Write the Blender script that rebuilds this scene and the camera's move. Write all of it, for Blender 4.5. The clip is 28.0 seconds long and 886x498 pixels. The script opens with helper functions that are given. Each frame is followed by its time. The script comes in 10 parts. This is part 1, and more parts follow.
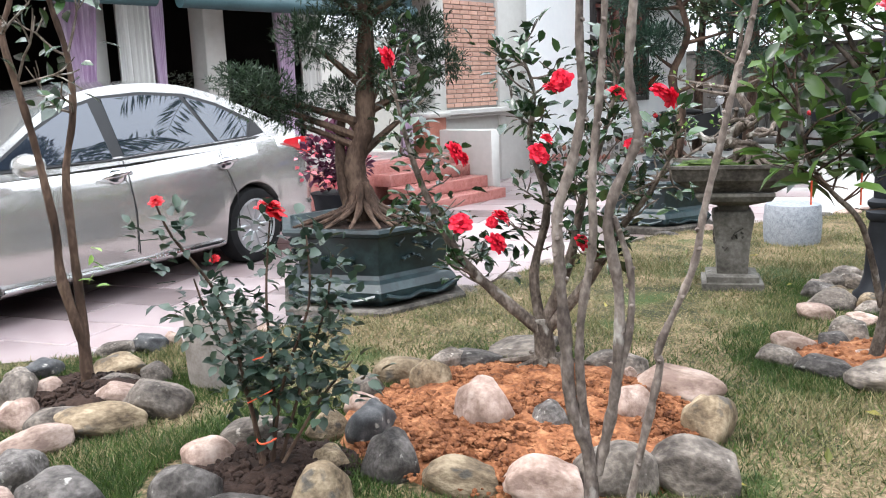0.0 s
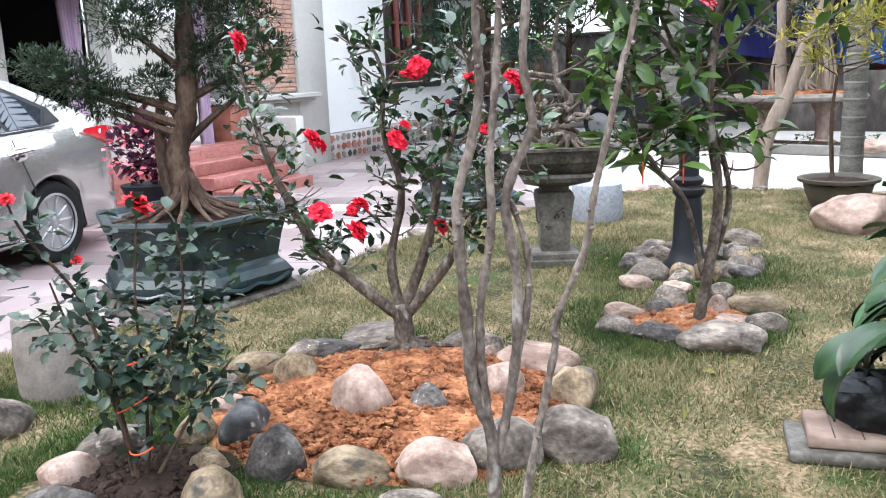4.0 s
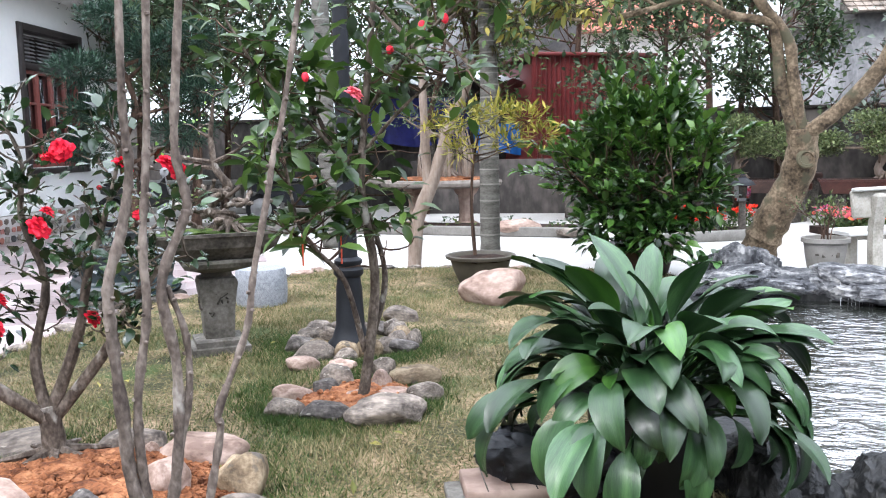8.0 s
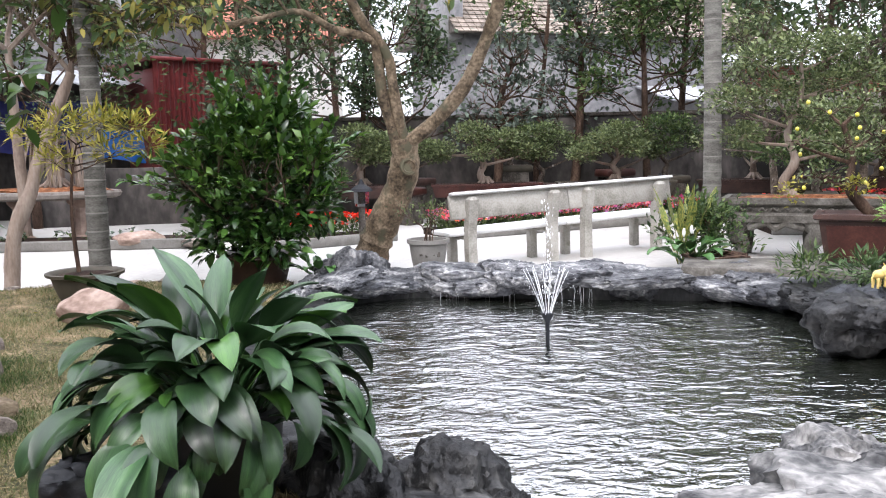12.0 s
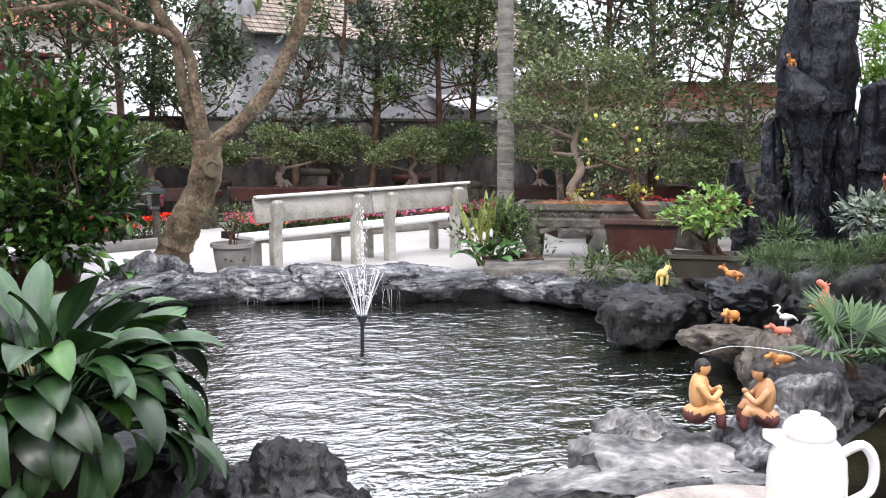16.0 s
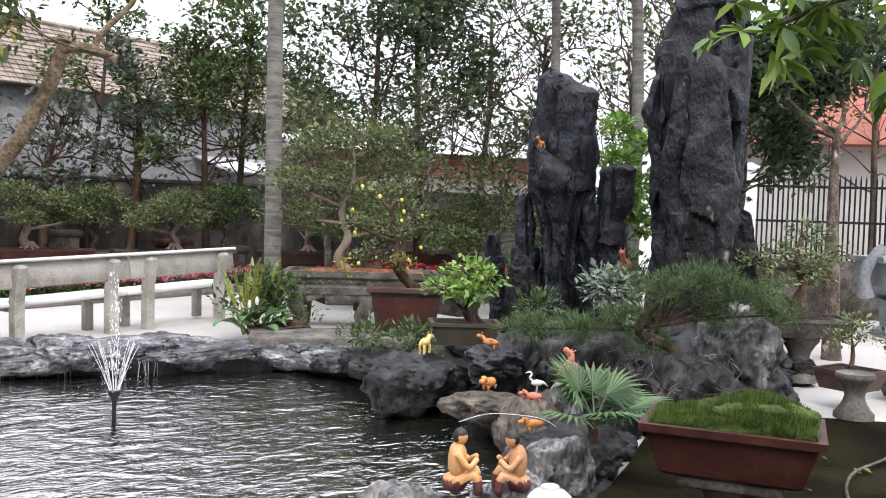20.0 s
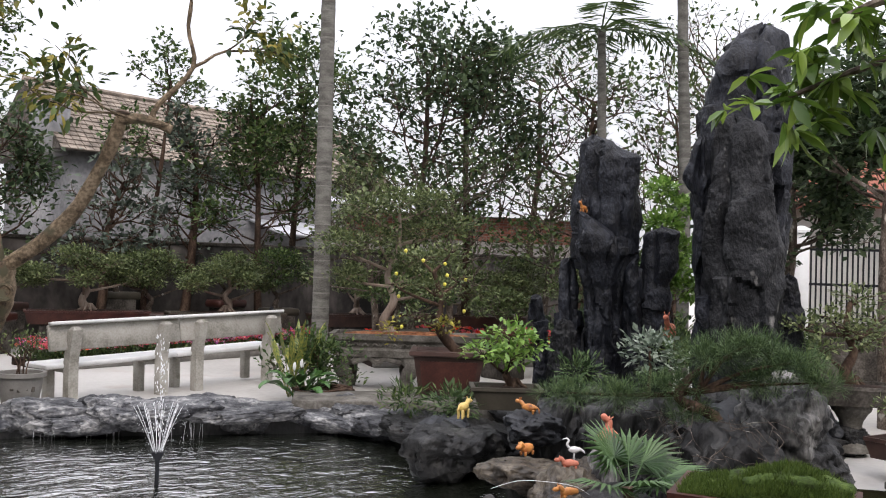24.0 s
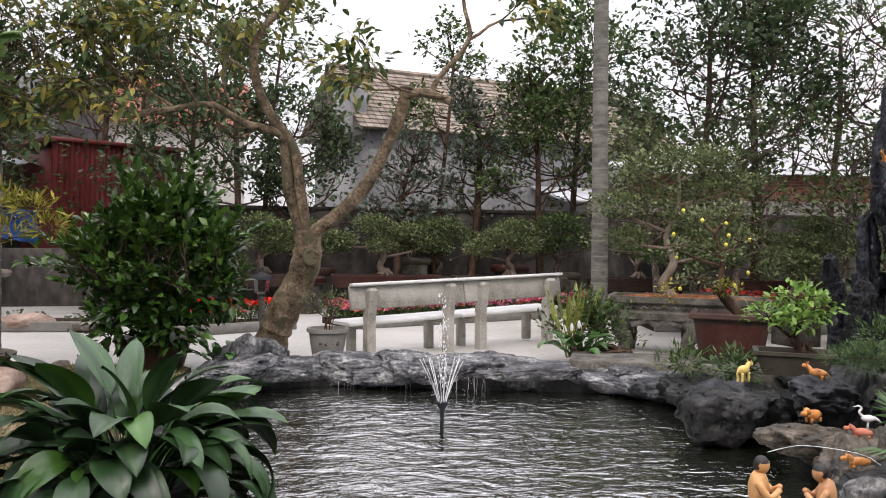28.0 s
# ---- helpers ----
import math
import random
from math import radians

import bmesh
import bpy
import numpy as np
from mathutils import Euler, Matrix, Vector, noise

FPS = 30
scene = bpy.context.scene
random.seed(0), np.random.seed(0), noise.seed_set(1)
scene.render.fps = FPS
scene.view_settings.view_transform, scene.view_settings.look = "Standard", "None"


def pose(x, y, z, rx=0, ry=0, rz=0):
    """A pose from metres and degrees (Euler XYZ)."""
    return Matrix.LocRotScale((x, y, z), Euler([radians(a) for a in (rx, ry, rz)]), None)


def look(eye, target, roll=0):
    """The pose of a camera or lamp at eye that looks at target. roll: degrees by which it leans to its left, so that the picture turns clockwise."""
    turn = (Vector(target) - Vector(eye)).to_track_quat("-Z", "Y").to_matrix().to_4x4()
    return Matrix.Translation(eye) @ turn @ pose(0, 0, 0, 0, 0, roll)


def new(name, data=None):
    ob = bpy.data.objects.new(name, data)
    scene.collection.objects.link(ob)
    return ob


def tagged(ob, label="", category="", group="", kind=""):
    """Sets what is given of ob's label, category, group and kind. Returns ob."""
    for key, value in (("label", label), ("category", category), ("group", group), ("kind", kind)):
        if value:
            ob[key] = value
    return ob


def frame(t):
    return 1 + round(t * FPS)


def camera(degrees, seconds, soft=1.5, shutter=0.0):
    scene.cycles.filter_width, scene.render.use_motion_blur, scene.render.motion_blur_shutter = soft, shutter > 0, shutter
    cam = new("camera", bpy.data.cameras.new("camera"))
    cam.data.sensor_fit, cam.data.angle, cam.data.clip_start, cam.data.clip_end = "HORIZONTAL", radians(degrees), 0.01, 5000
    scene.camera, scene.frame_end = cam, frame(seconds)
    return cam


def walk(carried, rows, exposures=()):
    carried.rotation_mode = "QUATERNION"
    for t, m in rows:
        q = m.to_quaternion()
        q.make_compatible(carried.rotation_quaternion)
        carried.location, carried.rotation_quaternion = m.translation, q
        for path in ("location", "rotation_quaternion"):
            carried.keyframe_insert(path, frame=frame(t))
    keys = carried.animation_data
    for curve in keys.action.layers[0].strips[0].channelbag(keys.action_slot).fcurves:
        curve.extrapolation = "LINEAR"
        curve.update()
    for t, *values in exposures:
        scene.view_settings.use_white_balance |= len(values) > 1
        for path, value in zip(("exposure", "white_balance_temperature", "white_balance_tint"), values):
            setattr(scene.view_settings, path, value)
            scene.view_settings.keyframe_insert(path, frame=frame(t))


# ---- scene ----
cam = camera(53.81, 28.0, soft=1.1)
PATH = [
    (0, -0.172, 0.596, 1.318, 53.07, -10.38, -2.39),
    (0.5, -0.169, 0.592, 1.318, 52.91, -11.29, -2.21),
    (1, -0.167, 0.590, 1.318, 52.69, -11.83, -2.26),
    (1.5, -0.172, 0.594, 1.317, 50.95, -12.02, -2.03),
    (2, -0.177, 0.602, 1.319, 50.01, -12.49, -2.05),
    (2.5, -0.186, 0.608, 1.321, 49.31, -12.70, -2.11),
    (4.5, -0.434, 0.320, 1.339, 33.96, -10.97, -1.30),
    (5, -0.408, 0.316, 1.344, 29.47, -9.91, -0.24),
    (5.5, -0.391, 0.326, 1.342, 25.08, -8.95, -0.34),
    (6, -0.381, 0.336, 1.341, 20.36, -8.01, -0.33),
    (6.5, -0.372, 0.348, 1.333, 18.21, -7.20, -0.49),
    (7, -0.367, 0.355, 1.331, 17.24, -6.93, -0.78),
    (7.5, -0.367, 0.349, 1.335, 17.07, -6.72, -0.98),
    (8, -0.361, 0.344, 1.328, 16.78, -6.89, -1.23),
    (8.5, -0.295, 0.350, 1.328, 16.27, -7.45, -1.79),
    (9, -0.195, 0.326, 1.342, 13.26, -7.91, -1.66),
    (9.5, -0.147, 0.315, 1.341, 9.43, -7.86, -0.92),
    (10, -0.116, 0.319, 1.344, 6.35, -7.64, -0.91),
    (10.5, -0.098, 0.336, 1.345, 3.04, -7.39, -1.04),
    (11, -0.072, 0.343, 1.344, -0.72, -7.21, -0.91),
    (11.5, -0.052, 0.352, 1.342, -3.89, -7.03, -1.07),
    (12, -0.038, 0.357, 1.343, -6.00, -6.92, -1.10),
    (12.5, -0.023, 0.343, 1.351, -8.15, -6.51, -0.75),
    (14.5, -0.014, 0.294, 1.360, -9.29, -6.18, -0.21),
    (15, -0.077, 0.301, 1.356, -10.42, -6.47, 0.21),
    (15.5, -0.179, 0.331, 1.343, -15.53, -6.89, 0.13),
    (16, -0.248, 0.327, 1.346, -19.96, -6.74, 0.28),
    (16.5, -0.249, 0.313, 1.355, -22.36, -6.32, 0.96),
    (17, -0.251, 0.308, 1.358, -23.32, -6.30, 1.09),
    (17.5, -0.257, 0.307, 1.366, -24.21, -5.99, 1.29),
    (18, -0.264, 0.299, 1.373, -25.70, -5.51, 1.40),
    (18.5, -0.258, 0.302, 1.381, -27.60, -5.14, 1.42),
    (19, -0.251, 0.302, 1.389, -30.10, -4.43, 1.39),
    (19.5, -0.234, 0.302, 1.393, -33.64, -3.38, 1.63),
    (20, -0.242, 0.291, 1.397, -34.98, -2.30, 1.84),
    (20.5, -0.263, 0.282, 1.399, -35.15, -1.50, 2.26),
    (21, -0.259, 0.291, 1.400, -35.23, -1.31, 2.46),
    (21.5, -0.255, 0.286, 1.408, -35.23, -0.61, 2.34),
    (23.5, -0.240, 0.230, 1.434, -35.95, 2.27, 1.94),
    (24, -0.184, 0.166, 1.422, -31.29, 1.64, 1.93),
    (24.5, -0.120, 0.119, 1.406, -25.34, 0.31, 1.98),
    (25, -0.097, 0.097, 1.394, -20.39, -0.95, 1.51),
    (25.5, -0.093, 0.070, 1.389, -17.95, -1.30, 1.17),
    (26, -0.102, 0.059, 1.379, -16.10, -1.04, 1.33),
    (26.5, -0.093, 0.070, 1.376, -15.04, -0.50, 1.33),
    (27, -0.098, 0.058, 1.373, -14.33, -0.41, 1.23),
    (27.5, -0.113, 0.050, 1.377, -13.50, -0.84, 1.06),
    (28, -0.109, 0.048, 1.374, -12.74, -0.98, 0.95),
]
walk(cam, [(t, pose(x, y, z, 90 + p, 0, w) @ pose(0, 0, 0, 0, 0, r)) for t, x, y, z, w, p, r in PATH],
     exposures=[(0, 0.40, 6200, 10), (2, 0.40, 6100, 10), (5, 0.5, 5950, 11), (9, 0.45, 6000, 13), (12, 0.14, 6250, 16), (15, 0.04, 6300, 17), (17, 0.08, 6350, 17), (20, -0.14, 6450, 16), (24, -0.68, 6600, 16), (28, -0.6, 6750, 17)])

# ---- world and light: a bright overcast day ----
world = bpy.data.worlds.new("overcast_sky")
scene.world = world
world.use_nodes = True
wn = world.node_tree.nodes
wl = world.node_tree.links
sky = wn.new("ShaderNodeTexSky")
sky.sky_type = "NISHITA"
sky.sun_disc = False
sky.sun_elevation, sky.sun_rotation = radians(52), radians(200)
sky.air_density, sky.dust_density = 1.0, 4.0
veil = wn.new("ShaderNodeMix")
veil.data_type = "RGBA"
veil.inputs["Factor"].default_value = 0.8
veil.inputs["B"].default_value = (11.5, 11.9, 12.4, 1)
wl.new(sky.outputs["Color"], veil.inputs["A"])
way = wn.new("ShaderNodeTexCoord")
parts_xyz = wn.new("ShaderNodeSeparateXYZ")
wl.new(way.outputs["Generated"], parts_xyz.inputs[0])
rise = wn.new("ShaderNodeMapRange")
rise.inputs["To Min"].default_value, rise.inputs["To Max"].default_value = 0.42, 1.72
wl.new(parts_xyz.outputs["Z"], rise.inputs["Value"])
dome = wn.new("ShaderNodeVectorMath")
dome.operation = "SCALE"
wl.new(veil.outputs["Result"], dome.inputs[0])
wl.new(rise.outputs[0], dome.inputs["Scale"])
wl.new(dome.outputs[0], wn["Background"].inputs["Color"])
wn["Background"].inputs["Strength"].default_value = 0.27
sun_data = bpy.data.lights.new("sun", "SUN")
sun_data.energy, sun_data.angle, sun_data.color = 1.5, radians(16), (1.0, 0.96, 0.9)
sun = new("sun", sun_data)
sun.matrix_world = look((-4, -7, 14), (1.0, 5, 0))

# ---- geometry helpers ----
class Geo:
    """Vertices and faces gathered for one mesh."""
    def __init__(self):
        self.v, self.f = [], []

    def add(self, verts, faces):
        n = len(self.v)
        self.v.extend(tuple(map(float, p)) for p in verts)
        self.f.extend([tuple(i + n for i in f) for f in faces])
        return self


def tube(g, pts, radii, n=7):
    """A tapered tube with closed ends along a line of points."""
    pts = [Vector(p) for p in pts]
    ref = Vector((0.31, 0.17, 0.93)).normalized()
    verts, faces = [], []
    side = None
    for i, p in enumerate(pts):
        d = (pts[min(i + 1, len(pts) - 1)] - pts[max(i - 1, 0)]).normalized()
        if side is None:
            side = d.cross(ref if abs(d.dot(ref)) < 0.95 else Vector((1, 0, 0))).normalized()
        else:
            side = (side - d * side.dot(d)).normalized()
        other = d.cross(side)
        for k in range(n):
            a = 2 * math.pi * k / n
            verts.append(p + (side * math.cos(a) + other * math.sin(a)) * radii[i])
    for i in range(len(pts) - 1):
        for k in range(n):
            a, b = i * n + k, i * n + (k + 1) % n
            faces.append((a, b, b + n, a + n))
    faces.append(tuple(range(n - 1, -1, -1)))
    faces.append(tuple(range((len(pts) - 1) * n, len(pts) * n)))
    return g.add(verts, faces)


def smooth_line(pts, steps=4):
    """A Catmull-Rom line through points."""
    pts = [Vector(p) for p in pts]
    out = []
    for i in range(len(pts) - 1):
        a, b, c, d = pts[max(i - 1, 0)], pts[i], pts[i + 1], pts[min(i + 2, len(pts) - 1)]
        for s in range(steps):
            t = s / steps
            out.append(0.5 * (2 * b + (c - a) * t + (2 * a - 5 * b + 4 * c - d) * t * t + (3 * b - a - 3 * c + d) * t ** 3))
    return out + [pts[-1]]


def limb(g, pts, r0, r1, n=8, steps=4, knobs=0.0, seed=0):
    line = smooth_line(pts, steps)
    rng = random.Random(seed)
    m = len(line) - 1
    return tube(g, line, [(r0 + (r1 - r0) * i / m) * (1 + rng.uniform(-knobs, knobs)) for i in range(m + 1)], n)


def lathe(g, profile, n=24, at=(0, 0, 0), squash=1.0):
    """A turned body from (radius, height) pairs."""
    verts, faces = [], []
    for r, z in profile:
        for k in range(n):
            a = 2 * math.pi * k / n
            verts.append((at[0] + r * math.cos(a), at[1] + r * squash * math.sin(a), at[2] + z))
    for i in range(len(profile) - 1):
        for k in range(n):
            a, b = i * n + k, i * n + (k + 1) % n
            faces.append((a, b, b + n, a + n))
    faces.append(tuple(range(n - 1, -1, -1)))
    faces.append(tuple(range((len(profile) - 1) * n, len(profile) * n)))
    return g.add(verts, faces)


def loft(g, rings):
    """A skin over rings of equally many points, closed at both ends."""
    n = len(rings[0])
    verts = [p for ring in rings for p in ring]
    faces = []
    for i in range(len(rings) - 1):
        for k in range(n):
            a, b = i * n + k, i * n + (k + 1) % n
            faces.append((a, b, b + n, a + n))
    faces.append(tuple(range(n - 1, -1, -1)))
    faces.append(tuple(range((len(rings) - 1) * n, len(rings) * n)))
    return g.add(verts, faces)


def box(g, c, s, b=0.006, m=None):
    """A chamfered box: centre, size and chamfer."""
    hx, hy, hz = s[0] / 2, s[1] / 2, s[2] / 2
    b = min(b, hx * 0.6, hy * 0.6, hz * 0.6)
    bm = bmesh.new()
    for sx in (-1, 1):
        for sy in (-1, 1):
            for sz in (-1, 1):
                bm.verts.new((sx * (hx - b), sy * (hy - b), sz * hz))
                bm.verts.new((sx * (hx - b), sy * hy, sz * (hz - b)))
                bm.verts.new((sx * hx, sy * (hy - b), sz * (hz - b)))
    bmesh.ops.convex_hull(bm, input=bm.verts[:])
    bmesh.ops.dissolve_limit(bm, angle_limit=0.02, verts=bm.verts[:], edges=bm.edges[:])
    bm.verts.index_update()
    off = Vector(c)
    verts = [(m @ v.co if m else v.co) + off for v in bm.verts]
    faces = [[v.index for v in f.verts] for f in bm.faces]
    bm.free()
    return g.add(verts, faces)


def blob(g, c, s, sub=2, rough=0.15, freq=1.5, seed=0, ridged=False, flat=0.0, cap=9.0, low=1.0):
    """A lumpy closed body; ridged for broken rock, smooth for a river stone."""
    bm = bmesh.new()
    bmesh.ops.create_icosphere(bm, subdivisions=sub, radius=1)
    shift = Vector((seed * 7.31, seed * 3.17, seed * 5.77))
    verts = []
    for v in bm.verts:
        p = Vector((v.co.x, v.co.y, v.co.z * low))
        h = noise.fractal(p * freq + shift, 0.9, 2.1, 5 if ridged else 2)
        if ridged:
            h = 0.6 * h + 0.7 * (0.5 - abs(noise.noise(p * freq * 1.7 + shift * 2))) - 0.3 * abs(noise.noise(p * freq * 5 + shift)) - 0.16 * abs(noise.noise(p * freq * 12 + shift))
        q = v.co * (1 + rough * h)
        if flat and q.z < -flat:
            q.z = -flat + (q.z + flat) * 0.15
        lid = cap + 0.22 * noise.fractal(p * 3.1 + shift, 0.8, 2.2, 4)
        if q.z > lid:
            q.z = lid + (q.z - lid) * 0.22
        verts.append((c[0] + q.x * s[0], c[1] + q.y * s[1], c[2] + q.z * s[2]))
    faces = [[v.index for v in f.verts] for f in bm.faces]
    bm.free()
    return g.add(verts, faces)


def leafset(g, rng, places, length, width, aim=None, spread=1.0, lift=0.2, fine=False):
    """Many small folded leaves. places: rows of a point and, if known, the way outward."""
    for p, d in places:
        d = Vector(d) + Vector((rng.gauss(0, spread), rng.gauss(0, spread), rng.gauss(0, spread * 0.7) + lift))
        if d.length < 1e-3:
            d = Vector((0, 0, 1))
        d.normalize()
        s = d.cross(Vector((rng.gauss(0, 0.4), rng.gauss(0, 0.4), 1)))
        s = s.normalized() if s.length > 1e-3 else Vector((1, 0, 0))
        nrm = s.cross(d)
        k = rng.uniform(0.7, 1.25)
        ln, w = length * k, width * k * 0.5
        p = Vector(p)
        if fine:
            up = nrm * w * 0.3
            m1, m2, tip = p + d * ln * 0.36, p + d * ln * 0.7 - nrm * ln * 0.04, p + d * ln - nrm * ln * 0.14
            g.add([p, p + d * ln * 0.26 + s * w * 0.86 + up, m1, p + d * ln * 0.26 - s * w * 0.86 + up, p + d * ln * 0.62 + s * w * 0.92 + up - nrm * ln * 0.03, m2, p + d * ln * 0.62 - s * w * 0.92 + up - nrm * ln * 0.03, tip],
                  [(0, 1, 2), (0, 2, 3), (1, 4, 5, 2), (2, 5, 6, 3), (4, 7, 5), (5, 7, 6)])
        else:
            g.add([p, p + d * ln * 0.5 + s * w + nrm * w * 0.35, p + d * ln, p + d * ln * 0.5 - s * w + nrm * w * 0.35], [(0, 1, 2), (0, 2, 3)])
    return g


def cloud(rng, c, r, n, shell=0.5):
    """Points with outward ways in an ellipsoid, more of them towards its skin."""
    out = []
    for _ in range(n):
        d = Vector((rng.gauss(0, 1), rng.gauss(0, 1), rng.gauss(0, 1))).normalized()
        k = rng.uniform(shell, 1.0)
        out.append(((c[0] + d.x * r[0] * k, c[1] + d.y * r[1] * k, c[2] + d.z * r[2] * k), d))
    return out


def grow(g, rng, p, d, length, r, depth, tips, spread=0.6, up=0.12, kids=(2, 3), n=5, shrink=0.72):
    """Branches that fork again and again; their ends are gathered in tips."""
    p, d = Vector(p), Vector(d).normalized()
    pts = [p]
    for _ in range(3):
        d = (d + Vector((rng.gauss(0, 0.16), rng.gauss(0, 0.16), rng.gauss(0, 0.12) + up * 0.4))).normalized()
        pts.append(pts[-1] + d * length / 3)
        if depth <= 1:
            tips.append((tuple(pts[-1]), tuple(d)))
    tube(g, pts, [r, r * 0.88, r * 0.78, r * 0.68], n)
    if depth <= 0:
        return
    for _ in range(rng.randint(*kids)):
        e = (d + Vector((rng.gauss(0, spread), rng.gauss(0, spread), rng.gauss(0, spread * 0.6) + up))).normalized()
        grow(g, rng, pts[-1], e, length * shrink * rng.uniform(0.8, 1.2), r * 0.62, depth - 1, tips, spread, up, kids, max(4, n - 1), shrink)


def mesh_of(name, g, smooth=True, angle=45):
    me = bpy.data.meshes.new(name)
    me.from_pydata(g.v, [], g.f)
    if smooth:
        me.shade_smooth()
        if angle < 180:
            me.set_sharp_from_angle(angle=radians(angle))
    me.update()
    return me


def part(name, g, material, parent=None, label="", smooth=True, angle=45, m=None):
    """Links a gathered mesh, or a mesh made before, as one object under a thing or a part."""
    me = g if isinstance(g, bpy.types.Mesh) else mesh_of(name, g, smooth, angle)
    if not me.materials:
        me.materials.append(material)
    ob = new(name, me)
    ob.parent = parent
    if m is not None:
        ob.matrix_local = m
    if label:
        tagged(ob, label)
    if name.endswith(("work", "scar_ringing", "scarring")):
        tagged(ob, label, kind="stuff")
    return ob


def thing(name, at=(0, 0, 0), turn=0, label="", category="", group="", kind=""):
    ob = new(name)
    ob.empty_display_size = 0.1
    ob.matrix_world = pose(*at, 0, 0, turn)
    return tagged(ob, label, category, group, kind)


def solo(name, g, material, label, category, group="", kind="", smooth=True, angle=45, m=None):
    """A thing of one mesh."""
    return tagged(part(name, g, material, None, "", smooth, angle, m), label, category, group, kind)


# ---- materials ----
def ramp(nt, stops):
    r = nt.nodes.new("ShaderNodeValToRGB")
    e = r.color_ramp.elements
    while len(e) < len(stops):
        e.new(0.5)
    for k, (pos, col) in enumerate(stops):
        e[k].position, e[k].color = pos, (*col, 1)
    return r


def deep(cols, power):
    """Dark paints and leaves a little darker, pale ones as they are."""
    out = []
    for c in cols:
        lum = max(1e-4, 0.3 * c[0] + 0.6 * c[1] + 0.1 * c[2])
        k = min(1.0, (lum / 0.3) ** power)
        out.append(tuple(x * k for x in c))
    return out


def surface(name, cols, rough=0.7, scale=5.0, fine=45.0, bump=0.3, depth=0.004, metal=0.0, vary=0.15, stretch=(1, 1, 1), spec=0.5,
            coat=0.0, island=False, spots=None, grain=0.35, rough_vary=0.15):
    """Colours mixed by noise at two sizes, with relief, and each object or piece a little lighter or darker."""
    cols = deep(cols, 0.12)
    m = bpy.data.materials.new(name)
    m.use_nodes = True
    nt = m.node_tree
    b = nt.nodes["Principled BSDF"]
    tc = nt.nodes.new("ShaderNodeTexCoord")
    mp = nt.nodes.new("ShaderNodeMapping")
    mp.inputs["Scale"].default_value = stretch
    info = nt.nodes.new("ShaderNodeObjectInfo")
    rnd = nt.nodes.new("ShaderNodeNewGeometry").outputs["Random Per Island"] if island else info.outputs["Random"]
    sh = nt.nodes.new("ShaderNodeVectorMath")
    sh.operation = "ADD"
    nt.links.new(tc.outputs["Object"], sh.inputs[0])
    far = nt.nodes.new("ShaderNodeMath")
    far.operation = "MULTIPLY"
    far.inputs[1].default_value = 37.0
    nt.links.new(info.outputs["Random"], far.inputs[0])
    nt.links.new(far.outputs[0], sh.inputs[1])
    nt.links.new(sh.outputs[0], mp.inputs["Vector"])
    n1, n2 = nt.nodes.new("ShaderNodeTexNoise"), nt.nodes.new("ShaderNodeTexNoise")
    for n, s, d in ((n1, scale, 5), (n2, fine, 4)):
        n.inputs["Scale"].default_value, n.inputs["Detail"].default_value = s, d
        nt.links.new(mp.outputs[0], n.inputs["Vector"])
    mix = nt.nodes.new("ShaderNodeMix")
    mix.inputs["Factor"].default_value = grain
    nt.links.new(n1.outputs["Fac"], mix.inputs["A"])
    nt.links.new(n2.outputs["Fac"], mix.inputs["B"])
    k = len(cols)
    cr = ramp(nt, [(0.36 + 0.28 * i / max(1, k - 1), c) for i, c in enumerate(cols)])
    nt.links.new(mix.outputs["Result"], cr.inputs["Fac"])
    col = cr.outputs["Color"]
    if spots:
        n3 = nt.nodes.new("ShaderNodeTexNoise")
        n3.inputs["Scale"].default_value, n3.inputs["Detail"].default_value = spots[1], 6
        nt.links.new(mp.outputs[0], n3.inputs["Vector"])
        sr = nt.nodes.new("ShaderNodeMapRange")
        sr.inputs["From Min"].default_value, sr.inputs["From Max"].default_value = spots[2], spots[2] + 0.08
        nt.links.new(n3.outputs["Fac"], sr.inputs["Value"])
        sm = nt.nodes.new("ShaderNodeMix")
        sm.data_type = "RGBA"
        sm.inputs["B"].default_value = (*spots[0], 1)
        nt.links.new(sr.outputs[0], sm.inputs["Factor"])
        nt.links.new(col, sm.inputs["A"])
        col = sm.outputs["Result"]
    hs = nt.nodes.new("ShaderNodeHueSaturation")
    mr = nt.nodes.new("ShaderNodeMapRange")
    mr.inputs["To Min"].default_value, mr.inputs["To Max"].default_value = 1 - vary, 1 + vary
    nt.links.new(rnd, mr.inputs["Value"])
    nt.links.new(mr.outputs[0], hs.inputs["Value"])
    nt.links.new(col, hs.inputs["Color"])
    nt.links.new(hs.outputs["Color"], b.inputs["Base Color"])
    rr = nt.nodes.new("ShaderNodeMapRange")
    rr.inputs["To Min"].default_value, rr.inputs["To Max"].default_value = max(0.02, rough - rough_vary), min(1, rough + rough_vary)
    nt.links.new(n2.outputs["Fac"], rr.inputs["Value"])
    nt.links.new(rr.outputs[0], b.inputs["Roughness"])
    b.inputs["Metallic"].default_value = metal
    b.inputs["Specular IOR Level"].default_value = spec * (0.4 if rough > 0.65 else 0.8)
    b.inputs["Coat Weight"].default_value = coat
    if bump:
        bp = nt.nodes.new("ShaderNodeBump")
        bp.inputs["Strength"].default_value, bp.inputs["Distance"].default_value = bump, depth
        nt.links.new(mix.outputs["Result"], bp.inputs["Height"])
        nt.links.new(bp.outputs["Normal"], b.inputs["Normal"])
    return m


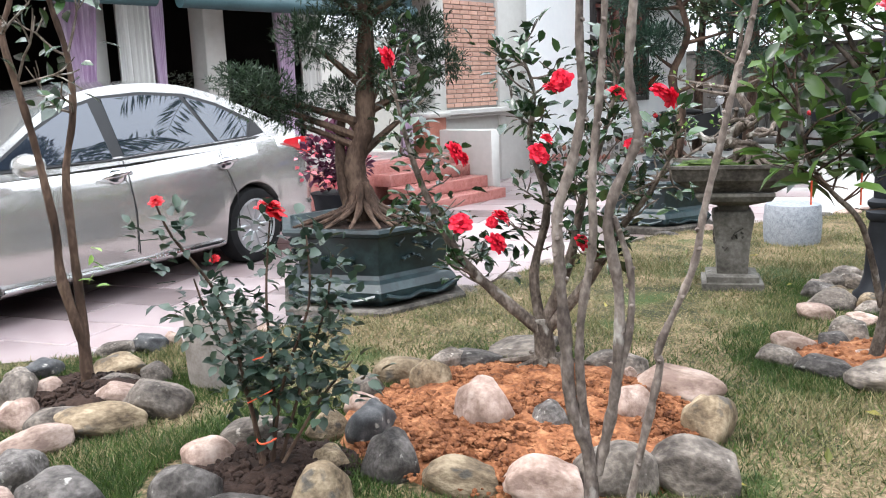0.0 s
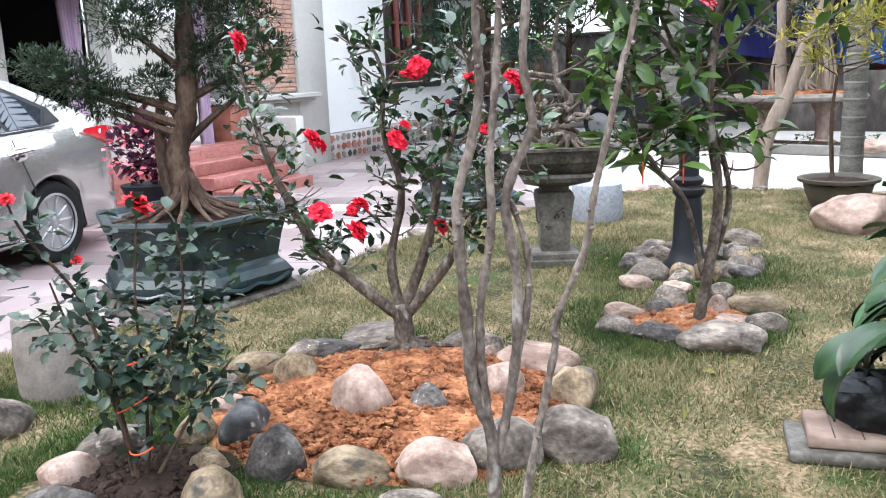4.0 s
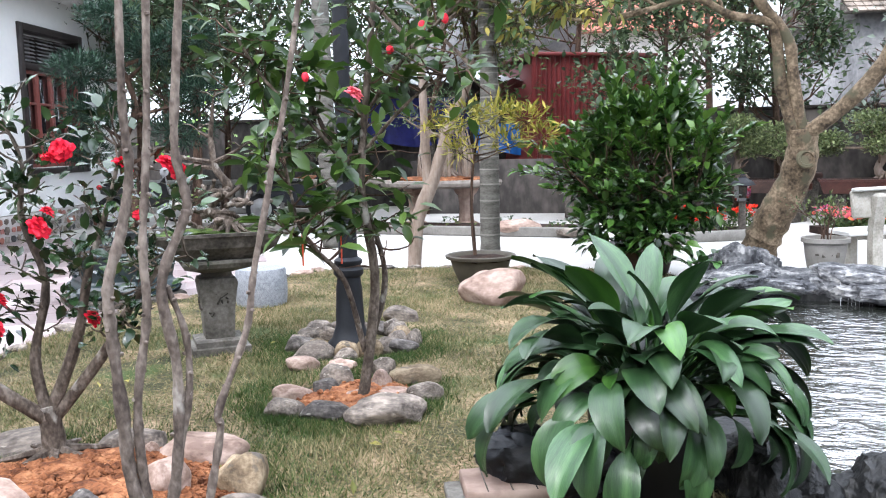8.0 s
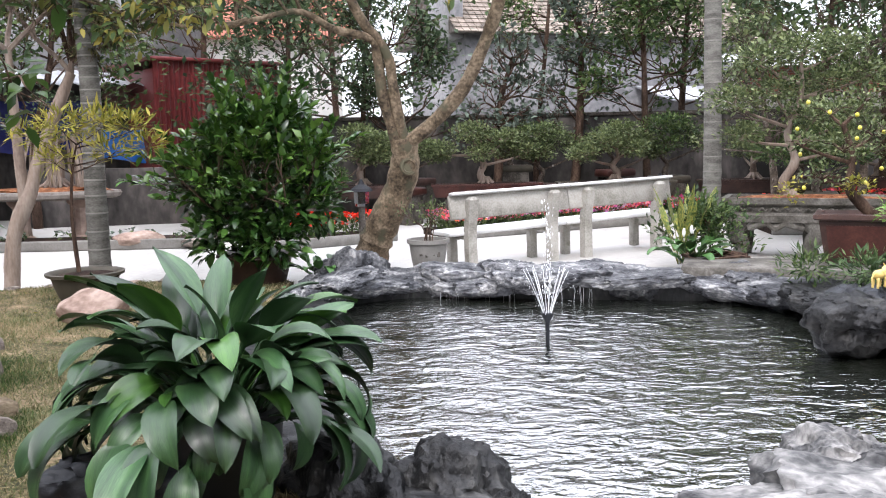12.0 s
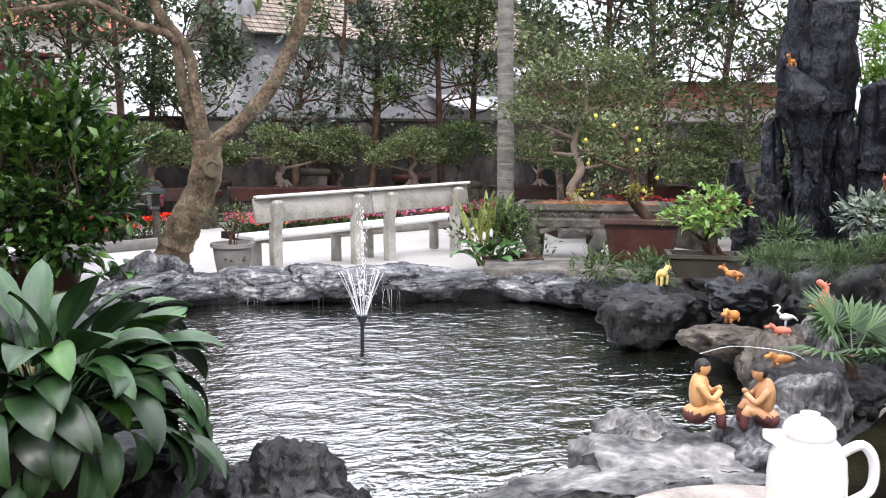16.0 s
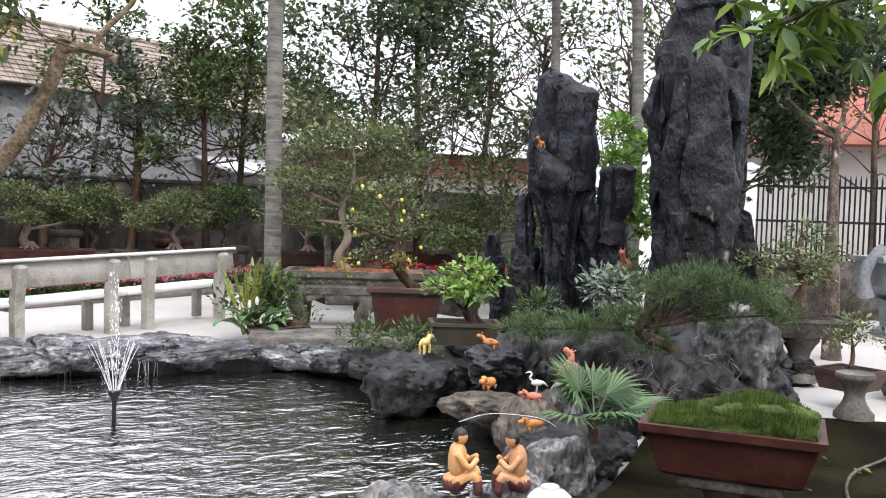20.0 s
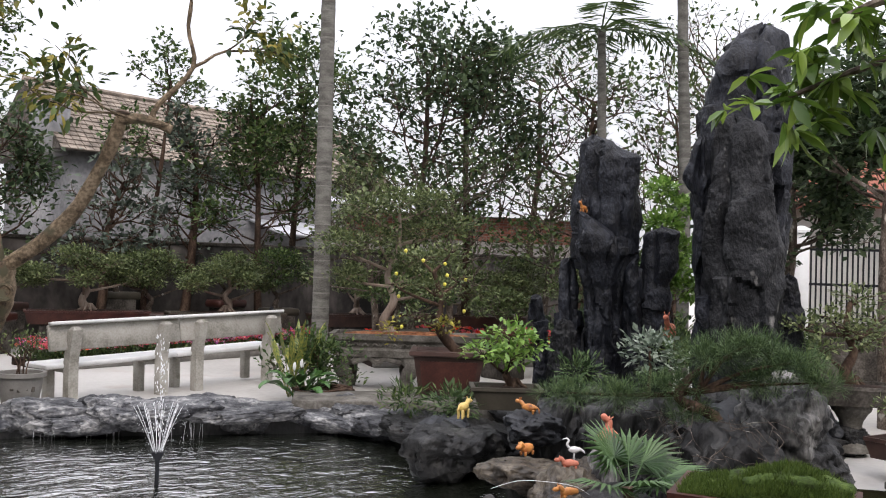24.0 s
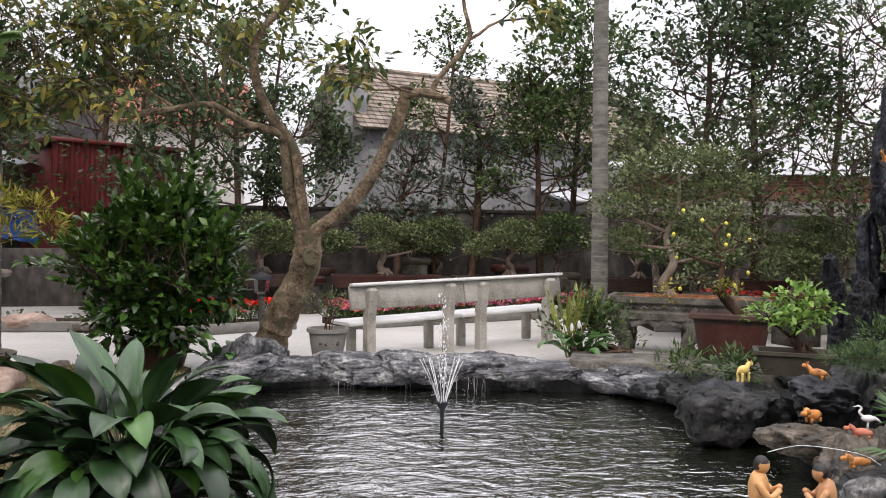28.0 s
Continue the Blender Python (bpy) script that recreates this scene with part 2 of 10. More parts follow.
def foliage(name, cols, rough=0.45, glow=0.25, spec=0.5, patch=0.3, size=3.0):
    """Leaves: a colour for each leaf, with light passing through."""
    cols = deep(cols, 0.2)
    m = bpy.data.materials.new(name)
    m.use_nodes = True
    nt = m.node_tree
    b = nt.nodes["Principled BSDF"]
    geo = nt.nodes.new("ShaderNodeNewGeometry")
    tc = nt.nodes.new("ShaderNodeTexCoord")
    n1 = nt.nodes.new("ShaderNodeTexNoise")
    n1.inputs["Scale"].default_value = size
    nt.links.new(tc.outputs["Object"], n1.inputs["Vector"])
    mix = nt.nodes.new("ShaderNodeMix")
    mix.inputs["Factor"].default_value = patch
    nt.links.new(geo.outputs["Random Per Island"], mix.inputs["A"])
    nt.links.new(n1.outputs["Fac"], mix.inputs["B"])
    k = len(cols)
    cr = ramp(nt, [(0.12 + 0.76 * i / max(1, k - 1), c) for i, c in enumerate(cols)])
    nt.links.new(mix.outputs["Result"], cr.inputs["Fac"])
    nt.links.new(cr.outputs["Color"], b.inputs["Base Color"])
    b.inputs["Roughness"].default_value = rough
    b.inputs["Specular IOR Level"].default_value = spec * (0.5 if rough > 0.42 else 0.9)
    tr = nt.nodes.new("ShaderNodeBsdfTranslucent")
    nt.links.new(cr.outputs["Color"], tr.inputs["Color"])
    ms = nt.nodes.new("ShaderNodeMixShader")
    ms.inputs[0].default_value = glow
    nt.links.new(b.outputs[0], ms.inputs[1])
    nt.links.new(tr.outputs[0], ms.inputs[2])
    nt.links.new(ms.outputs[0], nt.nodes["Material Output"].inputs["Surface"])
    return m


LAWN = surface("lawn_turf", [(0.022, 0.027, 0.011), (0.070, 0.064, 0.027), (0.20, 0.145, 0.085), (0.33, 0.24, 0.155)], 0.95, 3.2, 44, 1.0, 0.035, grain=0.44, vary=0, spots=((0.042, 0.060, 0.017), 1.6, 0.55))
GRASS = foliage("grass_blades", [(0.048, 0.076, 0.022), (0.105, 0.128, 0.042), (0.27, 0.22, 0.12), (0.45, 0.36, 0.23)], 0.6, 0.2, patch=0.6, size=3.4)
CONCRETE = surface("pale_concrete", [(0.3404, 0.3256, 0.3034), (0.407, 0.3922, 0.37), (0.4588, 0.444, 0.4218)], 0.8, 0.6, 14, 0.25, 0.004, vary=0.03, spots=((0.40, 0.37, 0.34), 1.3, 0.60))
PAVER = surface("dusky_red_paver", [(0.215, 0.16, 0.155), (0.265, 0.208, 0.206), (0.31, 0.255, 0.255)], 0.42, 1.0, 12, 0.03, 0.001, vary=0.35, spots=((0.34, 0.29, 0.285), 0.8, 0.60), spec=0.6)
MORTAR = surface("pale_mortar", [(0.315, 0.294, 0.28), (0.392, 0.371, 0.357)], 0.85, 4, 40, 0.3)
SOIL_RED = surface("orange_clay", [(0.090, 0.031, 0.013), (0.23, 0.088, 0.037), (0.39, 0.18, 0.086)], 0.95, 12, 60, 1.0, 0.03)
SOIL_DARK = surface("dark_soil", [(0.010, 0.0056, 0.004), (0.030, 0.0165, 0.0115), (0.055, 0.033, 0.024)], 0.95, 8, 60, 0.9, 0.02)
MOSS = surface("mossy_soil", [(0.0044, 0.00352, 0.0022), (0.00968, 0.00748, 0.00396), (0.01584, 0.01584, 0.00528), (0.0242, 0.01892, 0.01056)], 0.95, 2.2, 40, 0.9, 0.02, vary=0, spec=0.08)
COBBLE = surface("river_stone", [(0.055, 0.045, 0.038), (0.14, 0.118, 0.10), (0.26, 0.22, 0.185)], 0.8, 2.6, 13, 0.8, 0.02, vary=0.3, spots=((0.40, 0.36, 0.31), 5, 0.66), grain=0.38)
COBBLE_TAN = surface("tan_river_stone", [(0.085, 0.062, 0.040), (0.185, 0.138, 0.088), (0.31, 0.245, 0.165)], 0.8, 2.4, 13, 0.8, 0.02, vary=0.22, spots=((0.08, 0.07, 0.058), 3, 0.60), grain=0.36)
COBBLE_PINK = surface("pink_river_stone", [(0.16, 0.105, 0.082), (0.28, 0.20, 0.162), (0.40, 0.31, 0.26)], 0.75, 2.4, 13, 0.7, 0.016, vary=0.2, spots=((0.19, 0.13, 0.105), 3, 0.60), grain=0.34)
COBBLE_GREY = surface("grey_boulder", [(0.036, 0.032, 0.029), (0.09, 0.08, 0.073), (0.17, 0.152, 0.14)], 0.8, 2.6, 13, 0.9, 0.02, vary=0.28, spots=((0.38, 0.36, 0.32), 6, 0.65), grain=0.38)
COBBLE_DARK = surface("near_black_stone", [(0.02, 0.02, 0.022), (0.06, 0.06, 0.062), (0.13, 0.125, 0.12)], 0.6, 4, 50, 0.5, 0.006, spots=((0.40, 0.38, 0.33), 6, 0.62))
KARST = surface("pond_rim_rock", [(0.008, 0.008, 0.011), (0.040, 0.042, 0.049), (0.125, 0.127, 0.132), (0.33, 0.328, 0.32)], 0.6, 3.2, 20, 1.0, 0.04, vary=0.25, stretch=(1, 1, 0.4), grain=0.40)
LEDGE = surface("brown_wet_ledge", [(0.012, 0.0095, 0.007), (0.038, 0.030, 0.022), (0.085, 0.068, 0.048), (0.16, 0.135, 0.10)], 0.5, 3.2, 20, 1.0, 0.03, vary=0.2, stretch=(1, 1, 0.4), grain=0.36)
PALE_ROCK = surface("pale_worn_limestone", [(0.018, 0.018, 0.020), (0.082, 0.082, 0.082), (0.18, 0.176, 0.17), (0.32, 0.31, 0.295)], 0.68, 2.8, 18, 1.0, 0.035, vary=0.15, stretch=(1, 1, 0.45), grain=0.36)
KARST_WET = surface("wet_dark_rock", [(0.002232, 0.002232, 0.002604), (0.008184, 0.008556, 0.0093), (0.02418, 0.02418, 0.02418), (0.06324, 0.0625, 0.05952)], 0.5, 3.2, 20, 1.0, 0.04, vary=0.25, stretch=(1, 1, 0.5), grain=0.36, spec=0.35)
CRAG = surface("dark_scholar_rock", [(0.001881, 0.00231, 0.003992), (0.005643, 0.006864, 0.01105), (0.01317, 0.01551, 0.02281), (0.03637, 0.04092, 0.05346)], 0.55, 5.0, 40, 1.0, 0.04, vary=0.2, stretch=(1, 1, 0.55), spots=((0.17, 0.17, 0.18), 9, 0.665), grain=0.45, spec=0.35)
CRAG_BROWN = surface("grey_scholar_rock", [(0.002561, 0.002838, 0.003918), (0.007682, 0.008448, 0.01084), (0.01793, 0.01914, 0.02239), (0.04609, 0.04686, 0.04897)], 0.55, 5.0, 40, 1.0, 0.04, vary=0.1, stretch=(1, 1, 0.55), spots=((0.19, 0.185, 0.175), 8, 0.655), grain=0.45, spec=0.35)
SLATE = surface("dark_slate", [(0.003808, 0.00476, 0.006664), (0.01142, 0.01333, 0.01761), (0.0357, 0.03903, 0.04617)], 0.55, 4, 40, 0.9, 0.012)
BARK = surface("grey_brown_bark", [(0.036, 0.026, 0.020), (0.10, 0.078, 0.062), (0.20, 0.165, 0.138)], 0.85, 14, 70, 1.0, 0.008, vary=0.12, stretch=(1, 1, 0.6), spots=((0.34, 0.315, 0.28), 11, 0.61), grain=0.45)
BARK_STEM = surface("pinkish_grey_stem_bark", [(0.062, 0.047, 0.040), (0.14, 0.112, 0.096), (0.25, 0.21, 0.182)], 0.85, 14, 70, 1.0, 0.008, vary=0.1, stretch=(1, 1, 0.6), spots=((0.36, 0.33, 0.30), 11, 0.63), grain=0.45)
BARK_DARK = surface("dark_brown_bark", [(0.0275, 0.01615, 0.01105), (0.0715, 0.0437, 0.0306), (0.143, 0.095, 0.068)], 0.85, 9, 60, 0.8, 0.006, vary=0.12, stretch=(1, 1, 0.4))
BARK_TAN = surface("mottled_tan_bark", [(0.04392, 0.03294, 0.02196), (0.144, 0.1074, 0.07076), (0.2928, 0.2257, 0.1562)], 0.85, 6.5, 34, 1.0, 0.012, vary=0.05, spots=((0.085, 0.078, 0.05), 4.5, 0.56), grain=0.42)
BARK_PALE = surface("pale_weathered_wood", [(0.1469, 0.1102, 0.08874), (0.2203, 0.1714, 0.1377), (0.2815, 0.2326, 0.1958)], 0.85, 6, 50, 0.7, 0.006, stretch=(1, 1, 0.3))
PALM = surface("ringed_palm_bark", [(0.0806, 0.0775, 0.0682), (0.1426, 0.1364, 0.1209), (0.1984, 0.1922, 0.1736)], 0.85, 5, 40, 0.6, 0.006, stretch=(1, 1, 3))
GLAZE = surface("blue_green_glaze", [(0.005952, 0.01488, 0.01835), (0.0124, 0.02877, 0.03373), (0.02976, 0.05704, 0.062)], 0.45, 5, 30, 0.2, 0.003, coat=0.2, vary=0.1, spots=((0.18, 0.24, 0.25), 14, 0.67))
STONE_CARVED = surface("weathered_carved_stone", [(0.0578, 0.05202, 0.04335), (0.1156, 0.1069, 0.09248), (0.1907, 0.1792, 0.1618)], 0.85, 5, 45, 0.6, 0.006, spots=((0.055, 0.05, 0.045), 4, 0.60))
STONE_DARK = surface("dark_stained_stone", [(0.032, 0.028, 0.024), (0.08, 0.0704, 0.06), (0.152, 0.136, 0.12)], 0.85, 5, 40, 0.6, 0.006)
GRANITE = surface("blue_grey_granite", [(0.144, 0.1584, 0.18), (0.2376, 0.252, 0.2736), (0.324, 0.3312, 0.3528)], 0.75, 30, 140, 0.3, 0.003, grain=0.6)
GRANITE_WARM = surface("beige_granite", [(0.1728, 0.1498, 0.1267), (0.2419, 0.2131, 0.1901), (0.2995, 0.2707, 0.2419)], 0.8, 12, 90, 0.4, 0.004)
PLASTER = surface("white_plaster", [(0.76, 0.77, 0.77), (0.82, 0.82, 0.81)], 0.8, 0.8, 12, 0.1, vary=0, spots=((0.70, 0.70, 0.68), 1.2, 0.66))
PLASTER_GREY = surface("stained_grey_plaster", [(0.135, 0.135, 0.14), (0.21, 0.21, 0.215), (0.30, 0.298, 0.293)], 0.9, 0.7, 9, 0.3, vary=0, spots=((0.10, 0.10, 0.10), 0.9, 0.60))
PLASTER_BEIGE = surface("grey_beige_render", [(0.44, 0.43, 0.40), (0.52, 0.51, 0.48)], 0.8, 1, 15, 0.15, vary=0.02)
OLD_WALL = surface("mildewed_garden_wall", [(0.026, 0.024, 0.022), (0.075, 0.068, 0.064), (0.158, 0.139, 0.128)], 0.95, 0.9, 8, 0.5, 0.01, vary=0, stretch=(1, 1, 0.5))
BRICK = surface("salmon_brick", [(0.405, 0.2375, 0.1785), (0.504, 0.3182, 0.2499)], 0.85, 6, 60, 0.3, 0.003, vary=0.12)
BRICK_RED = surface("old_red_brick", [(0.22, 0.085, 0.06), (0.34, 0.15, 0.11)], 0.9, 6, 50, 0.4, 0.004, vary=0.2)
GRANITE_RED = surface("polished_red_granite", [(0.28, 0.10, 0.085), (0.40, 0.17, 0.145)], 0.3, 20, 120, 0.05, vary=0.05)
TILE_ROOF = surface("weathered_roof_tile", [(0.10, 0.085, 0.07), (0.20, 0.165, 0.135), (0.31, 0.26, 0.215)], 0.9, 3, 25, 0.4, 0.006, vary=0.2)
TILE_RED = surface("red_roof_tile", [(0.252, 0.0864, 0.0576), (0.3456, 0.1368, 0.0936)], 0.85, 3, 25, 0.4, 0.006, vary=0.15)
SHEET_RED = surface("dark_red_sheet_metal", [(0.13, 0.018, 0.018), (0.19, 0.028, 0.028)], 0.5, 1.5, 20, 0.1, vary=0.04)
SHEET_GREY = surface("grey_corrugated_sheet", [(0.30, 0.31, 0.33), (0.45, 0.46, 0.48)], 0.6, 2, 20, 0.2, vary=0.04)
TARP = surface("blue_tarpaulin", [(0.01, 0.09, 0.36), (0.02, 0.16, 0.55)], 0.45, 3, 20, 0.4, 0.02, vary=0.1)
TARP_DARK = surface("navy_tarpaulin", [(0.012, 0.016, 0.13), (0.025, 0.03, 0.22)], 0.55, 3, 20, 0.4, 0.02, vary=0.1)
WOOD_RED = surface("red_brown_painted_wood", [(0.20, 0.055, 0.045), (0.28, 0.085, 0.07)], 0.45, 5, 40, 0.15, vary=0.05, stretch=(1, 1, 0.3))
WOOD_DARK = surface("near_black_painted_wood", [(0.02, 0.015, 0.014), (0.045, 0.035, 0.033)], 0.5, 5, 40, 0.15, vary=0.05)
CLAY = surface("terracotta_glaze", [(0.040, 0.0115, 0.008), (0.068, 0.021, 0.015), (0.10, 0.036, 0.026)], 0.5, 6, 50, 0.25, 0.003, vary=0.12)
CLAY_DARK = surface("dark_brown_clay", [(0.04, 0.022, 0.018), (0.085, 0.045, 0.036)], 0.5, 6, 50, 0.25, 0.003, vary=0.12)
POT_OLIVE = surface("olive_grey_pot", [(0.050, 0.043, 0.030), (0.086, 0.075, 0.055)], 0.6, 6, 40, 0.25, 0.003, vary=0.1)
POT_GREY = surface("grey_cement_pot", [(0.1785, 0.169, 0.153), (0.255, 0.2455, 0.2263)], 0.85, 7, 50, 0.4, 0.004, vary=0.1)
BENCH = surface("worn_terrazzo_bench", [(0.22, 0.21, 0.18), (0.34, 0.325, 0.29), (0.42, 0.405, 0.37)], 0.8, 4, 50, 0.3, 0.003, vary=0.05, spots=((0.24, 0.23, 0.19), 5, 0.63))
BENCH_TOP = surface("white_bench_slab", [(0.561, 0.561, 0.5525), (0.663, 0.663, 0.6545)], 0.6, 5, 50, 0.1, vary=0.03)
BLACK_IRON = surface("black_painted_iron", [(0.008, 0.009, 0.012), (0.02, 0.022, 0.028)], 0.6, 8, 60, 0.2, vary=0.1, spec=0.3)
RUBBER = surface("tyre_rubber", [(0.012, 0.012, 0.013), (0.025, 0.025, 0.026)], 0.8, 10, 60, 0.2)
CHROME = surface("chrome", [(0.70, 0.70, 0.72), (0.78, 0.78, 0.80)], 0.12, 5, 30, 0, metal=1.0, rough_vary=0.05)
ALLOY = surface("silver_alloy", [(0.48, 0.49, 0.50), (0.58, 0.59, 0.60)], 0.35, 5, 30, 0, metal=0.8)
BLACK_TRIM = surface("black_trim", [(0.012, 0.012, 0.014), (0.02, 0.02, 0.022)], 0.45, 5, 30, 0)
PAINT = surface("silver_beige_car_paint", [(0.47, 0.455, 0.435), (0.51, 0.495, 0.475)], 0.24, 2, 60, 0, metal=0.75, coat=1.0, rough_vary=0.03)
LAMP_RED = surface("red_lamp_plastic", [(0.50, 0.012, 0.02), (0.62, 0.02, 0.03)], 0.15, 4, 30, 0, coat=0.8)
LAMP_CLEAR = surface("clear_lamp_plastic", [(0.60, 0.60, 0.62), (0.72, 0.72, 0.74)], 0.12, 4, 30, 0, coat=0.8)
WHITE_ENAMEL = surface("white_enamel", [(0.624, 0.6162, 0.624), (0.6708, 0.6708, 0.6708)], 0.2, 3, 30, 0, vary=0.02, coat=0.5)
WHITE_PAINT = surface("white_painted_post", [(0.70, 0.71, 0.71), (0.80, 0.80, 0.80)], 0.7, 3, 30, 0.1, vary=0.02)
# Near-black base colour stands in for the shade deep inside the porch.
ROOM_SHADE = surface("room_shade_black", [(0.004, 0.0035, 0.003), (0.009, 0.008, 0.007)], 0.9, 2, 20, 0, vary=0, spec=0.1)
CURTAIN = surface("grey_striped_curtain", [(0.40, 0.39, 0.37), (0.66, 0.65, 0.62)], 0.9, 16, 60, 0.2, vary=0.05, stretch=(1, 1, 0.02))
CURTAIN_PINK = surface("mauve_curtain", [(0.32, 0.20, 0.33), (0.55, 0.45, 0.55)], 0.9, 9, 60, 0.2, vary=0.1, stretch=(1, 1, 0.1))
BLIND = surface("blue_green_blind", [(0.028, 0.065, 0.075), (0.05, 0.10, 0.11)], 0.6, 3, 50, 0.2, vary=0.05)
SKIN = surface("ochre_glazed_clay", [(0.46, 0.23, 0.085), (0.60, 0.33, 0.14)], 0.4, 9, 60, 0.15, vary=0.1)
FIGURE_TAN = surface("tan_painted_plaster", [(0.42, 0.20, 0.09), (0.56, 0.31, 0.15)], 0.45, 9, 60, 0.15, vary=0.1)
ORANGE_CLAY = surface("orange_glazed_clay", [(0.38, 0.13, 0.035), (0.56, 0.25, 0.07)], 0.4, 14, 60, 0.2, vary=0.12, spots=((0.14, 0.05, 0.02), 12, 0.62))
RED_CLAY = surface("brick_red_clay", [(0.42, 0.12, 0.07), (0.56, 0.20, 0.13)], 0.6, 9, 60, 0.2, vary=0.1)
YELLOW_CLAY = surface("yellow_painted_clay", [(0.52, 0.37, 0.10), (0.66, 0.50, 0.18)], 0.5, 9, 60, 0.2, vary=0.1)
JET = surface("white_water_jet", [(0.80, 0.83, 0.86), (0.90, 0.92, 0.94)], 0.2, 20, 60, 0.3, vary=0)

LEAF_CAMELLIA = foliage("camellia_leaves", [(0.012, 0.032, 0.014), (0.028, 0.062, 0.022), (0.055, 0.11, 0.035)], 0.22, 0.12, 0.7)
LEAF_MAGNOLIA = foliage("broad_glossy_leaves", [(0.016, 0.042, 0.010), (0.040, 0.090, 0.018), (0.11, 0.19, 0.035)], 0.28, 0.32, 0.6)
LEAF_ROSE = foliage("rose_leaves", [(0.017, 0.038, 0.026), (0.034, 0.064, 0.041), (0.064, 0.098, 0.060)], 0.4, 0.15)
LEAF_PODO = foliage("podocarpus_needles", [(0.016, 0.034, 0.018), (0.036, 0.064, 0.032), (0.068, 0.104, 0.056)], 0.45, 0.15)
LEAF_CITRUS = foliage("citrus_leaves", [(0.01474, 0.04536, 0.0108), (0.03629, 0.09504, 0.01728), (0.09072, 0.1901, 0.03456)], 0.28, 0.22, 0.6)
LEAF_ASPI = surface("aspidistra_blade", [(0.0115, 0.036, 0.0119), (0.0253, 0.066, 0.02125), (0.0483, 0.105, 0.034)], 0.40, 1.5, 26, 0.35, 0.003, vary=0.5, stretch=(1.2, 16, 1.2), coat=0.04, spec=0.6)
LEAF_ASPI_NEW = surface("young_aspidistra_blade", [(0.030, 0.090, 0.014), (0.062, 0.155, 0.024)], 0.34, 1.5, 26, 0.35, 0.003, vary=0.3, stretch=(1.2, 16, 1.2), coat=0.08)
LEAF_BONSAI = foliage("bonsai_leaves", [(0.040, 0.064, 0.024), (0.096, 0.132, 0.052), (0.192, 0.232, 0.096)], 0.5, 0.25)
LEAF_DARK = foliage("dark_tree_leaves", [(0.026, 0.048, 0.024), (0.062, 0.10, 0.046), (0.13, 0.18, 0.085)], 0.5, 0.28)
LEAF_TREE = foliage("tree_leaves", [(0.03037, 0.06075, 0.02187), (0.06683, 0.1154, 0.03645), (0.1458, 0.1944, 0.06075)], 0.5, 0.3)
LEAF_YELLOW = foliage("yellowing_leaves", [(0.10, 0.12, 0.03), (0.22, 0.21, 0.05), (0.38, 0.31, 0.07)], 0.5, 0.3)
LEAF_MING = foliage("yellow_green_narrow_leaves", [(0.12, 0.13, 0.02), (0.25, 0.24, 0.04), (0.40, 0.33, 0.07)], 0.45, 0.3)
LEAF_BRIGHT = foliage("bright_green_leaves", [(0.08, 0.17, 0.03), (0.16, 0.30, 0.05), (0.28, 0.42, 0.10)], 0.4, 0.3)
LEAF_JUNIPER = foliage("casuarina_needles", [(0.035, 0.07, 0.028), (0.075, 0.13, 0.05), (0.15, 0.21, 0.085)], 0.6, 0.2)
LEAF_FAN = foliage("fan_palm_blades", [(0.020, 0.055, 0.014), (0.042, 0.10, 0.024), (0.10, 0.185, 0.06)], 0.4, 0.22, 0.5)
LEAF_OLIVE = foliage("olive_brown_leaves", [(0.05, 0.05, 0.022), (0.10, 0.095, 0.04), (0.19, 0.165, 0.075)], 0.55, 0.3)
LEAF_GREYED = foliage("dusty_grey_green_leaves", [(0.05, 0.07, 0.055), (0.10, 0.13, 0.10), (0.18, 0.22, 0.17)], 0.55, 0.25)
LEAF_GREY = foliage("grey_green_leaves", [(0.10, 0.14, 0.10), (0.20, 0.25, 0.19), (0.34, 0.38, 0.32)], 0.5, 0.2)
LEAF_PURPLE = foliage("purple_leaves", [(0.05, 0.012, 0.03), (0.10, 0.022, 0.055), (0.17, 0.045, 0.10)], 0.5, 0.2)
LEAF_MANGO = foliage("mango_leaves", [(0.044, 0.10, 0.017), (0.115, 0.21, 0.030), (0.25, 0.36, 0.06)], 0.35, 0.3)
PETAL_RED = foliage("camellia_petals", [(0.50, 0.004, 0.022), (0.70, 0.012, 0.04), (0.80, 0.05, 0.08)], 0.6, 0.2, 0.3)
PETAL_ROSE = foliage("rose_petals", [(0.42, 0.006, 0.012), (0.58, 0.012, 0.022), (0.70, 0.03, 0.04)], 0.5, 0.2)
PETAL_PINK = foliage("pink_bud_petals", [(0.75, 0.12, 0.18), (0.85, 0.25, 0.28)], 0.5, 0.25)
PETAL_MIX = foliage("bedding_petals", [(0.75, 0.72, 0.74), (0.62, 0.05, 0.22), (0.80, 0.16, 0.03), (0.50, 0.10, 0.42), (0.85, 0.80, 0.78)], 0.6, 0.25)
PETAL_SCARLET = foliage("scarlet_petals", [(0.65, 0.02, 0.01), (0.80, 0.06, 0.02)], 0.6, 0.25)
PETAL_PEACH = foliage("salmon_petals", [(0.75, 0.16, 0.10), (0.72, 0.10, 0.20)], 0.6, 0.25)
FRUIT = surface("yellow_fruit_skin", [(0.55, 0.48, 0.05), (0.68, 0.62, 0.12)], 0.4, 9, 60, 0.1, vary=0.15)
RIBBON = surface("orange_red_ribbon", [(0.75, 0.08, 0.03), (0.85, 0.14, 0.06)], 0.5, 6, 30, 0)


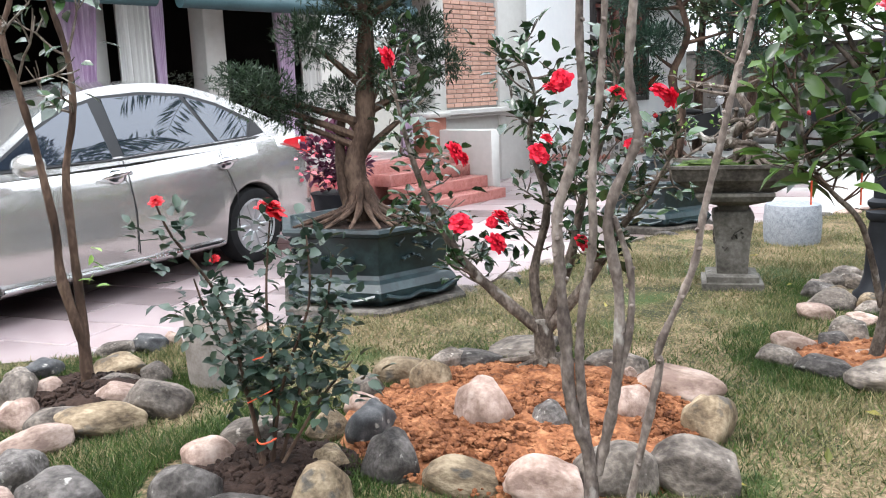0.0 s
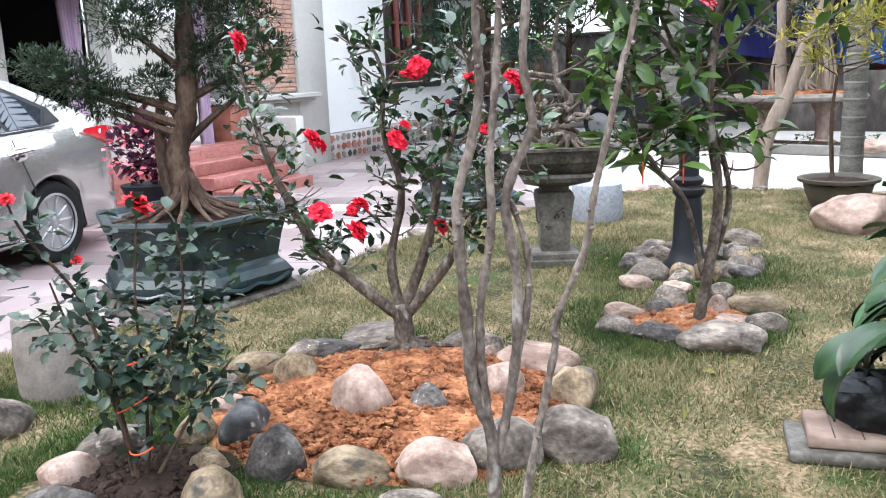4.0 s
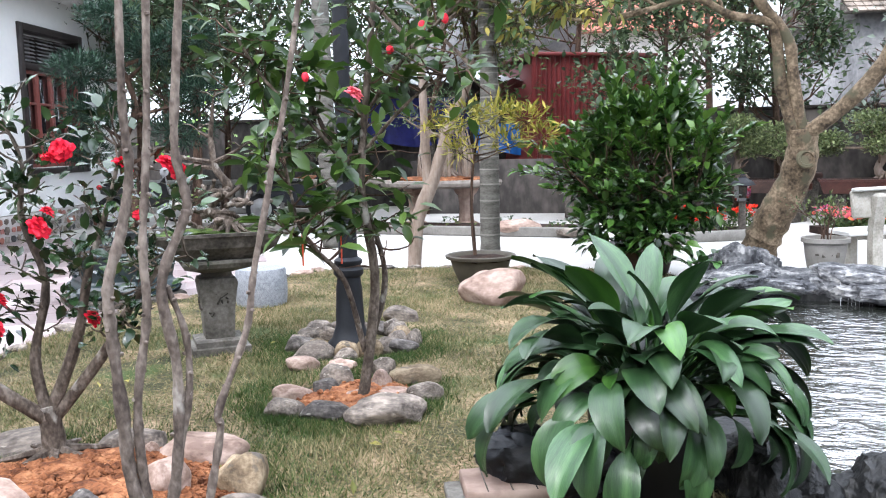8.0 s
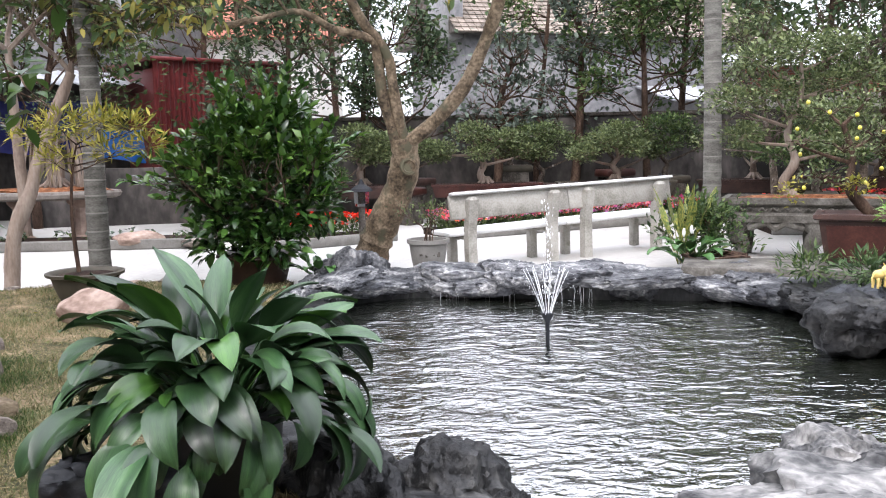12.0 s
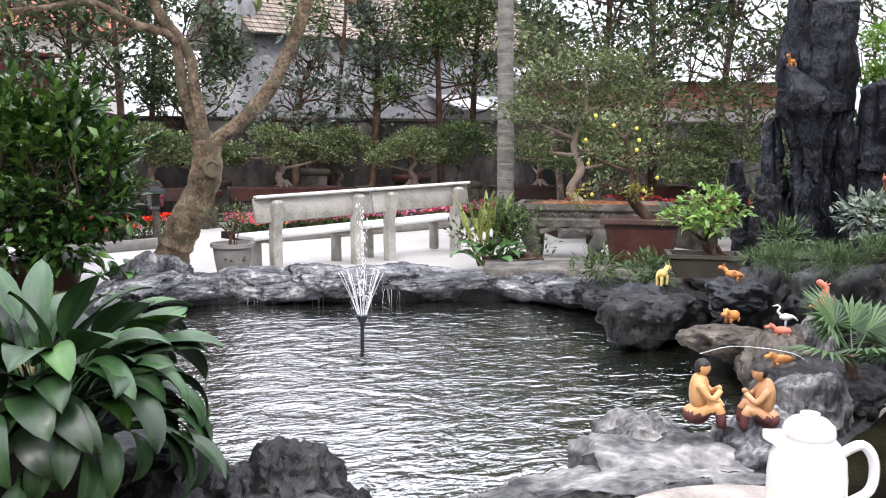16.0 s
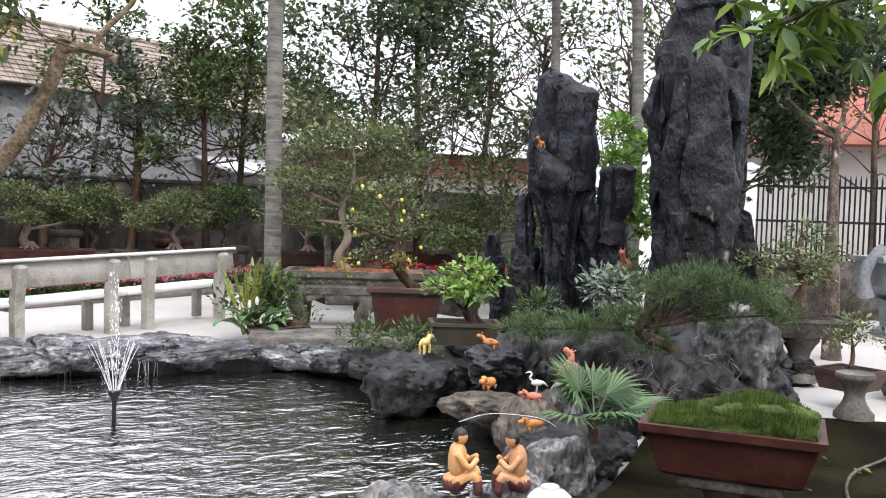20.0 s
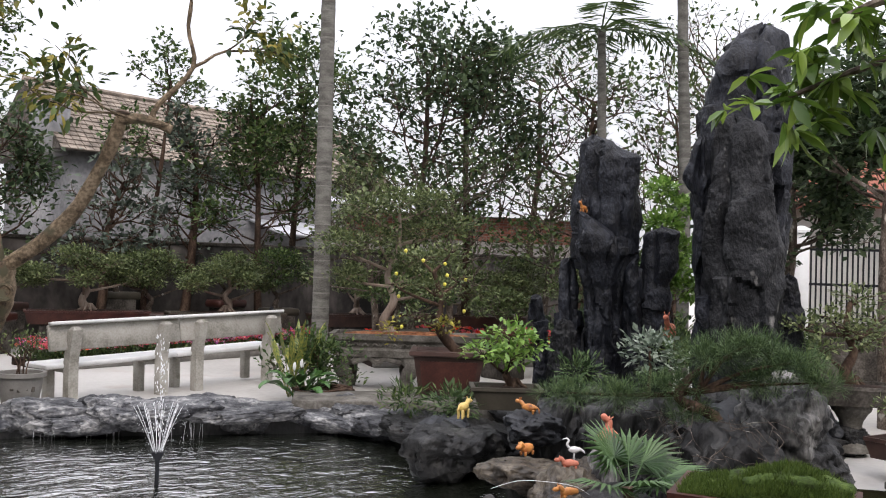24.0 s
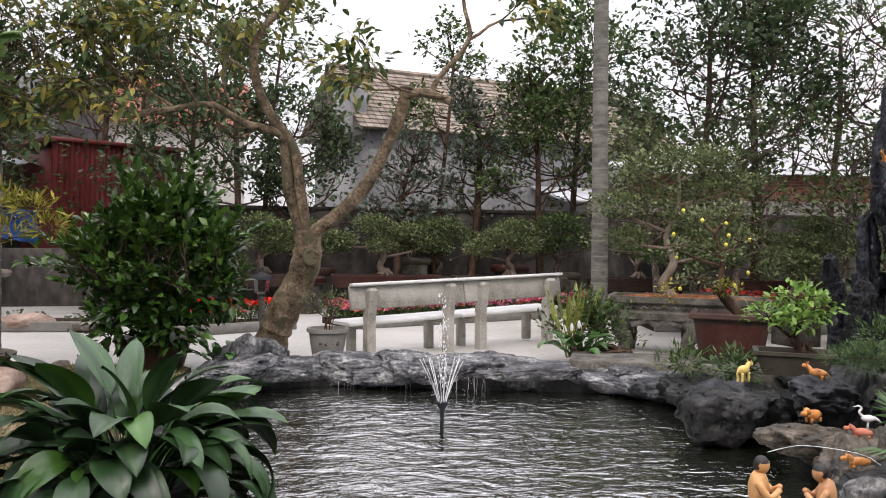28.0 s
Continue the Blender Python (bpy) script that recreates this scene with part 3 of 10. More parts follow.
def glass_material(name, col, rough=0.02, mirror=0.0):
    m = bpy.data.materials.new(name)
    m.use_nodes = True
    b = m.node_tree.nodes["Principled BSDF"]
    b.inputs["Base Color"].default_value = (*col, 1)
    b.inputs["Roughness"].default_value = rough
    b.inputs["Specular IOR Level"].default_value = 0.8
    b.inputs["Metallic"].default_value = mirror
    b.inputs["Coat Weight"].default_value = 1.0
    b.inputs["Coat Roughness"].default_value = 0.01
    return m


CAR_GLASS = glass_material("tinted_car_glass", (0.035, 0.045, 0.065), 0.02, 0.5)
PANE = glass_material("dark_window_glass", (0.012, 0.014, 0.016), 0.04)


def water_material():
    m = bpy.data.materials.new("dark_pond_water")
    m.use_nodes = True
    nt = m.node_tree
    b = nt.nodes["Principled BSDF"]
    b.inputs["Base Color"].default_value = (0.010, 0.012, 0.008, 1)
    b.inputs["Roughness"].default_value = 0.03
    b.inputs["IOR"].default_value = 2.9
    b.inputs["Specular IOR Level"].default_value = 1.0
    b.inputs["Coat Weight"].default_value = 0.5
    b.inputs["Coat Roughness"].default_value = 0.02
    tc = nt.nodes.new("ShaderNodeTexCoord")
    total = None
    for scale, amount, dist in ((3.0, 0.026, 1.3), (10.0, 0.013, 1.0), (30.0, 0.0028, 0.5)):
        mp = nt.nodes.new("ShaderNodeMapping")
        mp.inputs["Rotation"].default_value = (0, 0, radians(18))
        mp.inputs["Scale"].default_value = (0.78, 1.3, 1)
        nt.links.new(tc.outputs["Object"], mp.inputs["Vector"])
        n = nt.nodes.new("ShaderNodeTexNoise")
        n.inputs["Scale"].default_value, n.inputs["Detail"].default_value, n.inputs["Distortion"].default_value = scale, 2, dist
        nt.links.new(mp.outputs[0], n.inputs["Vector"])
        k = nt.nodes.new("ShaderNodeMath")
        k.operation = "MULTIPLY"
        k.inputs[1].default_value = amount
        nt.links.new(n.outputs["Fac"], k.inputs[0])
        if total:
            s = nt.nodes.new("ShaderNodeMath")
            s.operation = "ADD"
            nt.links.new(total, s.inputs[0])
            nt.links.new(k.outputs[0], s.inputs[1])
            total = s.outputs[0]
        else:
            total = k.outputs[0]
    bp = nt.nodes.new("ShaderNodeBump")
    bp.inputs["Strength"].default_value, bp.inputs["Distance"].default_value = 1.0, 1.0
    nt.links.new(total, bp.inputs["Height"])
    nt.links.new(bp.outputs["Normal"], b.inputs["Normal"])
    nt.links.new(bp.outputs["Normal"], b.inputs["Coat Normal"])
    return m


WATER = water_material()

# ---- ground, lawn, pond ----
POND = [(-0.05, 8.5), (0.7, 8.72), (1.8, 8.4), (2.65, 8.15), (3.6, 7.75), (3.75, 6.6), (3.72, 5.6), (3.4, 4.55), (2.7, 3.86), (1.4, 3.36), (0.66, 3.30), (-0.08, 4.5), (-0.32, 5.9), (-0.32, 7.3)]
LAWN_EDGE = [(-5.2, 1.2), (-4.75, 2.1), (-4.62, 3.3), (-4.62, 4.1), (-5.0, 6.2), (-4.7, 7.8), (-4.3, 8.8), (-3.4, 9.2), (-1.9, 9.4), (-0.7, 9.2), (-0.75, 8.4), (-0.8, 7.0), (-0.8, 5.9), (-0.55, 4.6), (-0.15, 3.6), (0.05, 3.0), (0.3, -4.0), (-6.5, -4.0), (-6.0, 0.0)]


def inside(x, y, poly):
    hit = False
    for (ax, ay), (bx, by) in zip(poly, poly[1:] + poly[:1]):
        if (ay > y) != (by > y) and x < (bx - ax) * (y - ay) / (by - ay) + ax:
            hit = not hit
    return hit


def wavy(poly, steps=5, amp=0.05):
    out = []
    line = smooth_line([(x, y, 0) for x, y in poly + poly[:1]], steps)[:-1]
    for p in line:
        k = noise.noise(Vector((p.x * 2.3, p.y * 2.3, 0.7)))
        out.append((p.x + amp * k, p.y + amp * noise.noise(Vector((p.x * 2.1, p.y * 2.7, 5.1)))))
    return out


POND_LINE = wavy(POND)


def sheet(name, outer, z, material, label, category, hole=None, thick=0.0, kind="structure"):
    """A level sheet with an outline, a hole if asked for, and an edge that goes down."""
    bm = bmesh.new()
    edges = []
    for loop in [outer] + ([hole] if hole else []):
        vs = [bm.verts.new((x, y, z)) for x, y in loop]
        edges += [bm.edges.new((vs[i], vs[(i + 1) % len(vs)])) for i in range(len(vs))]
    bmesh.ops.triangle_fill(bm, use_beauty=True, use_dissolve=False, edges=edges)
    for f in bm.faces:
        if f.normal.z < 0:
            f.normal_flip()
    g = Geo()
    bm.verts.index_update()
    g.add([v.co for v in bm.verts], [[v.index for v in f.verts] for f in bm.faces])
    bm.free()
    if thick:
        for loop, way in [(outer, 1)] + ([(hole, 1)] if hole else []):
            n = len(loop)
            g.add([(x, y, z) for x, y in loop] + [(x, y, z - thick) for x, y in loop],
                  [(i, n + i, n + (i + 1) % n, (i + 1) % n) for i in range(n)])
    return solo(name, g, material, label, category, kind=kind, smooth=False)


FAR = [(1500 * math.cos(a), 1500 * math.sin(a)) for a in [2 * math.pi * k / 32 for k in range(32)]]
sheet("ground", FAR, -0.04, CONCRETE, "pale trowelled concrete paving round the garden", "paving", hole=POND_LINE, thick=0.9)
LAWN_LINE = wavy(LAWN_EDGE, 4, 0.06)
sheet("lawn", LAWN_LINE, 0.0, LAWN, "patchy lawn of green and straw-coloured turf", "lawn", thick=0.06)
SOIL_EDGE = [(0.38, -4), (0.14, 3.0), (0.25, 3.1), (1.0, 3.0), (2.4, 3.2), (3.3, 3.6), (4.4, 4.2), (5.6, 4.0), (6.2, 3.0), (5.6, 1.5), (5.0, -4)]
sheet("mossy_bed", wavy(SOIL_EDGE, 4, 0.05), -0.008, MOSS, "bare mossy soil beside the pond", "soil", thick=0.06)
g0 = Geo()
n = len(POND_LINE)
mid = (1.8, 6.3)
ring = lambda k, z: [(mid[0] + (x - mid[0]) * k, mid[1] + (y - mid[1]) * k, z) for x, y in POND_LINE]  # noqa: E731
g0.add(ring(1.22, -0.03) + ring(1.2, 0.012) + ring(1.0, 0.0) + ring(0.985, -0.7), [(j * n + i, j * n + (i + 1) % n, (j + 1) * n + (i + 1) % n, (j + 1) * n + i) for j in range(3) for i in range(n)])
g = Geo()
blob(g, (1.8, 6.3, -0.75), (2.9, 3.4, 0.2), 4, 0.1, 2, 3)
# Wet rock colour; its darkness also stands in for shade under the overhang.
solo("pond_bed_slope", g0, KARST_WET, "wet stone bank round the pond, darkened for the rocks' overhang shade", "bank", kind="structure", smooth=False)
solo("pond_bed", g, SOIL_DARK, "dark silt on the floor of the pond", "pond bed", kind="structure")
g = Geo()
xs, ys = np.linspace(-1.0, 4.4, 180), np.linspace(3.2, 9.4, 210)
vv = []
for y in ys:
    for x in xs:
        r = math.hypot(x - 1.38, y - 6.57)
        ring = 0.0042 * (0.4 + noise.noise(Vector((x * 5, y * 5, 3)))) * math.sin(r * 34 + 2 * noise.noise(Vector((x * 3, y * 3, 7)))) * math.exp(-((r - 0.5) / 0.45) ** 2)
        vv.append((x, y, -0.15 + ring + 0.004 * noise.noise(Vector((x * 2.2, y * 5, 0)))))
nx = len(xs)
g.add(vv, [(j * nx + i, j * nx + i + 1, (j + 1) * nx + i + 1, (j + 1) * nx + i) for j in range(len(ys) - 1) for i in range(nx - 1)])
solo("pond_water", g, WATER, "dark rippling pond water mirroring the sky", "water", kind="structure", angle=180)

# grass blades, thicker where the turf is green
rng = random.Random(4)
g = Geo()
MOUNDS = [(-2.62, 2.78, 0.72), (-4.2, 1.5, 0.42), (-2.9, 1.72, 0.36), (-2.2, 4.45, 0.35), (-2.6, 5.6, 0.4)]
while len(g.f) < 240000:
    x, y = rng.uniform(-5.2, 0.95), (0.9 + 8.5 * rng.random() ** 1.35 if rng.random() < 0.85 else rng.uniform(-3.8, 0.9))
    if not inside(x, y, LAWN_LINE) or any(math.hypot(x - a, y - b) < r for a, b, r in MOUNDS):
        continue
    thin = noise.noise(Vector((x * 1.2, y * 1.2, 2.0))) + 0.5 * noise.noise(Vector((x * 5, y * 5, 8.0)))
    if rng.random() > 0.62 + 0.6 * thin:
        continue
    h, a = rng.uniform(0.010, 0.036) * (1 + 0.7 * thin), rng.uniform(0, 6.283)
    w, lx, ly = rng.uniform(0.0016, 0.0042), rng.gauss(0, 0.022), rng.gauss(0, 0.022)
    g.add([(x - w * math.cos(a), y - w * math.sin(a), -0.002), (x + w * math.cos(a), y + w * math.sin(a), -0.002), (x + lx, y + ly, h)], [(0, 1, 2)])
# darker, greener blades round the stones and over the near left of the lawn
GRASS_DARK = foliage("dark_grass_blades", [(0.022, 0.050, 0.010), (0.050, 0.095, 0.018), (0.10, 0.155, 0.035)], 0.6, 0.2, patch=0.4, size=5.0)
tuft = Geo()
while len(tuft.f) < 70000:
    if rng.random() < 0.6:
        cx, cy, rr = MOUNDS[rng.randint(0, 4)]
        a, q = rng.uniform(0, 6.283), rr * (1.0 + abs(rng.gauss(0.1, 0.35)))
        x, y = cx + q * math.cos(a), cy + q * math.sin(a)
    else:
        x, y = rng.uniform(-4.4, -1.8), rng.uniform(0.8, 2.3)
    if not inside(x, y, LAWN_LINE) or any(math.hypot(x - a, y - b) < r * 0.95 for a, b, r in MOUNDS):
        continue
    if rng.random() > 0.6 + 0.9 * noise.noise(Vector((x * 2.6, y * 2.6, 4.0))):
        continue
    h, a = rng.uniform(0.014, 0.045), rng.uniform(0, 6.283)
    w, lx, ly = rng.uniform(0.0016, 0.0038), rng.gauss(0, 0.02), rng.gauss(0, 0.02)
    tuft.add([(x - w * math.cos(a), y - w * math.sin(a), -0.002), (x + w * math.cos(a), y + w * math.sin(a), -0.002), (x + lx, y + ly, h)], [(0, 1, 2)])
solo("fresh_grass", tuft, GRASS_DARK, "dark green grass round the bedded stones and at the left", "grass", kind="stuff", smooth=False)
solo("grass", g, GRASS, "short green and straw-coloured grass blades on the lawn", "grass", kind="stuff", smooth=False)


# ---- the house on the driveway side ----
HX = thing("house", (-10.0, 9.0, -0.04), 103.6, "white rendered villa with a salmon brick pier and dark porch", "house")


def house_wall():
    for u0, u1, z0, z1 in ((0.72, 2.85, 0.42, 4.3), (4.98, 6.75, 0.42, 4.3), (2.85, 4.98, 0.42, 1.0), (2.85, 4.98, 3.40, 4.3)):
        part("wall_panel", box(Geo(), ((u0 + u1) / 2, 0.15, (z0 + z1) / 2), (u1 - u0, 0.3, z1 - z0), 0.001), PLASTER, HX, "white plastered wall", angle=30)
    part("end_wall", box(Geo(), (6.62, 2.6, 2.3), (0.26, 4.6, 4.0), 0.004), PLASTER, HX)
    g = Geo()
    for u0, u1 in ((-1.5, -1.25), (-0.02, 0.72)):
        box(g, ((u0 + u1) / 2, 0.1, 2.15), (u1 - u0, 0.5, 4.3), 0.008)
    part("pier_trim", g, PLASTER_BEIGE, HX, "grey-beige rendered trim beside the brick")
    part("pier_core", box(Geo(), (-0.635, 0.13, 2.6), (1.226, 0.46, 3.2), 0.004), MORTAR, HX, "pale mortar of the brick panel")
    brick = mesh_of("brick", box(Geo(), (0, 0, 0), (0.186, 0.03, 0.052), 0.004), True, 30)
    for row in range(44):
        z = 1.13 + row * 0.062
        u = -1.25 + (0.049 if row % 2 else 0.0)
        while u < -0.14:
            w = min(0.186, -0.03 - u)
            part("brick", brick, BRICK, HX, m=Matrix.Translation((u + 0.098, -0.108, z)))
            u += 0.196
            if row > 22:
                break
    g = Geo()
    box(g, (-0.65, 0.0, 1.04), (1.9, 0.62, 0.07), 0.012)
    box(g, (-0.65, 0.02, 0.985), (1.8, 0.52, 0.05), 0.012)
    part("ledge", g, PLASTER_BEIGE, HX, "grey moulded ledge under the brick pier")
    part("pier_base", box(Geo(), (-0.63, 0.1, 0.68), (1.66, 0.42, 0.56), 0.006), PLASTER_BEIGE, HX)
    part("plinth", box(Geo(), (2.6, 0.14, 0.2), (8.1, 0.44, 0.42), 0.006), MORTAR, HX, "plinth set with broken stone pieces")
    rng = random.Random(9)
    mats = [GRANITE_RED, COBBLE_DARK, COBBLE, GRANITE_WARM, BRICK_RED]
    for k in range(150):
        u, z = -1.4 + (k % 50) * 0.162 + rng.uniform(-0.02, 0.02), 0.07 + (k // 50) * 0.135
        n, r = rng.randint(4, 6), rng.uniform(0.055, 0.078)
        ring = [(r * rng.uniform(0.85, 1.15) * math.cos(6.283 * i / n + k), r * 0.85 * rng.uniform(0.85, 1.15) * math.sin(6.283 * i / n + k)) for i in range(n)]
        part("stone_piece", loft(Geo(), [[(x, -0.062, z) for x, z in ring], [(x, -0.09, z) for x, z in ring]]), mats[rng.randint(0, 4)], HX, smooth=False,
             m=Matrix.Translation((u, -0.004, z)))
    g = Geo()
    box(g, (4.0, -0.25, 4.02), (6.4, 0.85, 0.08), 0.01)
    box(g, (4.0, -0.2, 3.94), (6.2, 0.7, 0.08), 0.02)
    part("eave", g, PLASTER, HX, "white concrete eave")
    for u in (0.9, 5.35):
        part("eave_bracket", loft(Geo(), [[(x, 0, 3.9), (x, -0.5, 3.9), (x, -0.45, 3.82), (x, 0, 3.6)] for x in (u - 0.05, u + 0.05)]), PLASTER_BEIGE, HX, smooth=False)
    part("roof", box(Geo(), (2.0, 2.6, 4.5), (9.5, 6.2, 0.3), 0.02), PLASTER, HX)


house_wall()


def house_window():
    w = new("window")
    w.parent = HX
    tagged(w, "red-brown wooden window with louvred transom")
    u0, u1, z0, z1 = 2.85, 4.98, 1.0, 3.4
    g = Geo()
    for c, s in (((u0 + 0.06, 0.12, 2.2), (0.12, 0.34, 2.4)), ((u1 - 0.06, 0.12, 2.2), (0.12, 0.34, 2.4)), (((u0 + u1) / 2, 0.12, z1 - 0.06), (1.89, 0.34, 0.12)),
                 (((u0 + u1) / 2, 0.12, z0 + 0.05), (1.89, 0.34, 0.1)), (((u0 + u1) / 2, 0.1, 2.74), (1.89, 0.26, 0.1))):
        box(g, c, s, 0.01)
    part("window_frame", g, WOOD_DARK, w, "dark painted outer frame")
    for k in range(3):
        a = u0 + 0.12 + 0.63 * k
        part("louvre_backing", box(Geo(), (a + 0.315, 0.2, 3.03), (0.6, 0.02, 0.46), 0.002), WOOD_DARK, w)
        for i in range(7):
            part("louvre_slat", box(Geo(), (a + 0.315, 0.1, 2.85 + i * 0.06), (0.52, 0.05, 0.012), 0.002, Euler((radians(35), 0, 0)).to_matrix()), PLASTER_GREY, w)
    for k in range(4):
        a = u0 + 0.12 + 0.4725 * k
        g = Geo()
        for c, s in (((a + 0.03, 0.06, 1.9), (0.06, 0.05, 1.56)), ((a + 0.4425, 0.06, 1.9), (0.06, 0.05, 1.56)), ((a + 0.236, 0.06, 1.15), (0.352, 0.05, 0.06)),
                     ((a + 0.236, 0.06, 2.65), (0.352, 0.05, 0.06)), ((a + 0.236, 0.06, 1.65), (0.352, 0.045, 0.04)), ((a + 0.236, 0.06, 2.15), (0.352, 0.045, 0.04))):
            box(g, c, s, 0.006)
        sash = part("sash", g, WOOD_RED, w, "red-brown casement sash")
        part("pane", box(Geo(), (a + 0.236, 0.085, 1.9), (0.36, 0.008, 1.5), 0.001), PANE, sash)


house_window()


def porch():
    # The porch gloom is put into this back wall's colour.
    part("porch_back", box(Geo(), (-6.0, 2.4, 1.6), (9.0, 0.2, 4.0), 0.01), ROOM_SHADE, HX, "porch back wall, coloured near-black for the shade inside")
    part("porch_ceiling", box(Geo(), (-6.0, 1.2, 3.5), (9.0, 3.4, 0.16), 0.01), PLASTER_BEIGE, HX)
    part("porch_floor", box(Geo(), (-6.0, 1.0, 0.28), (9.0, 3.2, 0.5), 0.01), GRANITE_RED, HX, "red granite porch floor")
    part("fascia", box(Geo(), (-6.0, -0.45, 3.0), (9.0, 0.14, 0.9), 0.01), PLASTER_BEIGE, HX)
    for k in range(4):
        part("step", box(Geo(), (-2.45, -0.62 - 0.3 * (3 - k) * 0.9 + 0.2, 0.07 + 0.14 * k), (1.5, 0.32 + 0.001 * k, 0.14), 0.008), GRANITE_RED, HX, "polished red granite step")
    part("step_cheek", box(Geo(), (-1.62, -0.75, 0.42), (0.16, 0.9, 0.84), 0.01), PLASTER_BEIGE, HX, "rendered cheek wall beside the steps")
    for u, wd in ((-1.72, 0.34),):
        g = Geo()
        box(g, (u, -0.2, 0.75), (wd, 0.34, 0.5), 0.008)
        part("brick_newel", g, BRICK_RED, HX, "small red brick newel")
        part("newel_cap", box(Geo(), (u, -0.2, 1.03), (wd + 0.1, 0.44, 0.07), 0.015), PLASTER_BEIGE, HX)
    for u in (-4.75, -6.1, -8.4):
        part("porch_column", box(Geo(), (u, 0.2, 1.8), (0.26, 0.26, 2.6), 0.012), PLASTER_BEIGE, HX, "square porch column")

    def curtain(u, wd, mat, z0=0.5, z1=2.7, waist=0.0, label=""):
        n, rows = 26, 9
        vs, fs = [], []
        for j in range(rows):
            k = j / (rows - 1)
            pull = 1 - waist * math.exp(-((k - 0.45) / 0.22) ** 2)
            for i in range(n):
                q = i / (n - 1)
                vs.append((u + (q - 0.5) * wd * pull, -0.12 + 0.035 * math.sin(q * 38), z0 + (z1 - z0) * k))
        for j in range(rows - 1):
            fs += [(j * n + i, j * n + i + 1, (j + 1) * n + i + 1, (j + 1) * n + i) for i in range(n - 1)]
        m = vs + [(x, y + 0.012, z) for x, y, z in vs]
        part("curtain", Geo().add(m, fs + [tuple(len(vs) + i for i in reversed(f)) for f in fs]), mat, HX, label, angle=180)

    curtain(-5.8, 0.34, CURTAIN, label="grey striped drape")
    curtain(-3.62, 0.26, CURTAIN, label="grey striped drape")
    curtain(-3.98, 0.26, CURTAIN_PINK, waist=0.3, label="mauve gathered curtain")
    curtain(-5.55, 0.14, CURTAIN_PINK, waist=0.4, label="mauve gathered curtain")
    curtain(-6.35, 0.4, CURTAIN_PINK, waist=0.4, label="mauve gathered curtain")
    curtain(-2.05, 0.18, CURTAIN_PINK, z1=2.4, waist=0.3, label="mauve gathered curtain")
    for u0, u1 in ((-8.6, -5.88), (-5.62, -3.62), (-3.5, -2.4)):
        g = Geo()
        tube(g, [(u0, -0.62, 2.25), (u1, -0.62, 2.25)], [0.075, 0.075], 12)
        part("rolled_blind", g, BLIND, HX, "blue-green blind rolled up on its pole")
        part("blind_sheet", box(Geo(), ((u0 + u1) / 2, -0.6, 2.5), (u1 - u0, 0.012, 0.42), 0.002), BLIND, HX)


porch()

# ---- walls and buildings behind the garden ----
def run(name, a, b, z0, z1, thick, material, label, category, cap=None, kind="structure"):
    a, b = Vector((*a, 0)), Vector((*b, 0))
    d = b - a
    turn = math.degrees(math.atan2(d.y, d.x))
    root = thing(name, (a.x, a.y, 0), turn, label, category, kind=kind)
    part("wall_body", box(Geo(), (d.length / 2, 0, (z0 + z1) / 2), (d.length, thick, z1 - z0), 0.01), material, root)
    if cap:
        part("coping", box(Geo(), (d.length / 2, 0, z1 + 0.035), (d.length, thick + 0.08, 0.07), 0.012), cap, root)
    return root


run("wall_back", (-3.6, 18.9), (14.5, 15.7), -0.05, 1.82, 0.22, OLD_WALL, "mildewed grey garden wall", "wall", STONE_DARK)
run("wall_side", (-14.0, 18.6), (-3.6, 18.9), -0.05, 1.9, 0.22, OLD_WALL, "dark weathered garden wall", "wall", STONE_DARK)
run("wall_shed", (-5.9, 16.75), (-0.9, 17.15), -0.05, 1.0, 0.16, OLD_WALL, "low mildewed wall in front of the red shed", "wall")
run("wall_far_left", (-30, -6), (-14.0, 18.6), -0.05, 2.6, 0.22, PLASTER_BEIGE, "plain wall added to close the garden", "wall")
# These two are unseen and added, tall enough to block part of the sky light.
run("sky_block_behind", (-30, -6), (22, -8), -0.05, 7.5, 0.22, PLASTER_BEIGE, "plain wall added to close the garden", "wall")
run("sky_block_right", (22, -8), (16.5, 3.0), -0.05, 5.5, 0.22, PLASTER_BEIGE, "plain wall added to close the garden", "wall")


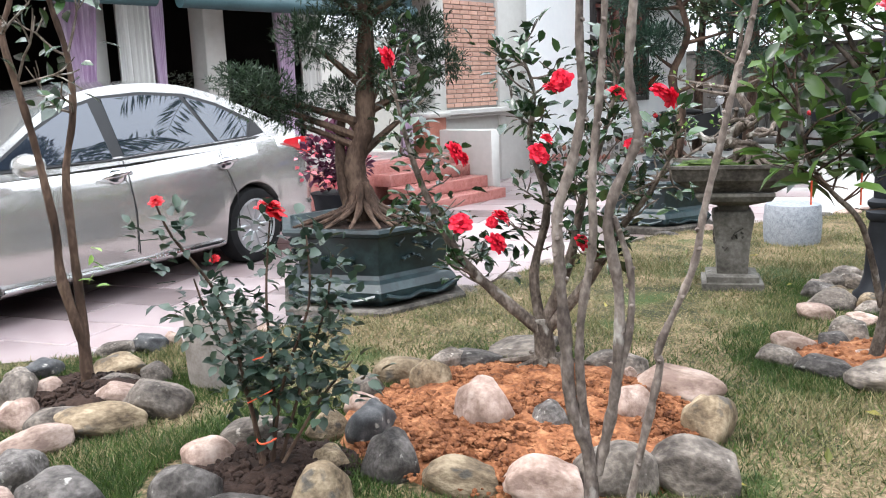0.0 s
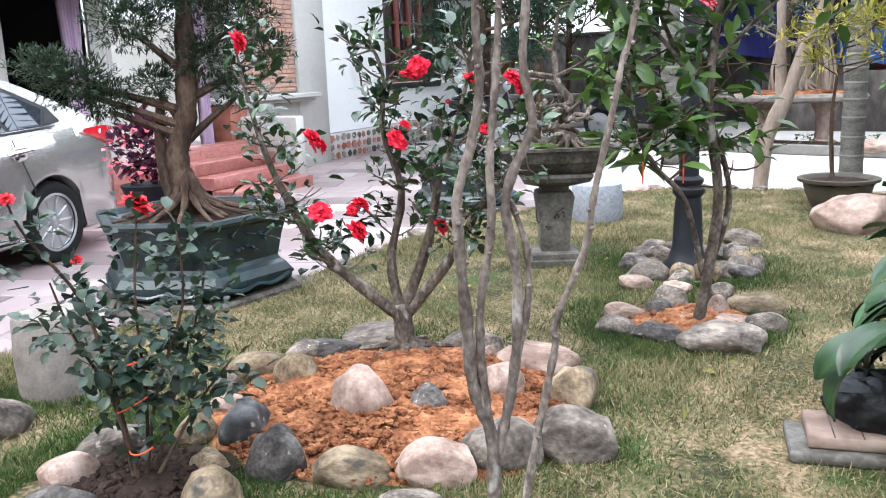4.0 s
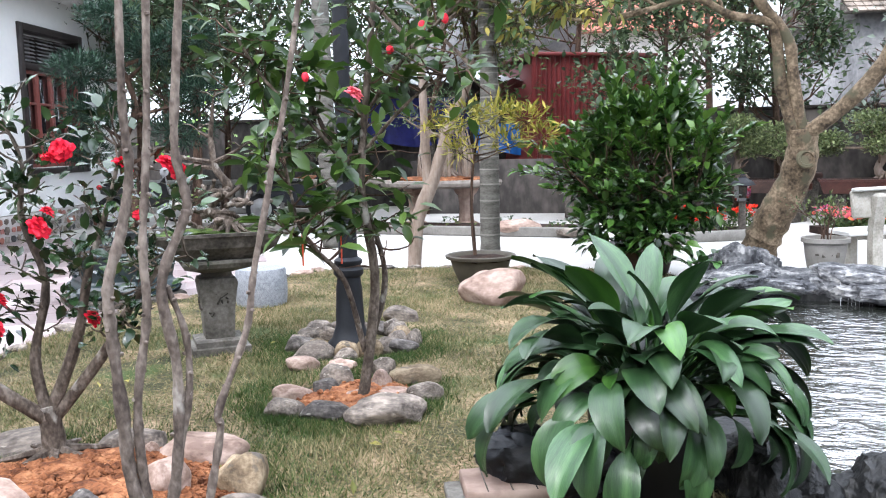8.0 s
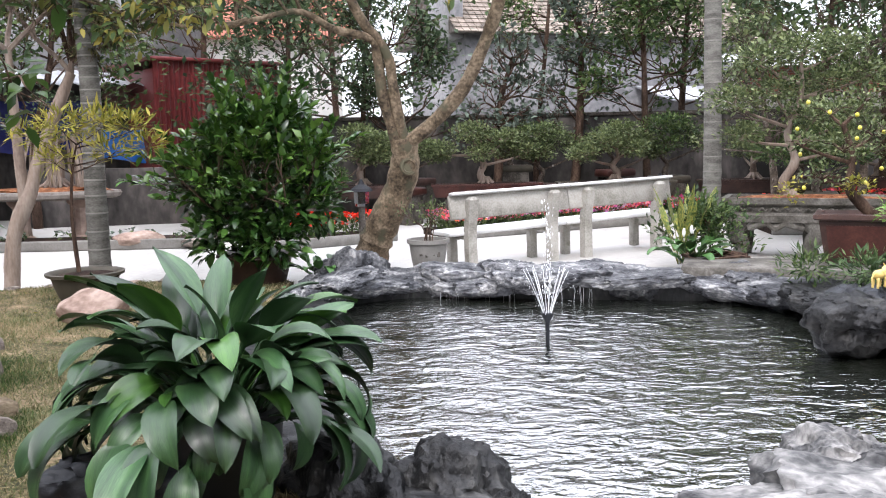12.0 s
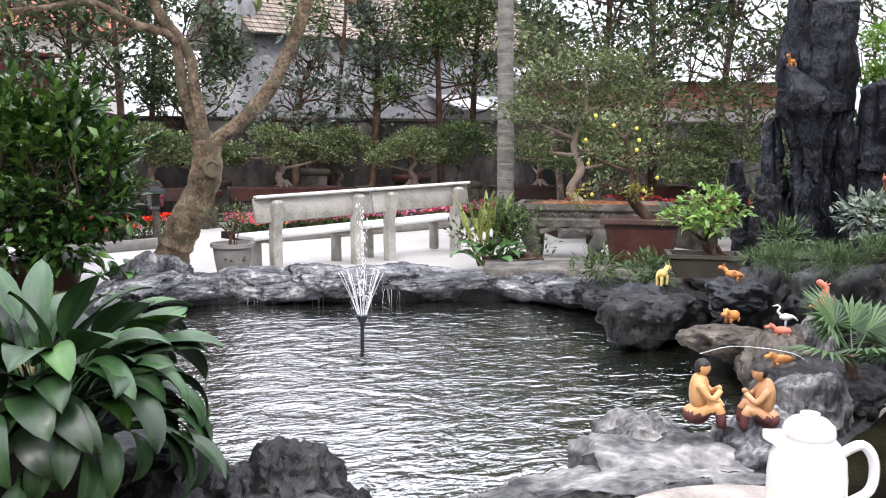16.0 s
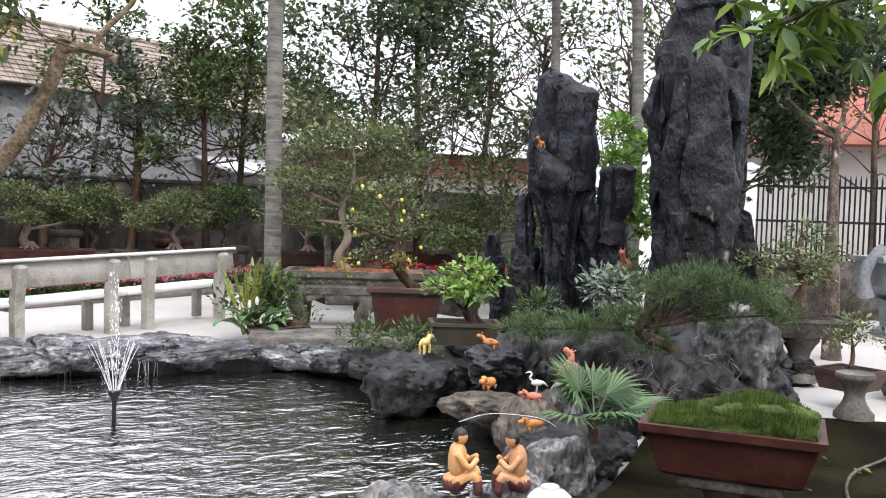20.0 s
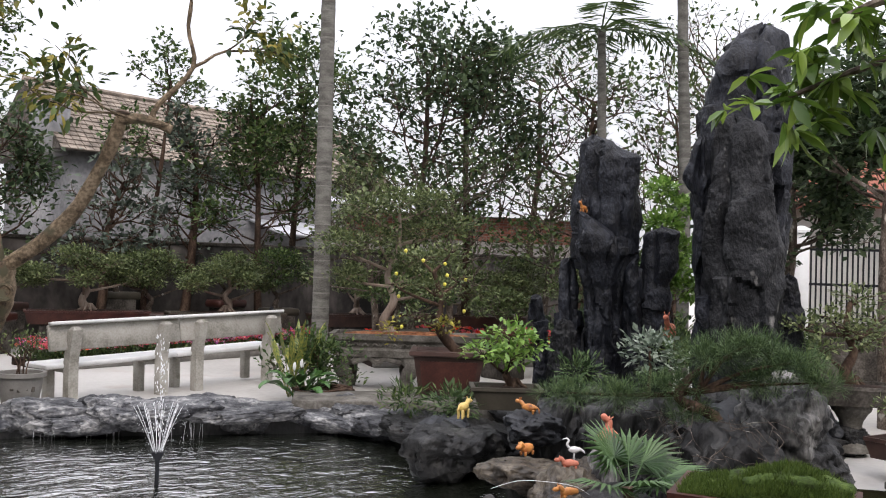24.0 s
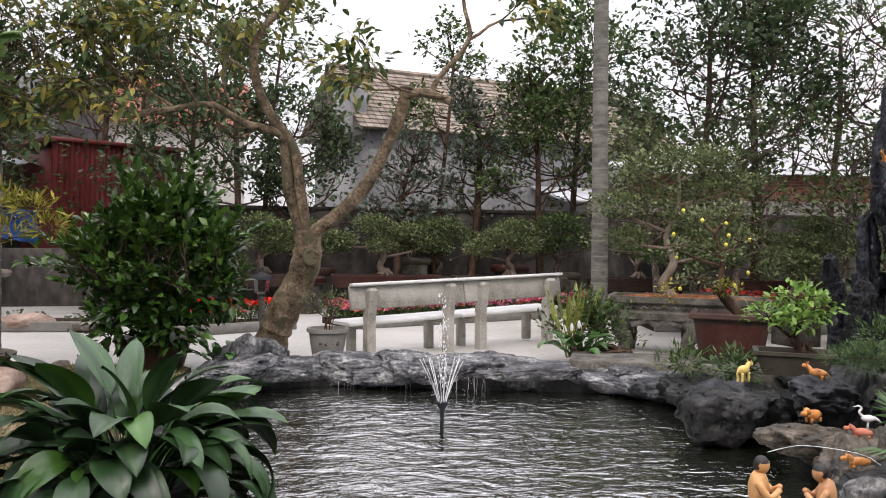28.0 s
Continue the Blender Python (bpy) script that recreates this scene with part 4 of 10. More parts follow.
def grey_house():
    root = thing("grey_house", (3.0, 22.8, 0), 14, "old grey plastered house with a weathered tile roof", "house")
    part("wall", box(Geo(), (4.6, 2.2, 2.1), (9.2, 4.4, 4.3), 0.02), PLASTER_GREY, root)
    n_rows = 15
    tilt = math.atan2(1.75, 2.35)
    g = Geo()
    for i in range(n_rows):
        y, z = -0.3 + i * 0.172, 4.16 + i * 0.128
        row = Geo()
        k = 0
        u = -0.4
        while u < 10.0:
            box(g if i > 5 else row, (u + 0.1, y, z), (0.185, 0.24, 0.03), 0.006, Euler((tilt * 0.8, 0, 0)).to_matrix())
            u += 0.2
        if i <= 5:
            g.add(row.v, row.f)
    part("roof_tiles", g, TILE_ROOF, root, "overlapping weathered clay tiles", smooth=False)
    part("roof_board", loft(Geo(), [[(x, -0.3, 4.1), (x, 2.3, 6.05), (x, 4.9, 4.1)] for x in (-0.4, 10.0)]), STONE_DARK, root, smooth=False)
    part("ridge", tube(Geo(), [(-0.4, 2.3, 6.08), (10.0, 2.3, 6.08)], [0.1, 0.1], 8), TILE_ROOF, root)
    g = Geo()
    box(g, (6.6, -0.9, 2.55), (3.2, 1.9, 0.06), 0.01, Euler((radians(14), 0, 0)).to_matrix())
    part("lean_to_roof", g, SHEET_GREY, root)
    part("chimney_block", box(Geo(), (-0.25, 0.8, 4.6), (0.5, 1.3, 1.2), 0.02), PLASTER_GREY, root, "grey parapet block at the gable")


grey_house()


def red_roof_house():
    root = thing("far_house", (-4.6, 28.5, 0), 8, "distant house under a red tile roof", "house")
    part("wall", box(Geo(), (2.2, 2.6, 2.4), (4.6, 4.6, 4.8), 0.02), PLASTER_BEIGE, root)
    g = Geo()
    for i in range(12):
        for k in range(24):
            box(g, (-0.1 + k * 0.2, -0.1 + i * 0.2, 4.8 + i * 0.14), (0.19, 0.27, 0.04), 0.006, Euler((0.6, 0, 0)).to_matrix())
    part("roof_tiles", g, TILE_RED, root, smooth=False)
    part("roof_board", loft(Geo(), [[(x, -0.25, 4.7), (x, 2.5, 6.5), (x, 5.2, 4.7)] for x in (-0.3, 4.9)]), TILE_RED, root, smooth=False)


red_roof_house()


def ribbed(root, name, u0, u1, z0, z1, material, pitch=0.1, label=""):
    n = int((u1 - u0) / pitch * 4)
    vs = []
    for i in range(n + 1):
        x = u0 + (u1 - u0) * i / n
        y = 0.02 * (1 if i % 4 in (0, 1) else -1)
        vs += [(x, y, z0), (x, y, z1)]
    back = [(x, y + 0.03, z) for x, y, z in vs]
    fs = [(2 * i, 2 * i + 2, 2 * i + 3, 2 * i + 1) for i in range(n)]
    part(name, Geo().add(vs + back, fs + [tuple(len(vs) + k for k in reversed(f)) for f in fs]), material, root, label, smooth=False)


def red_shed():
    root = thing("red_shed", (-3.6, 17.35, -0.04), 33, "dark red corrugated metal shed behind the wall", "shed")
    ribbed(root, "front_sheet", 0, 2.6, 0, 3.02, SHEET_RED)
    part("shed_body", box(Geo(), (1.3, 1.6, 1.45), (2.5, 2.9, 2.9), 0.02), SHEET_RED, root)
    part("roof_edge", box(Geo(), (1.3, 1.5, 3.05), (2.75, 3.2, 0.07), 0.01), SHEET_RED, root)


red_shed()


def grey_shed():
    root = thing("open_shed", (-9.0, 18.4, -0.04), 2, "open shed under grey corrugated sheets, hung with blue tarpaulin", "shed")
    for u in (0.2, 3.0, 5.4):
        part("post", box(Geo(), (u, 0.0, 1.3), (0.12, 0.12, 2.6), 0.01), STONE_DARK, root)
    n, vs = 64, []
    for i in range(n + 1):
        x = 5.9 * i / n
        w = 0.035 * math.sin(i * 1.57)
        vs += [(x, -0.7, 2.62 + w), (x, 2.6, 3.15 + w)]
    back = [(x, y, z - 0.012) for x, y, z in vs]
    fs = [(2 * i, 2 * i + 2, 2 * i + 3, 2 * i + 1) for i in range(n)]
    part("roof_sheet", Geo().add(vs + back, fs + [tuple(len(vs) + k for k in reversed(f)) for f in fs]), SHEET_GREY, root, "grey corrugated roof sheet")
    part("back_wall", box(Geo(), (2.9, 2.5, 1.6), (6.0, 0.15, 3.2), 0.01), OLD_WALL, root)
    part("upper_wall", box(Geo(), (3.3, 2.9, 4.0), (5.0, 0.15, 1.8), 0.01), PLASTER_GREY, root)

    def hang(u0, u1, z0, z1, mat, y=-0.05, name="tarpaulin"):
        n, vs = 24, []
        for j in range(6):
            for i in range(n):
                q = i / (n - 1)
                vs.append((u0 + (u1 - u0) * q, y + 0.06 * math.sin(q * 19 + j) + 0.03 * math.sin(q * 47), z0 + (z1 - z0) * j / 5 + 0.05 * math.sin(q * 9) * (1 - j / 5)))
        bk = [(x, yy + 0.015, z) for x, yy, z in vs]
        fs = [(j * n + i, j * n + i + 1, (j + 1) * n + i + 1, (j + 1) * n + i) for j in range(5) for i in range(n - 1)]
        part(name, Geo().add(vs + bk, fs + [tuple(len(vs) + k for k in reversed(f)) for f in fs]), mat, root, "blue tarpaulin hanging in folds", angle=180)

    hang(1.4, 3.8, 1.35, 2.35, TARP_DARK)
    hang(4.0, 5.9, 1.15, 1.75, TARP, y=-0.5)


grey_shed()


def brick_outhouse():
    root = thing("brick_outhouse", (8.6, 19.3, 0), -16, "low red brick outhouse under a pale sheet roof", "outhouse")
    part("wall", box(Geo(), (3.5, 1.2, 1.45), (7.0, 2.4, 2.9), 0.02), MORTAR, root)
    brick = mesh_of("brick", box(Geo(), (0, 0, 0), (0.205, 0.02, 0.058), 0.004), True, 30)
    for r in range(9):
        for k in range(31):
            part("brick", brick, BRICK_RED, root, m=Matrix.Translation((0.12 + k * 0.22 + (0.11 if r % 2 else 0), -0.012, 2.3 + r * 0.068)))
    n, vs = 90, []
    for i in range(n + 1):
        x = -0.3 + 7.6 * i / n
        w = 0.03 * math.sin(i * 1.57)
        vs += [(x, -0.4, 2.98 + w), (x, 2.6, 3.4 + w)]
    back = [(x, y, z - 0.012) for x, y, z in vs]
    fs = [(2 * i, 2 * i + 2, 2 * i + 3, 2 * i + 1) for i in range(n)]
    part("roof_sheet", Geo().add(vs + back, fs + [tuple(len(vs) + k for k in reversed(f)) for f in fs]), SHEET_GREY, root)


brick_outhouse()


def fence():
    a, b = Vector((11.4, 9.7, 0)), Vector((16.2, 3.4, 0))
    d = b - a
    root = thing("front_fence", (a.x, a.y, -0.04), math.degrees(math.atan2(d.y, d.x)), "dark iron railings between white posts on a low wall", "fence")
    L = d.length
    part("low_wall", box(Geo(), (L / 2, 0, 0.45), (L, 0.2, 0.9), 0.012), STONE_DARK, root, "low dark stained wall")
    for u in (0.8, 3.3, 5.8, 7.8):
        post = part("post", box(Geo(), (u, 0, 1.15), (0.24, 0.24, 2.3), 0.012), WHITE_PAINT, root, "white square post")
        part("post_cap", loft(Geo(), [[(u - r, -r, z), (u + r, -r, z), (u + r, r, z), (u - r, r, z)] for r, z in ((0.15, 2.3), (0.15, 2.35), (0.03, 2.42))]), WHITE_PAINT, post, smooth=False)
    u = 0.05
    bar = mesh_of("bar", tube(Geo(), [(0, 0, 0.85), (0, 0, 2.15), (0, 0, 2.24)], [0.015, 0.015, 0.003], 5))
    while u < L:
        part("bar", bar, BLACK_IRON, root, m=Matrix.Translation((u, 0, 0)))
        u += 0.075
    for z in (0.98, 1.5, 2.05):
        part("rail", box(Geo(), (L / 2, 0, z), (L, 0.03, 0.04), 0.004), BLACK_IRON, root)


fence()
far_gate = thing("neighbour_house", (21, 11, 0), -40, "low neighbouring house with a red roof beyond the fence", "house")
part("wall", box(Geo(), (0, 0, 1.6), (9, 5, 3.2), 0.02), PLASTER_BEIGE, far_gate)
part("roof", loft(Geo(), [[(x, -3.2, 3.1), (x, 0, 4.9), (x, 3.2, 3.1)] for x in (-4.9, 4.9)]), TILE_RED, far_gate, smooth=False)

# ---- stones ----
def river_stone(seed):
    """A water-worn stone with a few flattened sides, one metre across."""
    rng = random.Random(seed)
    g = blob(Geo(), (0, 0, 0), (0.5, 0.5, 0.5), 4, 0.2, 1.0, 11 + seed)
    cuts = [(Vector((rng.gauss(0, 1), rng.gauss(0, 1), rng.gauss(0, 0.8))).normalized(), rng.uniform(0.30, 0.42)) for _ in range(6)]
    out = []
    for p in g.v:
        q = Vector(p)
        for d, far in cuts:
            over = q.dot(d) - far
            if over > 0:
                q -= d * over * 0.82
        out.append(q)
    g.v = out
    return g


STONE_MESH = [mesh_of("stone", river_stone(k), True, 180) for k in range(9)]
STONE_LOOK = {"g": (COBBLE, "grey-tan river stone with pale lichen"), "p": (COBBLE_PINK, "smooth pinkish river stone"), "t": (COBBLE_TAN, "tan water-worn river stone"),
              "b": (COBBLE_GREY, "mottled blue-grey boulder"), "d": (COBBLE_DARK, "nearly black stone with pale patches")}
STONE_SET = {}


def bedded(x, y, w, d, h, turn, key, group, z=0.0, k=None):
    """A river stone of width, depth and height, a third of it sunk in the ground."""
    k = int(abs(x * 371 + y * 533)) % 9 if k is None else k
    mat, label = STONE_LOOK[key]
    if (k, key) not in STONE_SET:
        me = STONE_MESH[k].copy()
        me.materials.clear()
        me.materials.append(mat)
        STONE_SET[(k, key)] = me
    ob = new("river_stone", STONE_SET[(k, key)])
    tall = h * 1.5
    ob.matrix_world = Matrix.Translation((x, y, z + h - tall * 0.46)) @ pose(0, 0, 0, 6 * math.sin(x * 9), 9 * math.sin(y * 9), turn) @ Matrix.Diagonal((w * 1.06, d * 1.1, tall, 1))
    return tagged(ob, label + " bedded in the garden soil", "stone", group)


def stone(x, y, size, turn, key, group, tall=1.0, z=0.0, k=None):
    return bedded(x, y, size * 0.86, size * 0.62, size * tall * 0.34, turn, key, group, z, k)


# width, depth, height and turn of each stone
RING = ((-3.33, 2.53, 0.16, 0.12, 0.1, 58, 'g'), (-3.13, 2.38, 0.15, 0.11, 0.11, 58, 'p'), (-2.86, 2.24, 0.18, 0.16, 0.16, 58, 'd'),
     (-2.57, 2.14, 0.2, 0.14, 0.17, 57, 'b'), (-2.34, 2.26, 0.26, 0.19, 0.11, 52, 't'), (-2.11, 2.42, 0.27, 0.2, 0.14, 46, 'p'),
     (-1.98, 2.62, 0.25, 0.18, 0.17, 41, 'g'), (-1.84, 2.84, 0.31, 0.23, 0.17, 36, 'g'), (-2.03, 3.19, 0.21, 0.15, 0.17, 35, 't'),
     (-2.39, 3.47, 0.34, 0.24, 0.15, 37, 'p'), (-2.74, 3.48, 0.27, 0.2, 0.13, 41, 'g'), (-3.28, 3.42, 0.38, 0.27, 0.08, 47, 'g'),
     (-3.36, 3.01, 0.18, 0.13, 0.1, 52, 'g'), (-3.3, 3.11, 0.26, 0.19, 0.09, 51, 'b'), (-3.39, 2.75, 0.25, 0.18, 0.12, 56, 't'))
for row in RING:
    bedded(*row, "stones ringing the camellia")
MOUND = ((-3.04, 2.66, 0.17, 0.12, 0.14, 54, 't'), (-2.58, 2.57, 0.24, 0.18, 0.19, 50, 'p'), (-2.37, 2.71, 0.15, 0.1, 0.12, 46, 'b'),
     (-2.25, 3.01, 0.16, 0.14, 0.14, 40, 'p'), (-2.56, 3.36, 0.06, 0.04, 0.06, 40, 'p'))
for row in MOUND:
    bedded(*row, "stones on the clay mound", 0.06)
ROSE = ((-3.08, 1.68, 0.18, 0.13, 0.12, 69, 'p'), (-2.8, 1.49, 0.22, 0.16, 0.17, 71, 'b'), (-2.62, 1.6, 0.29, 0.21, 0.07, 67, 'b'),
     (-2.53, 1.83, 0.22, 0.16, 0.15, 62, 't'), (-2.77, 2.01, 0.14, 0.1, 0.09, 61, 't'), (-3.04, 2.15, 0.18, 0.13, 0.1, 61, 't'),
     (-3.2, 1.92, 0.25, 0.18, 0.1, 66, 'g'))
for row in ROSE:
    bedded(*row, "stones round the rose bush")
YOUNG = ((-4.68, 1.49, 0.18, 0.13, 0.09, 78, 'd'), (-4.57, 1.36, 0.16, 0.12, 0.1, 80, 'g'), (-4.3, 1.3, 0.2, 0.14, 0.15, 80, 'g'),
     (-4.3, 1.43, 0.18, 0.13, 0.11, 78, 'p'), (-4.02, 1.24, 0.19, 0.14, 0.12, 80, 'p'), (-3.85, 1.36, 0.25, 0.18, 0.11, 78, 'g'),
     (-3.73, 1.49, 0.33, 0.24, 0.12, 75, 't'), (-3.68, 1.22, 0.28, 0.2, 0.1, 79, 'p'), (-3.76, 1.74, 0.26, 0.19, 0.17, 72, 'g'),
     (-4.01, 1.66, 0.2, 0.14, 0.11, 74, 'p'))
for row in YOUNG:
    bedded(*row, "stones round the young tree")
YOUNG_BACK = ((-4.23, 1.7, 0.21, 0.15, 0.07, 74, 'g'), (-4.46, 1.79, 0.27, 0.2, 0.1, 74, 't'), (-4.21, 1.89, 0.17, 0.12, 0.1, 72, 'g'),
     (-4.79, 1.88, 0.21, 0.15, 0.08, 74, 'g'), (-4.75, 2.04, 0.18, 0.13, 0.11, 72, 'd'), (-4.78, 2.18, 0.09, 0.08, 0.08, 70, 'p'),
     (-3.07, 1.16, 0.3, 0.22, 0.15, 78, 'b'), (-3.37, 1.1, 0.2, 0.14, 0.14, 81, 'b'), (-3.13, 1.0, 0.14, 0.1, 0.12, 82, 'p'),
     (-2.04, 2.22, 0.21, 0.15, 0.06, 49, 'g'))
for row in YOUNG_BACK:
    bedded(*row, "stones round the young tree")
LAMP_FRONT = ((-2.35, 4.15, 0.18, 0.13, 0.1, 27, 'g'), (-2.13, 4.15, 0.22, 0.16, 0.1, 24, 'b'), (-1.83, 4.19, 0.37, 0.27, 0.12, 20, 'g'),
     (-2.44, 4.42, 0.2, 0.14, 0.08, 27, 'p'), (-2.3, 4.55, 0.18, 0.13, 0.09, 24, 'b'), (-2.3, 4.68, 0.2, 0.15, 0.13, 24, 'g'),
     (-1.93, 4.53, 0.21, 0.15, 0.06, 20, 'p'), (-1.75, 4.57, 0.18, 0.13, 0.09, 18, 'g'), (-1.9, 4.86, 0.27, 0.19, 0.1, 18, 't'),
     (-2.14, 4.99, 0.15, 0.1, 0.1, 20, 'g'), (-2.04, 4.68, 0.13, 0.11, 0.11, 21, 'p'), (-2.08, 4.45, 0.15, 0.11, 0.06, 22, 'p'))
for row in LAMP_FRONT:
    bedded(*row, "stones under the lamp post")
LAMP_BACK = ((-2.24, 5.56, 0.22, 0.16, 0.09, 19, 'b'), (-2.2, 5.72, 0.12, 0.11, 0.11, 18, 'g'), (-2.44, 5.98, 0.15, 0.11, 0.13, 20, 'g'),
     (-2.56, 6.5, 0.28, 0.2, 0.11, 19, 'g'), (-2.86, 5.4, 0.19, 0.13, 0.12, 26, 'b'), (-2.7, 5.24, 0.28, 0.2, 0.11, 25, 'g'),
     (-2.66, 5.0, 0.19, 0.14, 0.08, 26, 'p'), (-2.87, 5.8, 0.18, 0.13, 0.09, 24, 'g'), (-2.5, 5.27, 0.16, 0.11, 0.07, 23, 'g'),
     (-2.42, 5.48, 0.19, 0.14, 0.09, 21, 'p'), (-2.42, 5.05, 0.18, 0.13, 0.06, 23, 'p'))
for row in LAMP_BACK:
    bedded(*row, "stones under the lamp post")
rng = random.Random(21)
for i in range(14):
    a = 6.283 * (i + rng.uniform(-0.2, 0.2)) / 14
    bedded(-2.62 + 0.34 * math.cos(a), 5.68 + 0.36 * math.sin(a), rng.uniform(0.16, 0.24), 0.14, rng.uniform(0.08, 0.12), math.degrees(a) + 90, rng.choice("gbpgt"), "stones under the lamp post")
edge = [p for p in LAWN_LINE if p[0] < -3.9 and 2.6 < p[1] < 8.9] + [p for p in LAWN_LINE if -4.4 < p[0] < -1.9 and p[1] > 8.3]
for i, (x, y) in enumerate(edge):
    stone(x + 0.02, y, rng.uniform(0.2, 0.3), rng.uniform(0, 180), rng.choice("ggpb"), "kerb stones along the lawn", 0.6, -0.02, rng.randint(0, 6))


def clods(name, cx, cy, r, top, material, n, label, seed):
    """A low heap of crumbly soil."""
    rng = random.Random(seed)
    g = Geo()
    rings, seg = 14, 40
    vs = [(cx, cy, top)]
    for j in range(1, rings + 1):
        q = j / rings
        for i in range(seg):
            a = 6.283 * i / seg
            rr = r * q * (1 + 0.06 * math.sin(3 * a + seed))
            z = top * (1 - q * q) + 0.03 * noise.noise(Vector((rr * math.cos(a) * 7, rr * math.sin(a) * 7, seed))) + 0.02 * noise.noise(Vector((rr * math.cos(a) * 19, rr * math.sin(a) * 19, seed))) - (0.03 if j == rings else 0)
            vs.append((cx + rr * math.cos(a), cy + rr * math.sin(a), z + 0.006))
    fs = [(0, 1 + i, 1 + (i + 1) % seg) for i in range(seg)]
    for j in range(rings - 1):
        b = 1 + j * seg
        fs += [(b + i, b + seg + i, b + seg + (i + 1) % seg, b + (i + 1) % seg) for i in range(seg)]
    root = thing(name, (0, 0, 0), 0, label, "soil")
    part("mound", g.add(vs, fs), material, root, angle=180)
    g = Geo()
    for _ in range(n):
        a, q = rng.uniform(0, 6.283), math.sqrt(rng.random()) * 0.95
        s = 0.004 + 0.019 * rng.random() ** 2.4
        x, y = cx + r * q * math.cos(a), cy + r * q * math.sin(a)
        blob(g, (x, y, top * (1 - q * q) + 0.008), (s, s * rng.uniform(0.7, 1.2), s * 0.8), 1, 0.5, 1.5, rng.randint(0, 99))
    tagged(part("clod_litter", g, material, root, "crumbled clods", smooth=False), kind="stuff")


clods("clay_mound", -2.62, 2.82, 0.74, 0.13, SOIL_RED, 5200, "mound of crumbly orange clay under the camellia", 2)
clods("rose_soil", -2.85, 1.80, 0.34, 0.05, SOIL_DARK, 1100, "dark crumbly soil under the rose bush", 3)
clods("tree_soil", -4.22, 1.55, 0.34, 0.06, SOIL_DARK, 700, "dark soil round the young tree", 4)
clods("lamp_soil", -2.1, 4.5, 0.34, 0.05, SOIL_RED, 150, "orange soil between the stones", 5)


# ---- driveway pavers ----
drive = thing("driveway", (-7.9, 5.2, -0.04), 31.5, "driveway of dusky red and grey pavers", "driveway", kind="structure")
part("mortar_bed", box(Geo(), (0, 0, 0.004), (9.0, 13.2, 0.006), 0.001), MORTAR, drive, "pale mortar joints")
paver = mesh_of("paver", box(Geo(), (0, 0, 0), (0.892, 0.442, 0.02), 0.005), True, 30)
for j in range(29):
    for i in range(10):
        x = -4.1 + i * 0.904 + (0.452 if j % 2 else 0)
        if x < 4.1:
            part("paver", paver, PAVER, drive, m=Matrix.Translation((x, -6.35 + j * 0.454, 0.008)))


